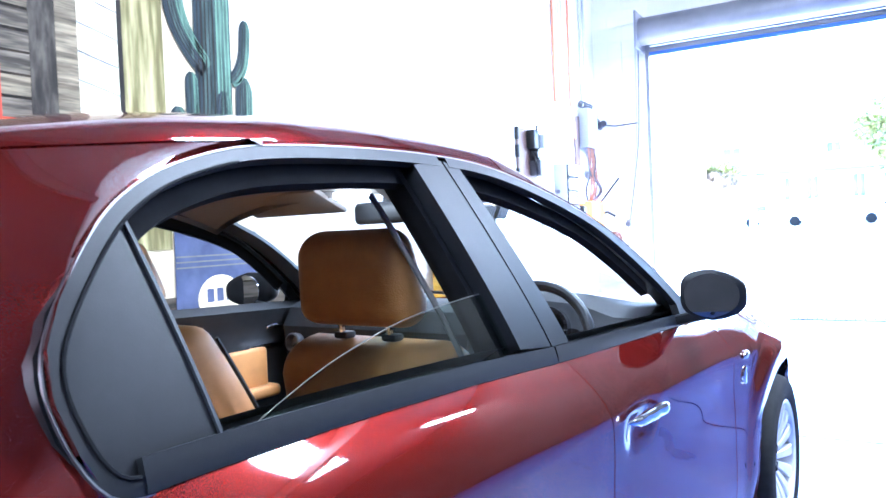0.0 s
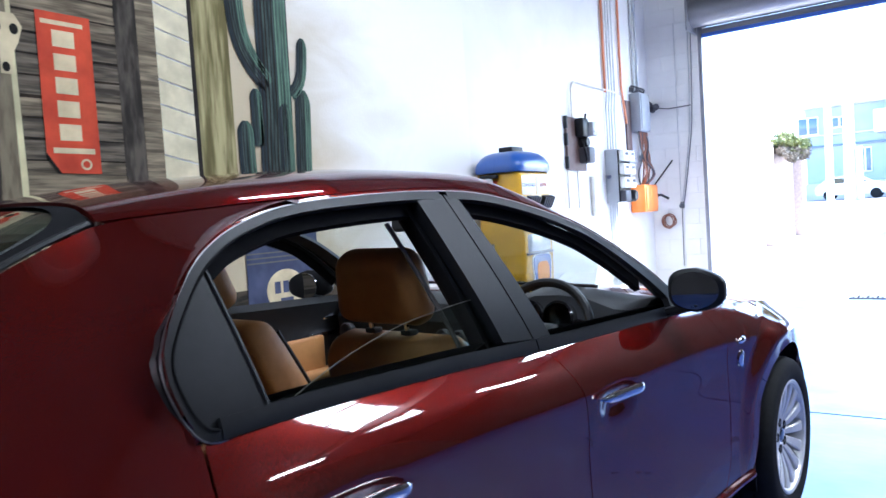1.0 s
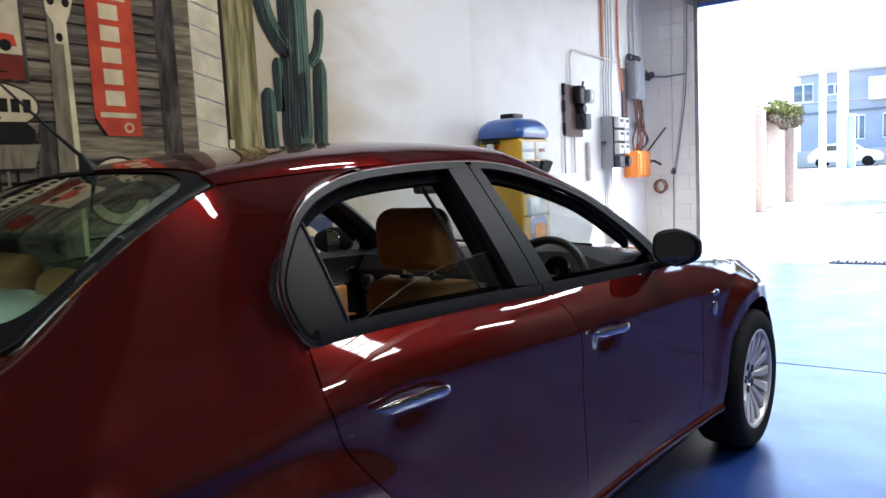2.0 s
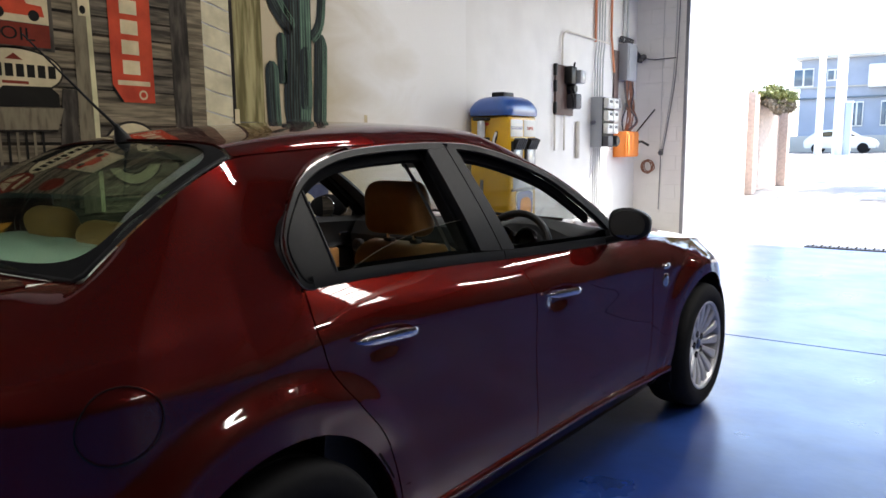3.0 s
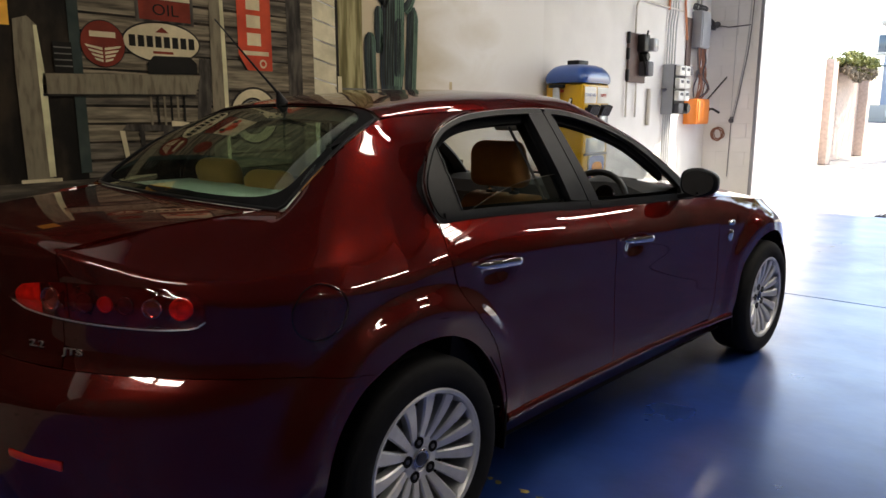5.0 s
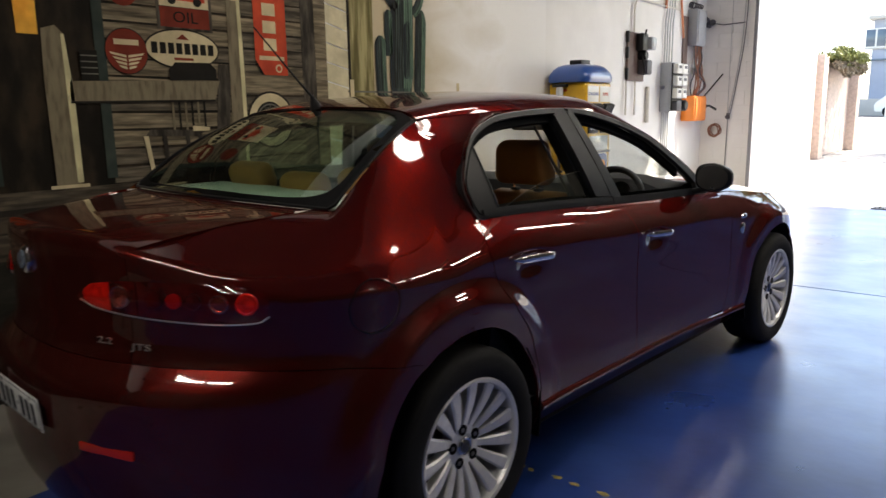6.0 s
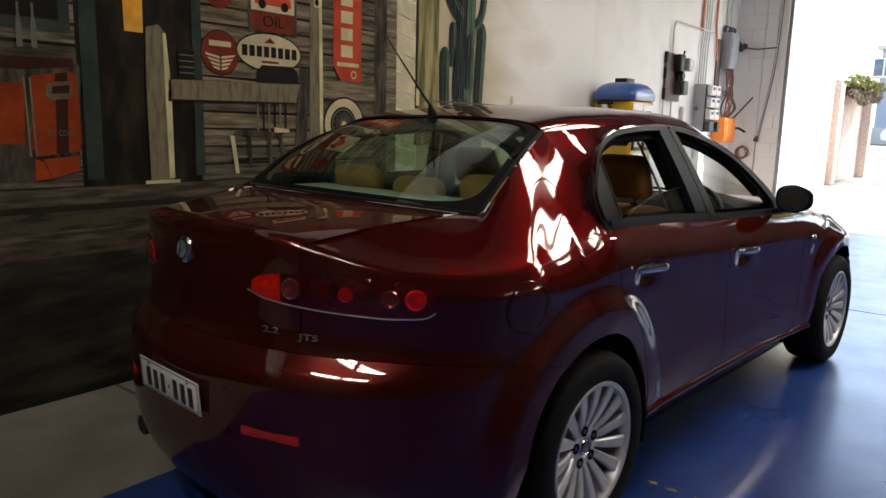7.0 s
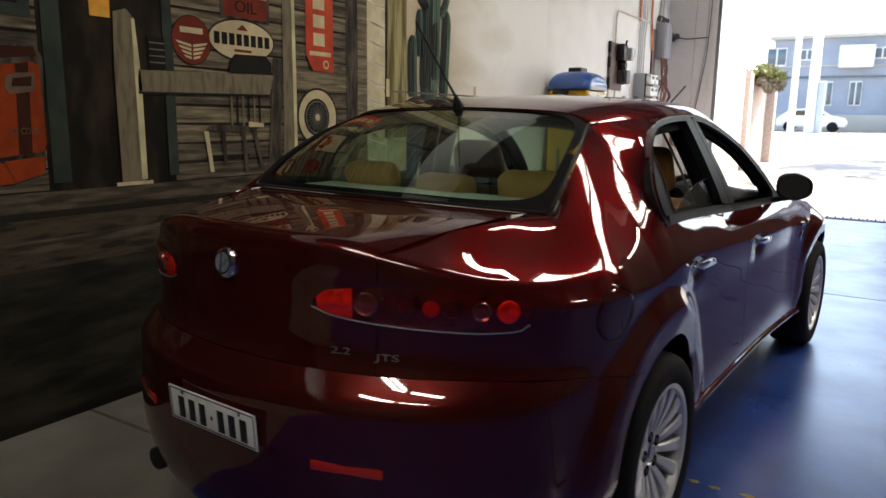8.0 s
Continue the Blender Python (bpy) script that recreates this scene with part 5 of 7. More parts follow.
part("wheel_boss", bm, PLASTIC, steer)
# inside mirror
bm = boxed((0.24, 0.03, 0.065), (0.02, 1.46, 1.295), 0.018, (0, 0, -8), 3)
inside = part("inside_mirror", bm, PLASTIC, car, "dark inside mirror on a short stalk")
part("mirror_stalk", tube(bmesh.new(), [(0.02, 1.475, 1.30), (0.02, 1.485, 1.345)], 0.012, 8), PLASTIC, inside)
part("gear_console", boxed((0.2, 0.75, 0.22), (0.0, 1.25, 0.45), 0.04), PLASTIC, car)
part("arm_rest", boxed((0.17, 0.32, 0.09), (0.0, 0.98, 0.62), 0.03), LEATHER, car)

car.matrix_world = pose(0, 0, 0, 0, 0, -4.2)

# ---- mural: flat paint on the wall, a weathered filling station ----
def paint(name, color, second=None, vary=0.18, scale=9.0, blotch=0.7, blotch_scale=5.0, rough=0.75, stretch=None):
    """Dull wall paint, a little yellowed; dark tones are laid on deep."""
    def aged(c):
        k = 0.62 if max(color) < 0.5 else 1.0
        return (c[0] * k, c[1] * k * 0.97, c[2] * k * 0.88)
    mat = material(name, aged(color), rough, vary=vary, scale=scale, second=second and aged(second), blotch=blotch, blotch_scale=blotch_scale, bump=0.03, bump_scale=60, stretch=stretch)
    mat.node_tree.nodes["Principled BSDF"].inputs["Specular IOR Level"].default_value = 0.12
    return mat


mural = thing("mural", "painted mural of a weathered roadside filling station", "mural", kind="structure")


def daub(name, outline, mat, layer, label=""):
    """A flat patch of paint: (y, z) outline on the wall, layer by layer."""
    m = Matrix(((0, 0, 1, WALL_X + 0.0012 * layer), (1, 0, 0, 0), (0, 1, 0, 0), (0, 0, 0, 1)))
    return part(name, slab(bmesh.new(), outline, 0.0012, m), mat, mural, label, 0)


def rect(y0, y1, z0, z1):
    return [(y0, z0), (y1, z0), (y1, z1), (y0, z1)]


def oval(y, z, a, b, n=36, power=2.0):
    return [(y + p, z + q) for p, q in ring_outline(a, b, n, power)]


P_WOOD = [paint("weathered_board_%s" % c, col, sec, 0.45, 1.0, 0.9, 0.8, stretch=(1, 5, 60)) for c, col, sec in (("a", (0.30, 0.25, 0.185), (0.10, 0.085, 0.065)), ("b", (0.21, 0.18, 0.145), (0.07, 0.06, 0.05)), ("c", (0.36, 0.30, 0.22), (0.16, 0.135, 0.10)))]
P_LINE = paint("dark_board_line", (0.035, 0.03, 0.027))
P_DARK = paint("dark_doorway", (0.020, 0.016, 0.013), (0.05, 0.036, 0.024), 0.4, 1.0, 0.8, 1.0, stretch=(1, 8, 4))
P_TEAL = paint("dark_teal_post", (0.045, 0.065, 0.062), (0.08, 0.10, 0.09))
P_POST = paint("bleached_post", (0.40, 0.345, 0.25), (0.15, 0.125, 0.09), 0.35, 1.0, 0.9, 1.0, stretch=(1, 30, 6))
P_EDGE = paint("pale_post_edge", (0.62, 0.58, 0.38), (0.45, 0.42, 0.28))
P_SHADE = paint("shadow_strip", (0.06, 0.052, 0.046), (0.12, 0.105, 0.09), 0.4, 1.0, 0.8, 1.0, stretch=(1, 24, 6))
P_WHITE = paint("cream_boards", (0.62, 0.57, 0.43), (0.5, 0.46, 0.34))
P_OLIVE = paint("olive_post", (0.24, 0.21, 0.09), (0.50, 0.45, 0.25), 0.3, 1.0, 0.9, 1.0, stretch=(1, 22, 2.5))
P_CACTUS = paint("cactus_green", (0.085, 0.12, 0.118), (0.035, 0.05, 0.055), 0.35, 1.0, 0.9, 0.8, stretch=(1, 40, 5))
P_CACTUS2 = paint("cactus_light", (0.13, 0.21, 0.17), (0.08, 0.12, 0.11), 0.35, 1.0, 0.9, 0.8, stretch=(1, 40, 5))
P_CACTUS3 = paint("cactus_shade", (0.045, 0.058, 0.072), (0.03, 0.04, 0.05))
P_CACTUS4 = paint("cactus_rib_light", (0.24, 0.40, 0.30), (0.16, 0.27, 0.21))


def haze(name):
    """Sand-coloured haze that fades into the white wall along y, with cloudy streaks."""
    mat = material(name, (0.80, 0.79, 0.77), 0.55, bump=0.12, bump_scale=60)
    nt = mat.node_tree
    n, ln = nt.nodes, nt.links
    geo, cut, mul = n.new("ShaderNodeNewGeometry"), n.new("ShaderNodeSeparateXYZ"), n.new("ShaderNodeVectorMath")
    mul.operation, mul.inputs[1].default_value = "MULTIPLY", (1, 1.1, 2.4)
    ln.new(geo.outputs["Position"], cut.inputs[0])
    ln.new(geo.outputs["Position"], mul.inputs[0])
    t = n.new("ShaderNodeTexNoise")
    t.inputs["Scale"].default_value, t.inputs["Detail"].default_value, t.inputs["Distortion"].default_value = 1.3, 6, 0.6
    ln.new(mul.outputs[0], t.inputs["Vector"])
    far, lift, r = n.new("ShaderNodeMath"), n.new("ShaderNodeMath"), n.new("ShaderNodeMapRange")
    far.operation, far.inputs[1].default_value = "MULTIPLY_ADD", 1.6
    lift.operation, lift.inputs[1].default_value = "MULTIPLY_ADD", 0.35
    ln.new(t.outputs[0], far.inputs[0])
    ln.new(cut.outputs[1], far.inputs[2])
    ln.new(cut.outputs[2], lift.inputs[0])
    ln.new(far.outputs[0], lift.inputs[2])
    r.inputs[1].default_value, r.inputs[2].default_value, r.inputs[3].default_value, r.inputs[4].default_value = 3.85, 5.15, 1.0, 0.0
    ln.new(lift.outputs[0], r.inputs[0])
    mix = n.new("ShaderNodeMix")
    mix.data_type = "RGBA"
    mix.inputs[6].default_value, mix.inputs[7].default_value = (0.80, 0.79, 0.77, 1), (0.46, 0.38, 0.24, 1)
    ln.new(r.outputs[0], mix.inputs[0])
    ln.new(mix.outputs[2], n["Principled BSDF"].inputs["Base Color"])
    return mat


P_HAZE = haze("sand_haze")
P_RED = paint("sign_red", (0.52, 0.075, 0.035), (0.40, 0.05, 0.03))
P_ROUNDRED = paint("round_sign_red", (0.30, 0.05, 0.03), (0.2, 0.035, 0.025))
P_CREAM = paint("sign_cream", (0.60, 0.52, 0.36), (0.48, 0.41, 0.28))
P_BLACK = paint("sign_black", (0.02, 0.018, 0.016))
P_ORANGE = paint("cooler_orange", (0.49, 0.075, 0.018), (0.30, 0.04, 0.012))
P_COOLERDARK = paint("cooler_dark_stripe", (0.09, 0.025, 0.015), (0.05, 0.018, 0.012))
P_COOLERMARK = paint("cooler_pale_mark", (0.26, 0.20, 0.15), (0.14, 0.08, 0.06))
P_GROUND = paint("dirt_ground", (0.15, 0.12, 0.09), (0.03, 0.026, 0.022), 0.5, 1.0, 1.0, 1.0, stretch=(1, 5, 26))
P_ROAD = paint("dark_road", (0.022, 0.021, 0.019), (0.06, 0.055, 0.047), 0.5, 1.0, 0.8, 0.8, stretch=(1, 3, 14))
P_KERB = paint("porch_edge", (0.15, 0.125, 0.10), (0.05, 0.043, 0.035), 0.4, 1.0, 0.9, 1.2, stretch=(1, 4, 30))
P_LAMP = paint("lamp_amber", (0.85, 0.45, 0.08), (0.7, 0.3, 0.04))
P_BLUE = paint("drum_blue", (0.085, 0.10, 0.20), (0.13, 0.15, 0.27))
P_STEEL = paint("grey_pipe", (0.2, 0.2, 0.19))

MZ = 3.6
daub("haze", rect(1.9, 4.55, 0.0, MZ), P_HAZE, 0)
daub("road", rect(-6.45, 3.3, 0.0, 0.72), P_ROAD, 1)
daub("dirt", [(-6.45, 0.68), (3.3, 0.70), (3.3, 0.96), (-6.45, 0.96)], P_GROUND, 2)
daub("dirt_streak", [(-3.2, 0.76), (-0.9, 0.74), (-0.3, 0.77), (0.9, 0.76), (0.2, 0.83), (-0.8, 0.81), (-2.6, 0.84)], P_KERB, 3)
daub("porch_edge", rect(-6.45, 2.0, 0.92, 1.015), P_KERB, 3)
daub("porch_shadow", rect(-6.45, 2.0, 0.905, 0.935), P_LINE, 4)
daub("doorway", rect(-6.45, 1.62, 1.01, MZ), P_DARK, 1)

# boards of the station wall
rng = random.Random(4)
for a, b in ((0.14, 0.92), (0.99, 1.50), (-1.25, -0.50)):
    z = 1.02
    while z < MZ - 0.05:
        h = 0.093
        daub("board", [(a, z + rng.uniform(0, 0.006)), (b, z + rng.uniform(0, 0.006)), (b, z + h - 0.008 + rng.uniform(-0.004, 0.003)), ((a + b) / 2, z + h - 0.008 + rng.uniform(-0.006, 0.004)), (a, z + h - 0.008 + rng.uniform(-0.004, 0.003))], rng.choice(P_WOOD), 2)
        z += h
daub("shadow_strip", rect(1.46, 1.585, 1.02, MZ), P_SHADE, 4)
daub("corner_board", rect(1.575, 1.675, 1.02, MZ), P_WOOD[2], 5)
z = 1.05
while z < MZ - 0.05:
    daub("cream_board", [(1.67, z + 0.028), (1.885, z - 0.02), (1.885, z + 0.098), (1.67, z + 0.146)], P_WHITE, 4)
    z += 0.128
daub("olive_post", rect(1.88, 2.13, 1.2, MZ), P_OLIVE, 4)
daub("olive_edge", rect(1.875, 1.90, 1.2, MZ), P_LINE, 5)
daub("low_wall", [(0.9, 1.50), (1.47, 1.50), (1.47, 1.60), (0.9, 1.60)], P_WOOD[2], 4)
# cactus
def stem(name, pts, w, layer=6, ribs=7):
    """A ribbed stem that is dark along its one side and catches light along the other."""
    p = curve_through(pts, 22)
    t = np.gradient(p, axis=0)
    t /= np.linalg.norm(t, axis=1, keepdims=True)
    nrm = np.stack([t[:, 1], -t[:, 0]], 1)
    ww = np.full(22, w)
    ww[:2] *= (0.82, 0.94)
    ww[-3:] *= (0.92, 0.72, 0.34)

    def strip(a, b, i0=0, i1=22):
        return [tuple(q) for q in (p + nrm * ww[:, None] * a)[i0:i1]] + [tuple(q) for q in (p + nrm * ww[:, None] * b)[i0:i1][::-1]]
    daub(name, strip(-1, 1), P_CACTUS, layer)
    daub("cactus_shade", strip(-1, -0.55), P_CACTUS3, layer + 1)
    daub("cactus_lit_side", strip(0.25, 0.86), P_CACTUS2, layer + 1)
    for k in np.linspace(-0.8, 0.86, ribs):
        h = 0.03 + 0.012 * math.sin(9 * k)
        daub("cactus_rib", strip(k - h, k + h, 1, 21), P_CACTUS4 if k > 0.15 else P_LINE, layer + 2)


stem("cactus_trunk", [(2.425, 1.48), (2.43, 1.75), (2.445, 2.0), (2.45, 2.4), (2.46, 2.95)], 0.125, ribs=9)
stem("cactus_arm", [(2.40, 2.14), (2.30, 2.24), (2.225, 2.36), (2.19, 2.52), (2.18, 2.80)], 0.066)
stem("cactus_arm", [(2.57, 2.10), (2.63, 2.16), (2.67, 2.26), (2.69, 2.46)], 0.042, ribs=5)
stem("cactus_arm", [(2.63, 1.50), (2.645, 1.75), (2.66, 2.00), (2.665, 2.14)], 0.064)
stem("cactus_shoot", [(2.215, 1.49), (2.205, 1.7), (2.205, 1.92)], 0.058, ribs=5)
stem("cactus_shoot", [(2.30, 1.78), (2.295, 1.95), (2.295, 2.11)], 0.042, ribs=4)
stem("cactus_shoot", [(2.505, 1.62), (2.51, 1.85), (2.51, 2.04)], 0.055, 8, 5)
daub("cactus_foot", [(2.10, 1.45), (2.25, 1.50), (2.74, 1.50), (2.90, 1.45)], P_KERB, 5)

# posts, beam and things on the porch
daub("teal_post", rect(-0.48, -0.40, 1.05, MZ), P_TEAL, 5)
daub("teal_post", rect(0.10, 0.155, 1.05, MZ), P_TEAL, 5)
daub("lamp_glow", [(-0.265, 1.76), (-0.17, 1.76), (-0.165, 2.05), (-0.27, 2.05)], P_LAMP, 6)
daub("porch_post", [(-0.16, 1.03), (-0.165, 1.55), (-0.155, 1.79), (-0.09, 1.81), (-0.05, 1.77), (-0.035, 1.5), (-0.04, 1.03)], P_POST, 7)
daub("post_edge", [(-0.058, 1.04), (-0.064, 1.5), (-0.066, 1.77), (-0.05, 1.77), (-0.03, 1.5), (-0.028, 1.04)], P_EDGE, 8)
daub("post_foot", rect(-0.19, 0.0, 1.015, 1.032), P_CREAM, 8)
daub("beam", [(-0.05, 1.44), (0.78, 1.452), (0.82, 1.565), (-0.045, 1.545)], P_POST, 8)
daub("beam_edge", [(-0.05, 1.435), (0.78, 1.447), (0.78, 1.458), (-0.05, 1.446)], P_LINE, 9)
daub("porch_post", [(0.885, 1.03), (0.895, 1.6), (0.905, 2.35), (0.985, 2.35), (0.99, 1.6), (0.99, 1.03)], P_POST, 7)
daub("post_edge", [(0.975, 1.03), (0.972, 1.6), (0.968, 2.35), (0.988, 2.35), (1.0, 1.6), (0.998, 1.03)], P_EDGE, 8)
daub("leaning_board", [(0.76, 1.06), (0.86, 1.06), (0.90, 1.66), (0.82, 1.66)], P_SHADE, 6)
daub("skull", [(0.895, 2.24), (0.93, 2.29), (1.0, 2.29), (1.03, 2.24), (1.01, 2.17), (0.985, 2.12), (0.975, 2.03), (0.93, 2.03), (0.93, 2.12), (0.90, 2.17)], P_CREAM, 9, "pale animal skull painted on the post")
for y, z, r in ((0.925, 2.225, 0.018), (0.995, 2.225, 0.018), (0.952, 2.06, 0.016)):
    daub("skull_hollow", oval(y, z, r, r * 1.3, 14), P_BLACK, 10)
# round red sign, oval cream sign, red and white sign, tall red sign: brand marks kept as plain bars
daub("round_sign", oval(0.268, 1.705, 0.115, 0.115), P_ROUNDRED, 6)
daub("round_sign_rim", oval(0.268, 1.705, 0.120, 0.120), P_LINE, 5)
for k in range(4):
    daub("wing_bar", [(0.262 - 0.09 + 0.015 * k, 1.70 - 0.022 * k), (0.262, 1.685 - 0.02 * k), (0.262, 1.672 - 0.02 * k), (0.262 - 0.08 + 0.015 * k, 1.688 - 0.022 * k)], P_CREAM, 7)
    daub("wing_bar", [(0.274 + 0.09 - 0.015 * k, 1.70 - 0.022 * k), (0.274, 1.685 - 0.02 * k), (0.274, 1.672 - 0.02 * k), (0.274 + 0.08 - 0.015 * k, 1.688 - 0.022 * k)], P_CREAM, 7)
daub("sign_bar", rect(0.20, 0.336, 1.738, 1.766), P_CREAM, 7)
daub("oval_sign_rim", oval(0.60, 1.733, 0.232, 0.112), P_LINE, 5)
daub("oval_sign", oval(0.60, 1.733, 0.222, 0.102), P_CREAM, 6)
for k in range(8):
    y = 0.425 + 0.05 * k
    daub("sign_bar", rect(y - 0.018, y + 0.018, 1.705, 1.765), P_BLACK, 7)
daub("sign_mark", [(0.56, 1.785), (0.60, 1.815), (0.64, 1.785)], P_ROUNDRED, 7)
daub("sign_mark", rect(0.54, 0.66, 1.672, 1.686), P_ROUNDRED, 7)
daub("oil_sign_frame", rect(0.455, 0.80, 1.835, 2.23), P_SHADE, 5)
daub("oil_sign_white", rect(0.475, 0.78, 1.96, 2.21), P_CREAM, 6)
daub("oil_sign_red", rect(0.475, 0.78, 1.85, 1.957), P_ROUNDRED, 6)
letters("oil_word", "OIL", 0.085, 0.001, P_BLACK, mural, Matrix(((0, 0, 1, WALL_X + 0.0092), (1.2, 0, 0, 0.628), (0, 1, 0, 1.903), (0, 0, 0, 1))), "dark painted word")
daub("painted_car", [(0.50, 1.995), (0.50, 2.04), (0.55, 2.05), (0.58, 2.09), (0.66, 2.09), (0.68, 2.05), (0.75, 2.045), (0.76, 1.995)], P_RED, 7)
for y in (0.55, 0.71):
    daub("painted_wheel", oval(y, 1.997, 0.026, 0.026, 18), P_BLACK, 8)
daub("tall_sign", [(1.09, 2.33), (1.335, 2.33), (1.335, 1.61), (1.15, 1.61), (1.09, 1.70)], P_RED, 6)
for k in range(5):
    z = 2.215 - 0.105 * k
    daub("sign_bar", rect(1.155, 1.255, z - 0.037, z + 0.037), P_CREAM, 7)
daub("sign_bar", rect(1.12, 1.31, 1.70, 1.725), P_CREAM, 7)
daub("sign_bar", rect(1.11, 1.30, 2.275, 2.295), P_CREAM, 7)
daub("sign_ring", oval(1.265, 1.652, 0.026, 0.026, 20), P_CREAM, 7)
daub("sign_ring", oval(1.265, 1.652, 0.016, 0.016, 16), P_RED, 8)
daub("sign_corner", [(1.09, 1.70), (1.15, 1.61), (1.135, 1.61), (1.09, 1.675)], P_BLACK, 7)
daub("round_sign", oval(0.27, 2.02, 0.085, 0.085), P_ROUNDRED, 6)
# whitewall tyre, chair, jar and box
daub("painted_tyre", oval(1.185, 1.335, 0.182, 0.176), P_LINE, 5)
daub("white_wall", oval(1.185, 1.335, 0.168, 0.163), P_CREAM, 6)
daub("tyre_inner", oval(1.175, 1.335, 0.112, 0.112), P_BLACK, 7)
daub("wheel_rim", oval(1.175, 1.335, 0.100, 0.100), P_STEEL, 8)
daub("wheel_dark", oval(1.175, 1.335, 0.091, 0.091), P_BLACK, 9)
for k in range(28):
    a = 2 * math.pi * k / 28
    c, d = math.cos(a), math.sin(a)
    far = 0.09 if k % 2 else 0.078
    daub("wire_spoke", [(1.175 + 0.02 * c - 0.0022 * d, 1.335 + 0.02 * d + 0.0022 * c), (1.175 + far * c - 0.0022 * d, 1.335 + far * d + 0.0022 * c), (1.175 + far * c + 0.0022 * d, 1.335 + far * d - 0.0022 * c), (1.175 + 0.02 * c + 0.0022 * d, 1.335 + 0.02 * d - 0.0022 * c)], P_STEEL, 10)
daub("tyre_hub", oval(1.175, 1.335, 0.020, 0.020, 16), P_CREAM, 11)
daub("chair_seat", [(0.33, 1.26), (0.66, 1.25), (0.70, 1.285), (0.36, 1.295)], P_SHADE, 7)
for y0, y1, z0, z1 in ((0.36, 0.33, 1.05, 1.26), (0.45, 0.44, 1.09, 1.26), (0.60, 0.58, 1.03, 1.26), (0.71, 0.66, 1.06, 1.26)):
    daub("chair_leg", [(y0 - 0.012, z0), (y0 + 0.012, z0), (y1 + 0.014, z1), (y1 - 0.014, z1)], P_SHADE if y0 > 0.4 else P_CREAM, 8)
for k in range(6):
    daub("chair_spindle", rect(0.50 + 0.04 * k, 0.512 + 0.04 * k, 1.285, 1.455), P_BLACK if k % 2 else P_POST, 7)
daub("chair_arm", [(0.62, 1.28), (0.73, 1.28), (0.73, 1.30), (0.62, 1.31)], P_CREAM, 8)
daub("chair_rail", rect(0.36, 0.62, 1.12, 1.135), P_BLACK, 7)
daub("typewriter", [(0.50, 1.56), (0.80, 1.57), (0.80, 1.63), (0.76, 1.665), (0.54, 1.66), (0.50, 1.62)], P_BLACK, 9)
daub("jar", rect(0.015, 0.105, 1.55, 1.70), P_BLACK, 9)
for k in range(4):
    daub("jar_band", rect(0.018, 0.102, 1.58 + 0.03 * k, 1.586 + 0.03 * k), P_STEEL, 10)
# drinks cooler
daub("cooler", [(-1.10, 1.06), (-0.72, 1.05), (-0.646, 1.053), (-0.512, 1.092), (-0.485, 1.567), (-0.515, 1.612), (-1.10, 1.60)], P_SHADE, 6)
daub("cooler_lid", [(-1.08, 1.54), (-0.72, 1.545), (-0.51, 1.57), (-0.52, 1.605), (-1.08, 1.592)], P_COOLERDARK, 7)
daub("cooler_panel", [(-0.90, 1.222), (-0.748, 1.219), (-0.729, 1.49), (-0.90, 1.478)], P_ORANGE, 7)
daub("cooler_door", [(-0.719, 1.20), (-0.69, 1.165), (-0.512, 1.185), (-0.498, 1.22), (-0.505, 1.53), (-0.53, 1.548), (-0.705, 1.52)], P_ORANGE, 7)
daub("cooler_stripe", [(-0.615, 1.165), (-0.561, 1.172), (-0.548, 1.545), (-0.60, 1.535)], P_COOLERDARK, 8)
for y in (-0.737, -0.712):
    daub("cooler_edge", [(y + 0.006, 1.165), (y + 0.014, 1.165), (y + 0.006, 1.512), (y - 0.002, 1.512)], P_POST, 9)
daub("cooler_edge", [(-0.69, 1.165), (-0.512, 1.186), (-0.512, 1.178), (-0.69, 1.157)], P_SHADE, 9)
daub("cooler_foot", [(-0.712, 1.155), (-0.675, 1.14), (-0.64, 1.06), (-0.715, 1.055)], P_ORANGE, 8)
daub("cooler_foot", [(-0.675, 1.15), (-0.512, 1.165), (-0.515, 1.095), (-0.636, 1.062)], P_ORANGE, 7)
daub("cooler_mark", [(-0.648, 1.44), (-0.63, 1.415), (-0.533, 1.428), (-0.527, 1.505), (-0.60, 1.50), (-0.642, 1.485)], P_COOLERMARK, 9)
daub("cooler_mark", [(-0.622, 1.445), (-0.545, 1.45), (-0.54, 1.488), (-0.615, 1.478)], P_COOLERDARK, 10)
letters("cooler_word", "ICE COLD", 0.034, 0.001, P_COOLERMARK, mural, Matrix(((0, 0, 1, WALL_X + 0.0125), (0.8, 0, 0, -0.588), (0, 1.1, 0, 1.268), (0, 0, 0, 1))), "pale painted words")
daub("window_frame_paint", rect(-1.2, -0.52, 1.72, 2.3), P_TEAL, 5)
daub("window_dark", rect(-1.15, -0.57, 1.77, 2.25), P_BLACK, 6)
for y in (-0.74, -0.68):
    daub("bottle", [(y - 0.012, 1.64), (y + 0.012, 1.64), (y + 0.012, 1.74), (y + 0.005, 1.78), (y + 0.005, 1.83), (y - 0.005, 1.83), (y - 0.005, 1.78), (y - 0.012, 1.74)], P_STEEL, 9)
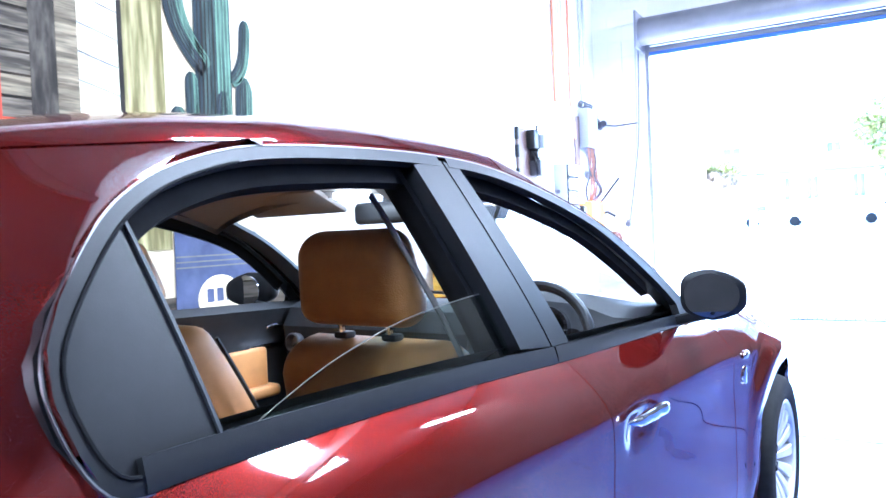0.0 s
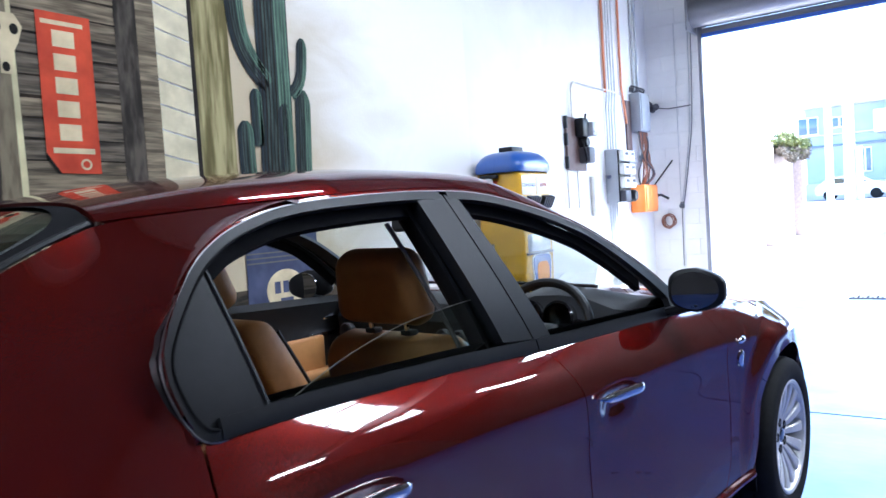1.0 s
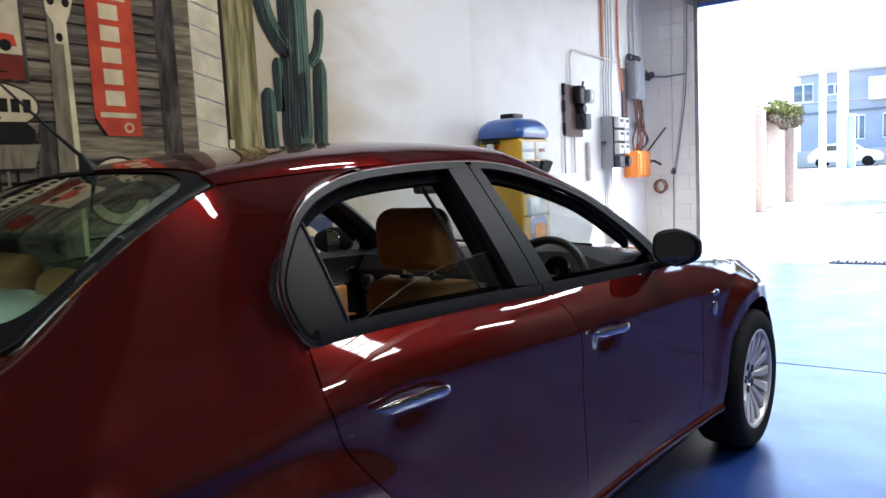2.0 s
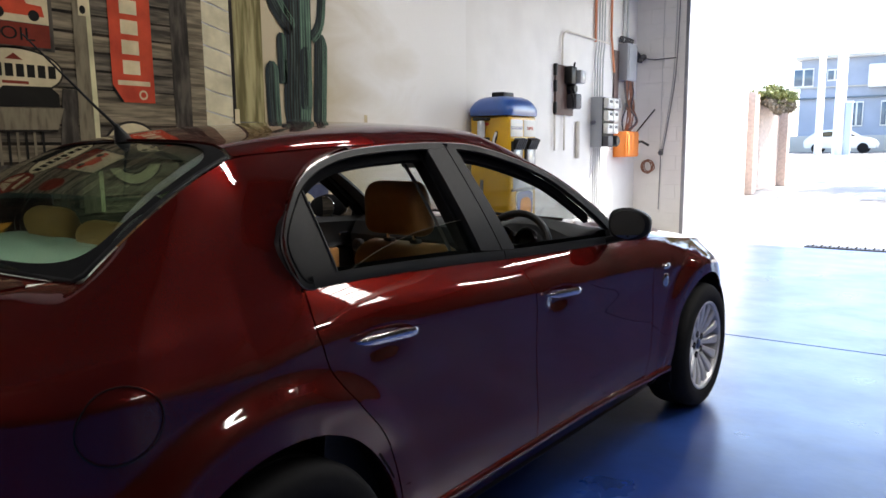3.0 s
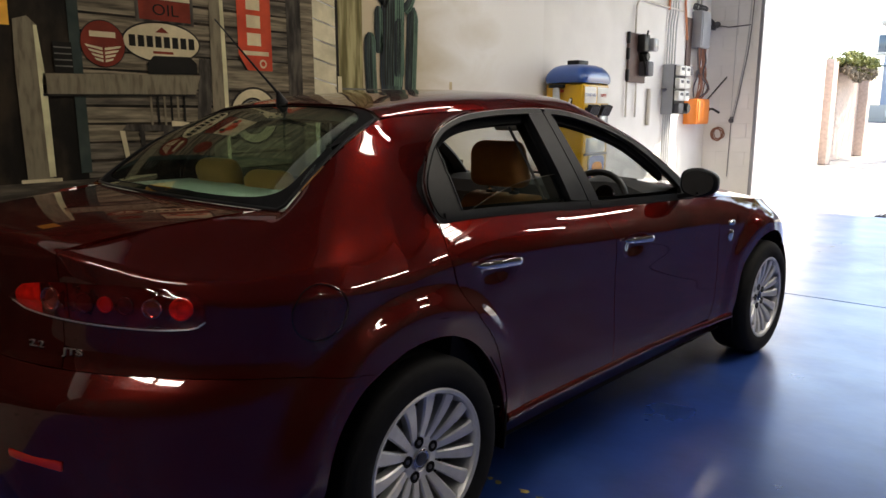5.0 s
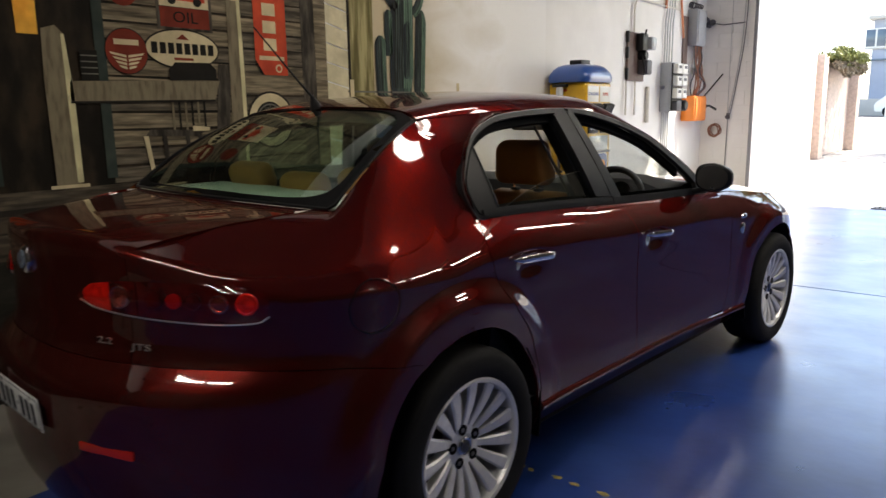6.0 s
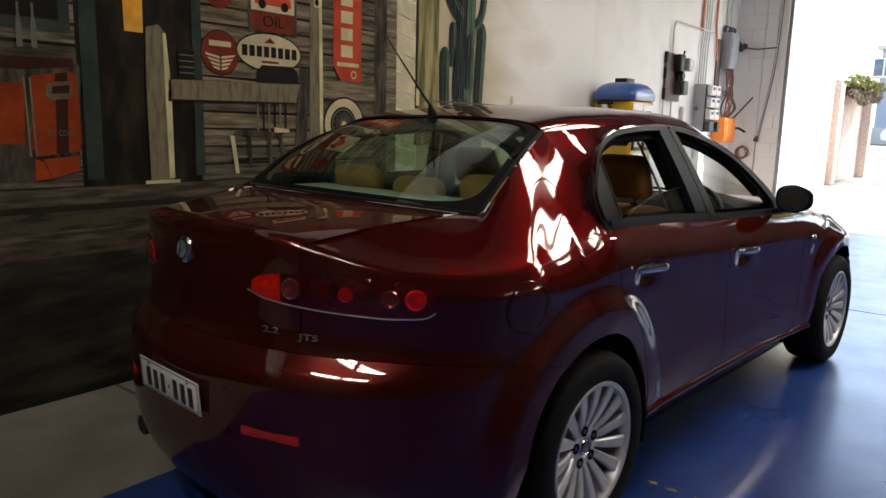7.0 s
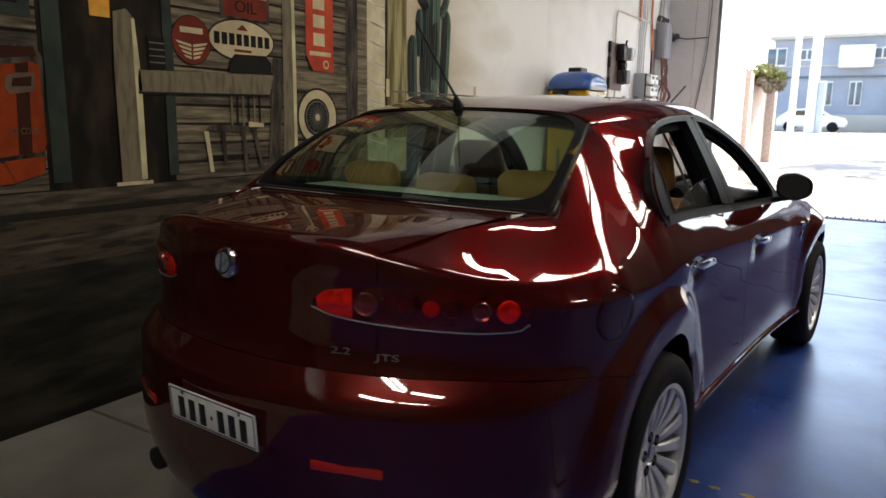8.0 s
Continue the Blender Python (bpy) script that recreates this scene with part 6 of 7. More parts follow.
# oil drum seen through the cabin
daub("drum", [(2.13, 0.62), (2.68, 0.62), (2.70, 1.28), (2.14, 1.31)], P_BLUE, 5)
for k in range(3):
    daub("drum_rib", rect(2.14, 2.69, 1.10 + 0.028 * k, 1.108 + 0.028 * k), P_STEEL, 6)
daub("drum_disc", oval(2.42, 0.93, 0.15, 0.125), P_CREAM, 6)
for k in range(3):
    daub("sign_bar", rect(2.33 + 0.065 * k, 2.375 + 0.065 * k, 0.915, 0.985), P_BLUE, 7)
daub("sign_bar", rect(2.37, 2.47, 0.84, 0.885), P_BLUE, 7)
# a pipe rail drawn at the cactus's foot
daub("pipe_rail", rect(1.86, 3.2, 1.512, 1.524), P_STEEL, 8)
for y in (1.90, 3.12):
    daub("rail_post", rect(y - 0.018, y + 0.018, 1.48, 1.60), P_CREAM, 9)

# ---- petrol pump against the wall ----
GREYGLASS = material("pale_grey_glass", (0.50, 0.53, 0.55), 0.12, vary=0.15, scale=12, coat=0.5)
ORANGEPAINT = material("orange_badge_paint", (0.75, 0.28, 0.02), 0.4, vary=0.15, scale=14)
YELLOW = material("yellow_enamel", (0.60, 0.34, 0.004), 0.32, vary=0.10, scale=5, coat=0.3, second=(0.50, 0.27, 0.01), blotch=0.5, blotch_scale=4)
CAPBLUE = material("blue_enamel", (0.03, 0.09, 0.33), 0.28, vary=0.08, scale=5, coat=0.5)
pump = thing("petrol_pump", "yellow vintage petrol pump with a domed blue top", "petrol pump", pose(-1.375, 4.80, 0))
part("plinth", boxed((0.46, 0.58, 0.10), (0.01, 0, 0.05), 0.015), BLACK, pump)
part("body", boxed((0.41, 0.53, 1.53), (0.01, 0, 0.865), 0.03, segments=3), YELLOW, pump)
bm = bmesh.new()
rings = []
for z, k, p in ((0, 0.97, 7), (0.012, 1.0, 7), (0.055, 1.0, 7), (0.085, 0.975, 6), (0.125, 0.89, 5), (0.155, 0.76, 4.5), (0.172, 0.58, 4), (0.180, 0.34, 3.5)):
    rings.append([bm.verts.new((0.01 + a, b, 1.628 + z)) for a, b in ring_outline(0.225 * k, 0.30 * k, 48, p)])
for a, b in zip(rings, rings[1:]):
    for k in range(48):
        bm.faces.new((a[k], a[(k + 1) % 48], b[(k + 1) % 48], b[k]))
bm.faces.new(rings[0]); bm.faces.new(rings[-1])
part("dome", bm, CAPBLUE, pump, "domed blue top", 50)
part("top_knob", boxed((0.13, 0.19, 0.045), (0, 0, 1.825), 0.008), BLACK, pump)
X = 0.216
for y, t in ((-0.125, "STANDARD"), (0.125, "SUPER")):
    p = part("label_plate", boxed((0.008, 0.225, 0.15), (X, y, 1.515), 0.004), PLATE, pump, "small white label plate")
    letters("label_word", t, 0.042, 0.002, CAPBLUE if y < 0 else P_RED, p, Matrix(((0, 0, 1, X + 0.0055), (1, 0, 0, y), (0, 1, 0, 1.515), (0, 0, 0, 1))))
    w = part("counter", boxed((0.03, 0.20, 0.26), (X, y, 1.27), 0.01), BLACK, pump, "black counter housing")
    part("counter_window", boxed((0.006, 0.15, 0.15), (X + 0.0165, y, 1.25), 0.004), GREYGLASS, w, "pale counter window")
    for k in range(5):
        part("visor_rib", boxed((0.05, 0.026, 0.10), (X + 0.03, y - 0.075 + 0.0375 * k, 1.375), 0.006, (0, 25, 0)), BLACK, w)
part("lower_window", boxed((0.012, 0.40, 0.15), (X - 0.004, 0.01, 1.04), 0.008), GREYGLASS, pump, "pale sight window")
part("window_sill", boxed((0.03, 0.46, 0.02), (X, 0.01, 0.955), 0.005), STEEL, pump)
m = Matrix(((0, 0, 1, X - 0.001), (1, 0, 0, 0.03), (0, 1, 0, 0.80), (0, 0, 0, 1)))
part("badge_panel", slab(bmesh.new(), [(a * (1.0 + 0.15 * b / 0.15), b) for a, b in ring_outline(0.16, 0.155, 36, 4.0)], 0.006, m), PLATE, pump, "white-edged badge panel")
m = m @ Matrix.Translation((0, 0, 0.0062))
part("badge_shape", slab(bmesh.new(), [(a * (1.0 + 0.15 * b / 0.15), b) for a, b in ring_outline(0.146, 0.14, 36, 4.0)], 0.003, m), CAPBLUE, pump, "plain blue badge shape")
m = m @ Matrix.Translation((0.008, -0.015, 0.0032))
part("badge_shape", slab(bmesh.new(), ring_outline(0.105, 0.095, 36, 3.0), 0.003, m), ORANGEPAINT, pump, "plain orange badge shape")
part("side_bracket", boxed((0.16, 0.05, 0.03), (-0.05, -0.30, 1.60), 0.008), BLACK, pump)
part("side_bracket", boxed((0.16, 0.05, 0.03), (-0.05, -0.30, 1.42), 0.008), BLACK, pump)
part("side_globe", lathe(bmesh.new(), [(0.03, 0), (0.036, 0.02), (0.036, 0.13), (0.03, 0.15)], pose(-0.05, -0.305, 1.435), 16), GREYGLASS, pump, "glass sight tube")
part("nozzle_slot", slab(bmesh.new(), ring_outline(0.022, 0.075, 24, 2.4), 0.004, Matrix(((0.95, 0.3, 0, 0.07), (0, 0, -1, -0.2655), (-0.3, 0.95, 0, 1.42), (0, 0, 0, 1)))), BLACK, pump)
part("nozzle_lever", tube(bmesh.new(), [(0.055, -0.272, 1.36), (0.07, -0.285, 1.42), (0.09, -0.278, 1.48)], 0.011, 8), PLATE, pump, "pale lever in its slot")
part("keyhole", slab(bmesh.new(), ring_outline(0.03, 0.014, 16, 2.4), 0.003, Matrix(((1, 0, 0, -0.02), (0, 0, -1, -0.2655), (0, 1, 0, 1.555), (0, 0, 0, 1)))), P_RED, pump)
part("side_pipe", tube(bmesh.new(), [(-0.06, -0.285, 0.2), (-0.06, -0.285, 1.05)], 0.016, 8), STEEL, pump)
part("hose", tube(bmesh.new(), curve_through([(0.10, 0.275, 1.25), (0.14, 0.30, 0.9), (0.18, 0.34, 0.45), (0.15, 0.34, 0.2), (0.05, 0.34, 0.5), (0.02, 0.28, 1.0)], 30), 0.016, 8), RUBBER, pump, "black rubber hose")

# ---- switchgear, meters and conduits ----
GREYBOX = material("grey_enamel_box", (0.34, 0.36, 0.39), 0.4, vary=0.05, scale=8)
BROWNBOARD = material("brown_fuse_board", (0.12, 0.075, 0.065), 0.6, vary=0.15, scale=15)
ORANGEBOX = material("orange_isolator", (0.72, 0.20, 0.02), 0.4, vary=0.06, scale=10)
CONDUIT = material("painted_conduit", (0.52, 0.53, 0.54), 0.45, 0.2, vary=0.06, scale=10)
ORANGECON = material("orange_conduit", (0.62, 0.22, 0.10), 0.5, vary=0.08, scale=10)
GREYDARK = material("dark_grey_plastic", (0.06, 0.06, 0.075), 0.5, vary=0.1, scale=20)
PALECON = material("wall_painted_conduit", (0.66, 0.63, 0.57), 0.6, vary=0.08, scale=10)
COPPER = material("rusty_cable", (0.26, 0.11, 0.065), 0.6, vary=0.2, scale=20)

board = thing("fuse_board", "brown fuse board with black switches on the white wall", "fuse board", pose(WALL_X, 6.60, 1.98))
part("back_board", boxed((0.03, 0.46, 0.56), (0.016, 0, 0), 0.006), BROWNBOARD, board)
for z in (0.22, 0.04, -0.2):
    part("edge_clip", boxed((0.04, 0.03, 0.13), (0.022, -0.235, z), 0.006), BLACK, board)
part("switch_box", boxed((0.10, 0.15, 0.20), (0.08, 0.04, 0.17), 0.02), BLACK, board, "black switch box")
bm = bmesh.new()
lathe(bm, [(0.0, 0.09), (0.045, 0.09), (0.06, 0.07), (0.062, 0.0)], pose(0.03, 0.10, 0.02, 0, 90, 0), 20)
part("round_switch", bm, BLACK, board, "round black switch")
part("switch_box", boxed((0.13, 0.15, 0.17), (0.09, 0.12, -0.12), 0.02), GREYDARK, board, "dark grey switch box")
part("meter", boxed((0.14, 0.14, 0.15), (0.10, 0.20, 0.16), 0.02), GREYBOX, board, "grey meter case")
part("meter_glass", boxed((0.006, 0.09, 0.09), (0.172, 0.20, 0.165), 0.003), GREYGLASS, board)
for k in range(3):
    part("porcelain_fuse", boxed((0.06, 0.045, 0.05), (0.06, 0.19, 0.04 - 0.065 * k), 0.012), GREYBOX, board)
part("lever", tube(bmesh.new(), [(0.12, 0.02, 0.22), (0.14, 0.02, 0.31)], 0.012, 8), BLACK, board)
part("loop_cable", tube(bmesh.new(), curve_through([(0.06, 0.05, 0.05), (0.11, 0.02, -0.05), (0.12, 0.04, -0.17), (0.08, 0.10, -0.20), (0.06, 0.12, -0.1)], 20), 0.013, 6), BLACK, board)

meters = thing("meter_cabinet", "grey metal cabinet with rows of pale meters", "meter cabinet", pose(WALL_X, 7.60, 1.64))
part("cabinet_body", boxed((0.15, 0.38, 0.62), (0.075, 0, 0), 0.010), GREYBOX, meters)
part("front_panel", boxed((0.012, 0.36, 0.60), (0.155, 0, 0), 0.003), BLACK, meters)
for k in range(3):
    for q in range(2):
        m = part("meter", boxed((0.07, 0.165, 0.125), (0.195, -0.09 + 0.185 * q, 0.23 - 0.155 * k), 0.015), PLATE, meters, "pale meter case")
        part("meter_window", boxed((0.006, 0.09, 0.035), (0.231, -0.09 + 0.185 * q, 0.25 - 0.155 * k), 0.002), GREYDARK, m)
bm = bmesh.new()
lathe(bm, [(0.0, 0.11), (0.055, 0.11), (0.07, 0.09), (0.072, 0.0)], pose(0.15, 0.09, -0.235, 0, 90, 0), 22)
part("round_unit", bm, BLACK, meters, "round black unit")
part("black_unit", boxed((0.08, 0.17, 0.13), (0.19, -0.08, -0.235), 0.015), GREYDARK, meters)
part("lock", tube(bmesh.new(), [(0.05, -0.19, 0.0), (0.05, -0.26, 0.0), (0.08, -0.29, -0.01)], 0.022, 8), STEEL, meters)

gbox = thing("junction_box", "grey steel junction box near the ceiling corner", "junction box", pose(WALL_X, 8.46, 2.45))
part("box_body", boxed((0.14, 0.34, 0.48), (0.07, 0, 0), 0.012), GREYBOX, gbox)
part("cover", boxed((0.012, 0.29, 0.43), (0.146, 0, 0), 0.004), GREYBOX, gbox)
for k in range(6):
    part("cable_loop", tube(bmesh.new(), curve_through([(0.06, -0.14 + 0.055 * k, 0.24), (0.09, -0.12 + 0.055 * k, 0.30), (0.03, -0.16 + 0.055 * k, 0.33), (0.02, -0.18 + 0.055 * k, 0.26)], 10), 0.010, 6), GREYDARK, gbox)
tagged(part("backing_board", boxed((0.02, 0.16, 0.62), (WALL_X + 0.011, 8.20, 2.28), 0.004), BROWNBOARD), "narrow red-brown board beside the junction box", "board")
obox = thing("isolator_box", "orange isolator box with a side lever", "isolator", pose(WALL_X, 8.40, 1.365))
part("box_body", boxed((0.19, 0.46, 0.34), (0.095, 0, 0), 0.015), ORANGEBOX, obox)
part("cover", boxed((0.012, 0.40, 0.28), (0.196, 0, 0), 0.004), ORANGEBOX, obox)
part("lever", tube(bmesh.new(), [(0.16, 0.22, 0.03), (0.22, 0.28, 0.035), (0.30, 0.33, -0.02)], 0.016, 8), BLACK, obox)
part("lever_boss", lathe(bmesh.new(), [(0.04, 0), (0.04, 0.02), (0.02, 0.03), (0.0, 0.032)], pose(0.16, 0.228, 0.03, -90, 0, 0), 14), BLACK, obox)

cable = thing("cable_bundle", "brown cables hanging between the boxes", "cables")
rng = random.Random(12)
for k in range(11):
    y = 8.33 + 0.03 * k
    wob = [rng.uniform(-1, 1) for _ in range(6)]
    pts = [(WALL_X + 0.09, y, 2.22), (WALL_X + 0.10 + 0.02 * wob[0], y + 0.03 * wob[1], 2.05), (WALL_X + 0.12 + 0.05 * wob[2], y + 0.09 * wob[3], 1.86), (WALL_X + 0.14 + 0.06 * wob[4], y - 0.02 + 0.12 * wob[5], 1.68), (WALL_X + 0.10, 8.28 + 0.025 * k, 1.53)]
    part("cable", tube(bmesh.new(), curve_through(pts, 20), 0.010 + 0.002 * (k % 2), 6), COPPER if k % 4 else GREYDARK, cable)
part("terminal", boxed((0.09, 0.10, 0.12), (WALL_X + 0.06, 8.12, 1.90), 0.01), GREYDARK, cable)
part("terminal", boxed((0.07, 0.08, 0.09), (WALL_X + 0.05, 8.55, 1.88), 0.01), GREYBOX, cable)


def conduit(name, pts, r, mat, label):
    bm = tube(bmesh.new(), pts, r, 8)
    return tagged(part(name, bm, mat), label, "conduit")


W = WALL_X + 0.025
conduit("orange_conduit", [(W, 7.47, CEIL_Z), (W, 7.47, 2.62)], 0.016, ORANGECON, "orange conduit down the white wall")
conduit("orange_conduit", [(W, 7.98, CEIL_Z), (W, 7.98, 2.75), (W, 8.05, 2.5), (W, 8.1, 2.3)], 0.016, ORANGECON, "orange conduit down the white wall")
for y, z in ((7.47, 1.95), (7.55, 1.95), (7.63, 1.95), (7.72, 1.95)):
    conduit("grey_conduit", [(W, y + 0.04, CEIL_Z), (W, y + 0.04, 2.6), (W, y, 2.45), (W, y, z)], 0.011, CONDUIT, "grey conduit down to the meter cabinet")
conduit("grey_conduit", [(W, 8.42, CEIL_Z), (W, 8.42, 2.70)], 0.018, CONDUIT, "grey conduit down to the junction box")
conduit("grey_conduit", [(W, 8.55, CEIL_Z), (W, 8.55, 2.70)], 0.016, CONDUIT, "grey conduit down to the junction box")
conduit("bent_conduit", curve_through([(W, 6.53, 2.26), (W, 6.53, 2.45), (W, 6.54, 2.58), (W, 6.62, 2.64), (W, 6.8, 2.645), (W, 7.3, 2.645), (W, 7.95, 2.645)], 30), 0.012, PALECON, "bent grey conduit over the fuse board")
for y, z0 in ((6.35, 1.3), (6.60, 1.3)):
    conduit("grey_conduit", [(W, y, 1.70), (W, y, z0)], 0.012, PALECON, "short painted conduit under the fuse board")
conduit("painted_duct", [(W, 6.98, 1.64), (W, 6.98, 1.2)], 0.026, PALECON, "short painted duct beside the meters")
for k in range(4):
    conduit("grey_conduit", [(W, 7.46 + 0.07 * k, 1.34), (W, 7.46 + 0.07 * k, 0.0)], 0.013, CONDUIT, "grey conduit from the meters to the floor")
# on the return wall by the door
R = DOOR_Y - 0.025
conduit("thin_cable", [(-1.50, R, 2.55), (-1.35, R, 2.52), (-1.06, R, 2.53)], 0.007, GREYDARK, "thin cable across the return wall")
conduit("hanging_cable", curve_through([(-1.06, R, 3.5), (-1.08, R, 2.4), (-1.15, R, 1.75), (-1.22, R, 1.30)], 16), 0.006, CONDUIT, "thin cable hanging beside the door")
conduit("hanging_cable", curve_through([(-1.02, R, 3.5), (-1.05, R, 2.4), (-1.12, R, 1.8), (-1.20, R, 1.28)], 16), 0.006, STEEL, "thin cable hanging beside the door")
conduit("hanging_cable", [(-1.23, R, 1.25), (-1.24, R, 0.45)], 0.006, STEEL, "thin cable hanging beside the door")
conduit("hanging_cable", [(-1.235, R, 3.6), (-1.24, R, 1.3)], 0.004, CONDUIT, "thin cable hanging beside the door")
pulley = thing("pulley", "small steel pulley on the return wall", "pulley", pose(-1.22, R - 0.02, 1.25))
part("block", boxed((0.05, 0.05, 0.09), (0, 0, 0), 0.015), STEEL, pulley)
part("wheel", lathe(bmesh.new(), [(0.0, -0.012), (0.03, -0.012), (0.024, 0), (0.03, 0.012), (0.0, 0.012)], pose(0, -0.03, -0.01, 90, 0, 0), 18), GREYDARK, pulley)
lampy = thing("sensor_lamp", "small dark sensor lamp on the return wall", "lamp", pose(-1.53, R - 0.05, 2.56))
for x, z in ((-0.03, 0.03), (0.035, -0.02), (0.0, -0.05)):
    part("lamp_head", lathe(bmesh.new(), [(0.0, 0), (0.03, 0.0), (0.042, 0.06), (0.038, 0.062), (0.0, 0.05)], pose(x, -0.01, z, 75, 0, 20 * x / 0.03), 16), GREYDARK, lampy)
part("lamp_foot", boxed((0.07, 0.05, 0.07), (0, 0.02, 0), 0.01), BROWNBOARD, lampy)
conduit("black_rod", [(-1.58, R - 0.05, 1.52), (-1.30, R - 0.09, 1.84)], 0.011, GLOSSBLACK, "black rod leaning from the isolator")
rng = random.Random(5)
coil = [(-1.40 + (0.075 + 0.012 * math.sin(1.3 * a)) * math.cos(a) + 0.012 * math.sin(0.37 * a), R - 0.012 - 0.002 * a, 1.05 + (0.082 + 0.014 * math.cos(0.8 * a)) * math.sin(a)) for a in np.linspace(0, 10 * math.pi, 110)]
conduit("wire_coil", coil, 0.007, COPPER, "coil of brown wire hung on the wall")

# ---- outside things ----
LEAF = material("hedge_leaf", (0.19, 0.20, 0.055), 0.6, vary=0.35, scale=9, random_tint=0.0)
BARK = material("bark", (0.10, 0.075, 0.055), 0.9, vary=0.3, scale=20)
def crown(bm, rng, at, size, count, leaf):
    """Leaves gathered in clumps inside an uneven ball."""
    clumps = []
    for k in range(max(8, count // 70)):
        a, b, r = rng.uniform(0, 2 * math.pi), rng.uniform(-1, 1), rng.uniform(0.45, 1.0)
        c = math.sqrt(1 - b * b)
        clumps.append((Vector((size[0] * c * math.cos(a), size[1] * c * math.sin(a), size[2] * b)) * r, rng.uniform(0.18, 0.34)))
    for k in range(count):
        c, s = clumps[k % len(clumps)]
        d = Vector((rng.gauss(0, 1), rng.gauss(0, 1), rng.gauss(0, 0.8))) * s * 0.55
        p = Vector(at) + c + Vector((d.x * size[0], d.y * size[1], d.z * size[2]))
        q = Euler((rng.uniform(0, 6), rng.uniform(0, 6), rng.uniform(0, 6))).to_matrix()
        z = leaf * rng.uniform(0.6, 1.3)
        bm.faces.new([bm.verts.new(p + q @ Vector(v) * z) for v in ((-0.5, 0, 0), (0, 0.35, 0.1), (0.8, 0, 0), (0, -0.35, 0.1))])
    return bm


DRYTWIG = material("dry_twig_leaf", (0.20, 0.165, 0.12), 0.85, vary=0.35, scale=9)
bush = thing("shrub", "olive green shrub with a dry grey underside overhanging the brick wall", "shrub", pose(-1.98, 21.8, 2.25))
part("trunk", tube(bmesh.new(), [(-0.88, 0, -2.25), (-0.85, 0.1, -0.2), (-0.6, 0.05, 0.35), (-0.1, 0, 0.5)], 0.09, 8, 0.5), BARK, bush)
leaves, twigs = bmesh.new(), bmesh.new()
rng = random.Random(7)
for at, size, count in (((-0.12, 0, 0.52), (0.40, 1.9, 0.22), 3600), ((-0.40, -0.3, 0.40), (0.26, 1.1, 0.16), 1300), ((0.16, 0.2, 0.36), (0.24, 1.6, 0.20), 1700)):
    crown(leaves, rng, at, size, count, 0.075)
crown(twigs, rng, (0.10, 0.0, 0.14), (0.30, 1.7, 0.22), 2600, 0.06)
crown(twigs, rng, (-0.08, 0.1, 0.28), (0.34, 1.6, 0.16), 1200, 0.06)
part("crown", leaves, LEAF, bush, "", 0)
part("dry_underside", twigs, DRYTWIG, bush, "dry grey twigs under the green crown", 0)


def tree(x, y, height, size, seed):
    t = thing("street_tree", "leafy green tree of a mostly unseen row added to shade the lane", "tree", pose(x, y, float(ground_z(y))), group="trees along the lane")
    rng = random.Random(seed)
    part("trunk", tube(bmesh.new(), [(0, 0, -0.1), (0.08, 0, height * 0.3), (-0.05, 0.1, height * 0.62), (0, 0, height)], 0.17, 10, 0.35), BARK, t)
    for k in range(6):
        a = 2 * math.pi * k / 6 + rng.uniform(-0.4, 0.4)
        e = Vector((0.75 * size[0] * math.cos(a), 0.75 * size[1] * math.sin(a), height + rng.uniform(-0.2, 0.5) * size[2]))
        s = Vector((0, 0, height - size[2] * rng.uniform(0.6, 0.95)))
        part("limb", tube(bmesh.new(), [s, s.lerp(e, 0.5) + Vector((0, 0, 0.15)), e], 0.07, 6, 0.3), BARK, t)
    part("crown", crown(bmesh.new(), rng, (0, 0, height), size, 2600, 0.16), LEAF, t, "", 0)


# shade trees: only the first is in view, the others are added for shade
tree(2.75, 26.0, 3.75, (1.45, 1.6, 1.25), 3)
tree(4.7, 25.5, 7.5, (2.3, 2.3, 2.0), 4)
tree(6.8, 40.0, 10.3, (3.4, 3.6, 2.6), 5)
tree(6.7, 45.5, 10.5, (3.2, 3.0, 2.6), 6)
tree(4.6, 30.0, 12.4, (2.5, 2.6, 2.3), 9)
tree(5.6, 33.0, 8.6, (2.4, 2.2, 2.0), 8)

FLATWALL = material("pale_flats_wall", (0.55, 0.52, 0.48), 0.8, vary=0.06, scale=0.6)
FLATDARK = material("grey_blue_cladding", (0.36, 0.40, 0.50), 0.7, vary=0.08, scale=0.8)
FLATGLASS_SHADE = material("flats_glass_and_shade", (0.10, 0.14, 0.19), 0.1, coat=0.5)
WHITEPAINT = material("white_render", (0.78, 0.77, 0.74), 0.7, vary=0.05, scale=0.8)
flats = thing("apartment_building", "two-storey blue-grey flats with white balconies across the street", "building", pose(0, 56, 0.7), kind="structure")
part("wall", boxed((26, 8, 6.4), (6.4, 4, 3.2)), FLATDARK, flats, smooth=0)
part("roof", boxed((26.6, 9, 0.25), (6.4, 3.9, 6.52), 0.05), FLATWALL, flats)
part("floor_band", boxed((26, 0.2, 0.10), (5.5, -0.06, 4.5), 0.02), FLATWALL, flats)
# a dark strip laid on for the shade between the storeys
part("storey_shadow_gap", boxed((26, 0.3, 0.12), (5.5, -0.08, 3.75), 0.02), FLATGLASS_SHADE, flats)
part("garden_wall", boxed((26, 0.3, 1.15), (5.5, -1.2, 0.575), 0.03), FLATWALL, flats)
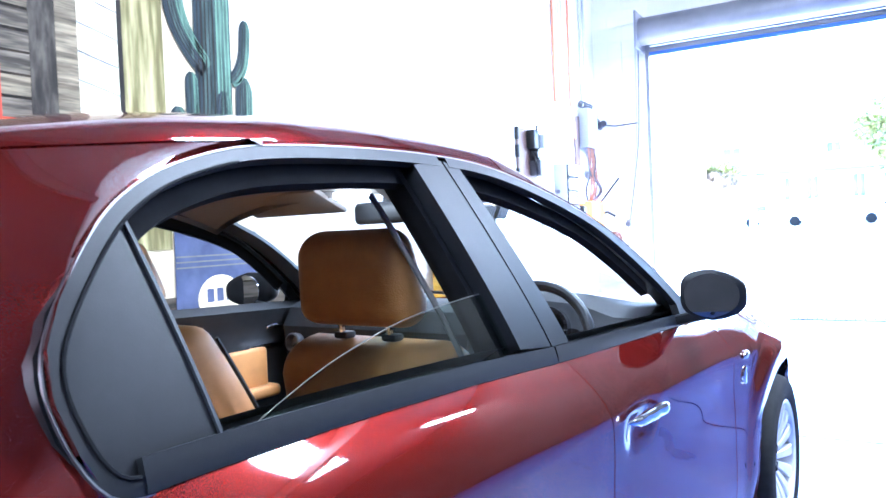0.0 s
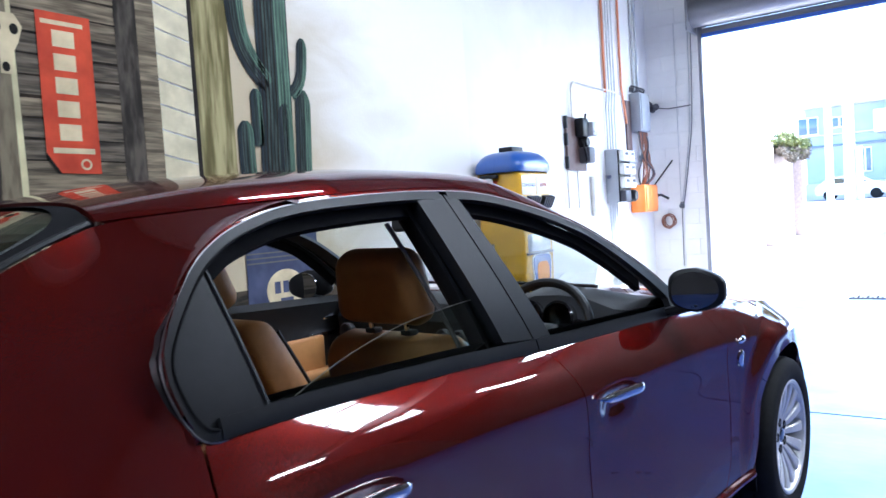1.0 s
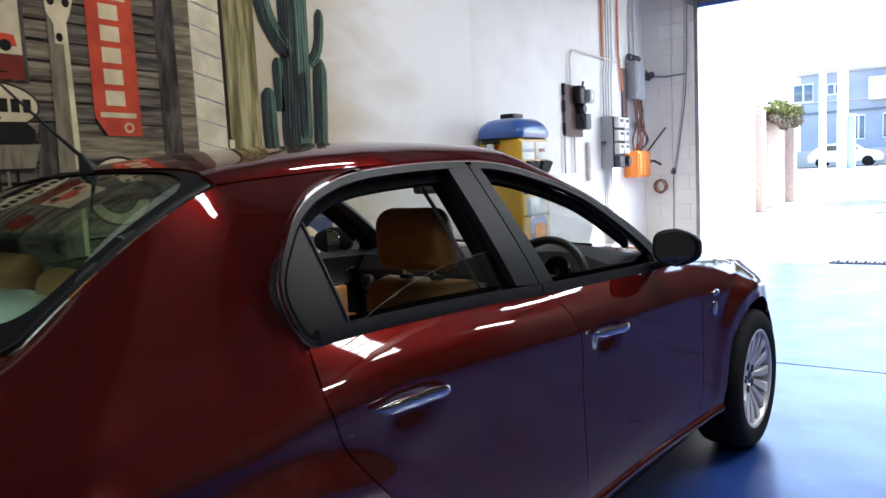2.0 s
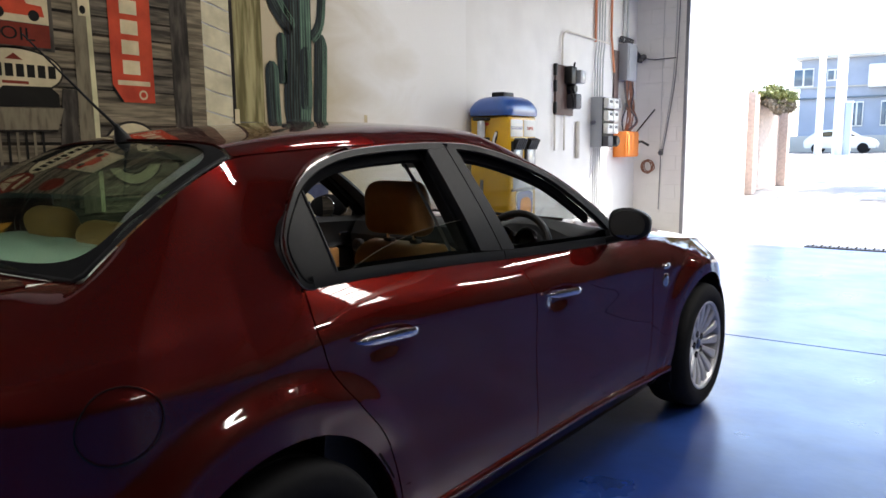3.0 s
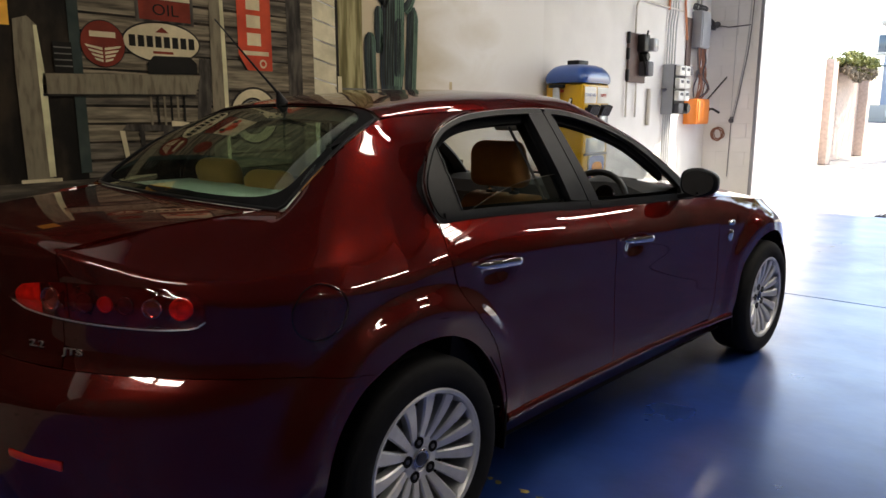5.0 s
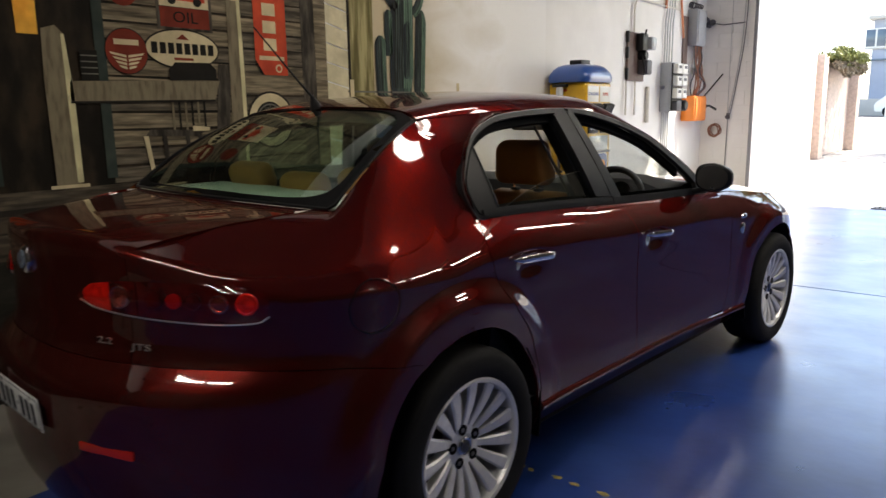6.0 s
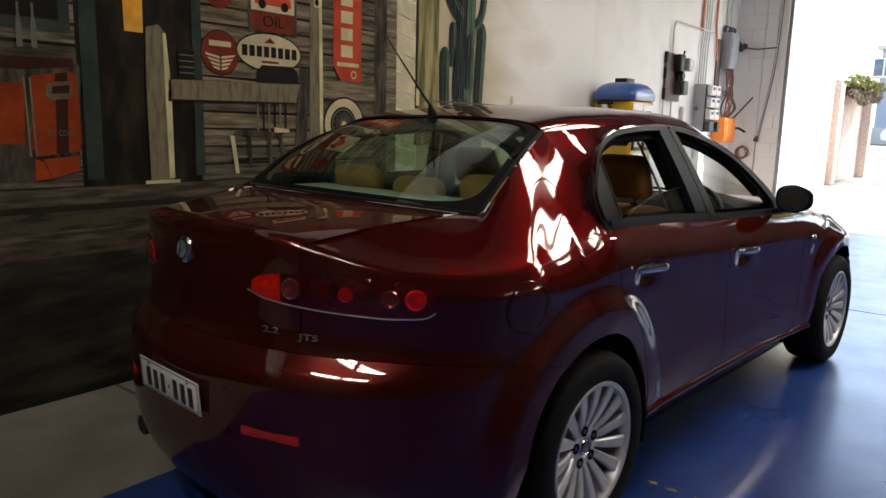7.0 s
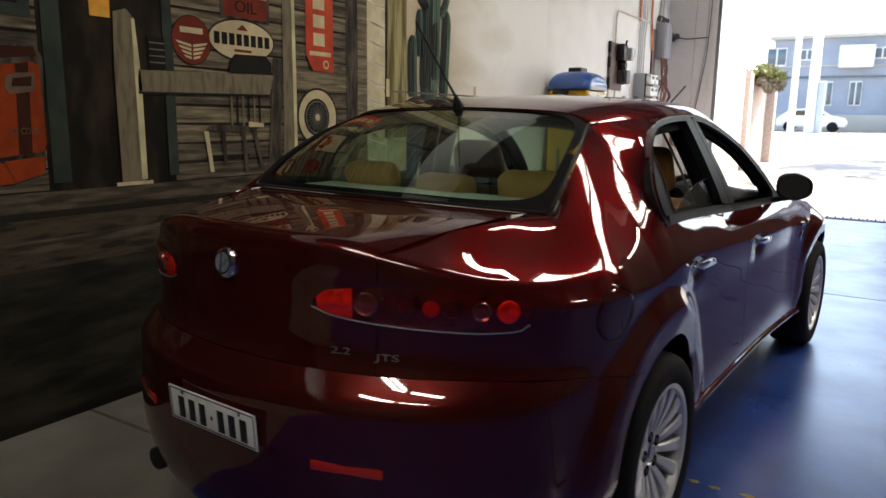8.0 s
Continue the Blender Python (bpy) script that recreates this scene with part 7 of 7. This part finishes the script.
for k in range(5):
    x = -6.2 + 4.6 * k
    part("balcony", boxed((2.1, 1.1, 1.5), (x + 4.9, -0.6, 5.05), 0.05), WHITEPAINT, flats)
    for dx, z, ww, h in ((-0.2, 5.2, 1.3, 1.3), (1.75, 5.3, 0.95, 0.8), (3.2, 2.6, 0.8, 1.7), (5.0, 2.6, 0.8, 1.7)):
        w = part("window", boxed((ww, 0.12, h), (x + dx, -0.06, z), 0.02), WHITEPAINT, flats)
        for q in (-1, 1):
            part("pane", boxed((ww / 2 - 0.12, 0.06, h - 0.2), (x + dx + q * ww / 4, -0.11, z), 0.01), FLATGLASS_SHADE, w)
for x, r, h in ((-3.85, 0.2, 7.6), (-2.85, 0.3, 6.4)):
    pole = tagged(part("street_pole", tube(bmesh.new(), [(0, 0, 0), (0, 0, h / 2), (0, 0, h)], r, 12, 0.85), WHITEPAINT), "tall white pole at the lane's end", "pole", "poles at the lane's end")
    pole.location = (x, 45, float(ground_z(45)) - 0.02)
# a narrow pale blue upright with a white cap
sign = thing("utility_cabinet", "narrow pale blue upright beside the poles", "utility cabinet", pose(-2.40, 45.0, float(ground_z(45)) - 0.03))
part("body", boxed((0.34, 0.34, 2.9), (0, 0, 1.45), 0.03), material("pale_blue_paint", (0.45, 0.52, 0.66), 0.5, vary=0.05, scale=3), sign)
part("cap", boxed((0.40, 0.40, 0.08), (0, 0, 2.94), 0.02), WHITEPAINT, sign)


def parked_car(x, y, turn):
    CARWHITE = material("white_car_paint", (0.75, 0.75, 0.76), 0.3, coat=1.0)
    far = thing("parked_car", "white hatchback parked across the street", "car", pose(x, y, 0.73, 0, 0, turn))
    bm = bmesh.new()
    prof = [(-2.0, 0.3), (-2.05, 0.75), (-1.85, 0.95), (-1.3, 1.38), (-0.2, 1.46), (0.55, 1.38), (1.15, 0.98), (1.85, 0.85), (2.05, 0.6), (2.0, 0.3)]
    rows = [[bm.verts.new((a * (1 if abs(s) < 0.9 else 0.98), s * (0.84 - (0.14 if z > 1.1 else 0)), z)) for a, z in prof] for s in (-1, -0.5, 0.5, 1)]
    for a, b in zip(rows, rows[1:]):
        for j in range(len(prof)):
            bm.faces.new((a[j], a[(j + 1) % len(prof)], b[(j + 1) % len(prof)], b[j]))
    bm.faces.new(rows[0]); bm.faces.new(rows[-1])
    bmesh.ops.bevel(bm, geom=list(bm.edges), offset=0.05, segments=2, affect="EDGES")
    part("body", bm, CARWHITE, far)
    for s in (-1, 1):
        part("side_window", slab(bmesh.new(), [(-1.2, 1.0), (-0.95, 1.3), (0.35, 1.33), (0.85, 1.02)], 0.02, Matrix(((1, 0, 0, 0), (0, 0, s, s * 0.765), (0, 1, 0, 0), (0, 0, 0, 1)))), GLOSSBLACK, far)
        for a in (-1.25, 1.25):
            bm = bmesh.new()
            lathe(bm, [(0.0, -0.1), (0.3, -0.1), (0.31, 0.0), (0.3, 0.09), (0.2, 0.1), (0.0, 0.09)], pose(a, s * 0.78, 0.31, -90 * s, 0, 0), 24)
            part("wheel", bm, RUBBER, far)


parked_car(-3.2, 50.0, 0)
parked_car(3.4, 50.3, 180)
# drain grate across the doorway
grate = thing("drain_grate", "steel drain grate across the yard in front of the door", "drain grate", pose(2.2, 9.45, 0))
part("frame", boxed((3.2, 0.22, 0.02), (0, 0, -0.004), 0.004), STEEL, grate)
for k in range(62):
    part("bar", boxed((0.02, 0.18, 0.012), (-1.55 + 0.05 * k, 0, 0.011), 0.002, segments=1), DARK if k % 2 else STEEL, grate, smooth=0)

# worn yellow line on the floor
line = thing("floor_line", "worn broken yellow line on the blue floor", "floor marking", kind="structure")
rng = random.Random(21)
WORN = material("worn_yellow_paint", (0.30, 0.23, 0.06), 0.6, vary=0.4, scale=30)
x = 0.72
while x < 1.5:
    n = rng.uniform(0.015, 0.07)
    c = (x + n / 2, 0.455 + rng.uniform(-0.012, 0.012))
    pts = [(c[0] + n / 2 * math.cos(a) * rng.uniform(0.6, 1.1), c[1] + 0.014 * math.sin(a) * rng.uniform(0.4, 1.2)) for a in np.linspace(0, 2 * math.pi, 11)[:-1]]
    part("paint_flake", slab(bmesh.new(), pts, 0.0012, pose(0, 0, 0.0003)), WORN, line, smooth=0)
    x += n + rng.uniform(0.01, 0.09)
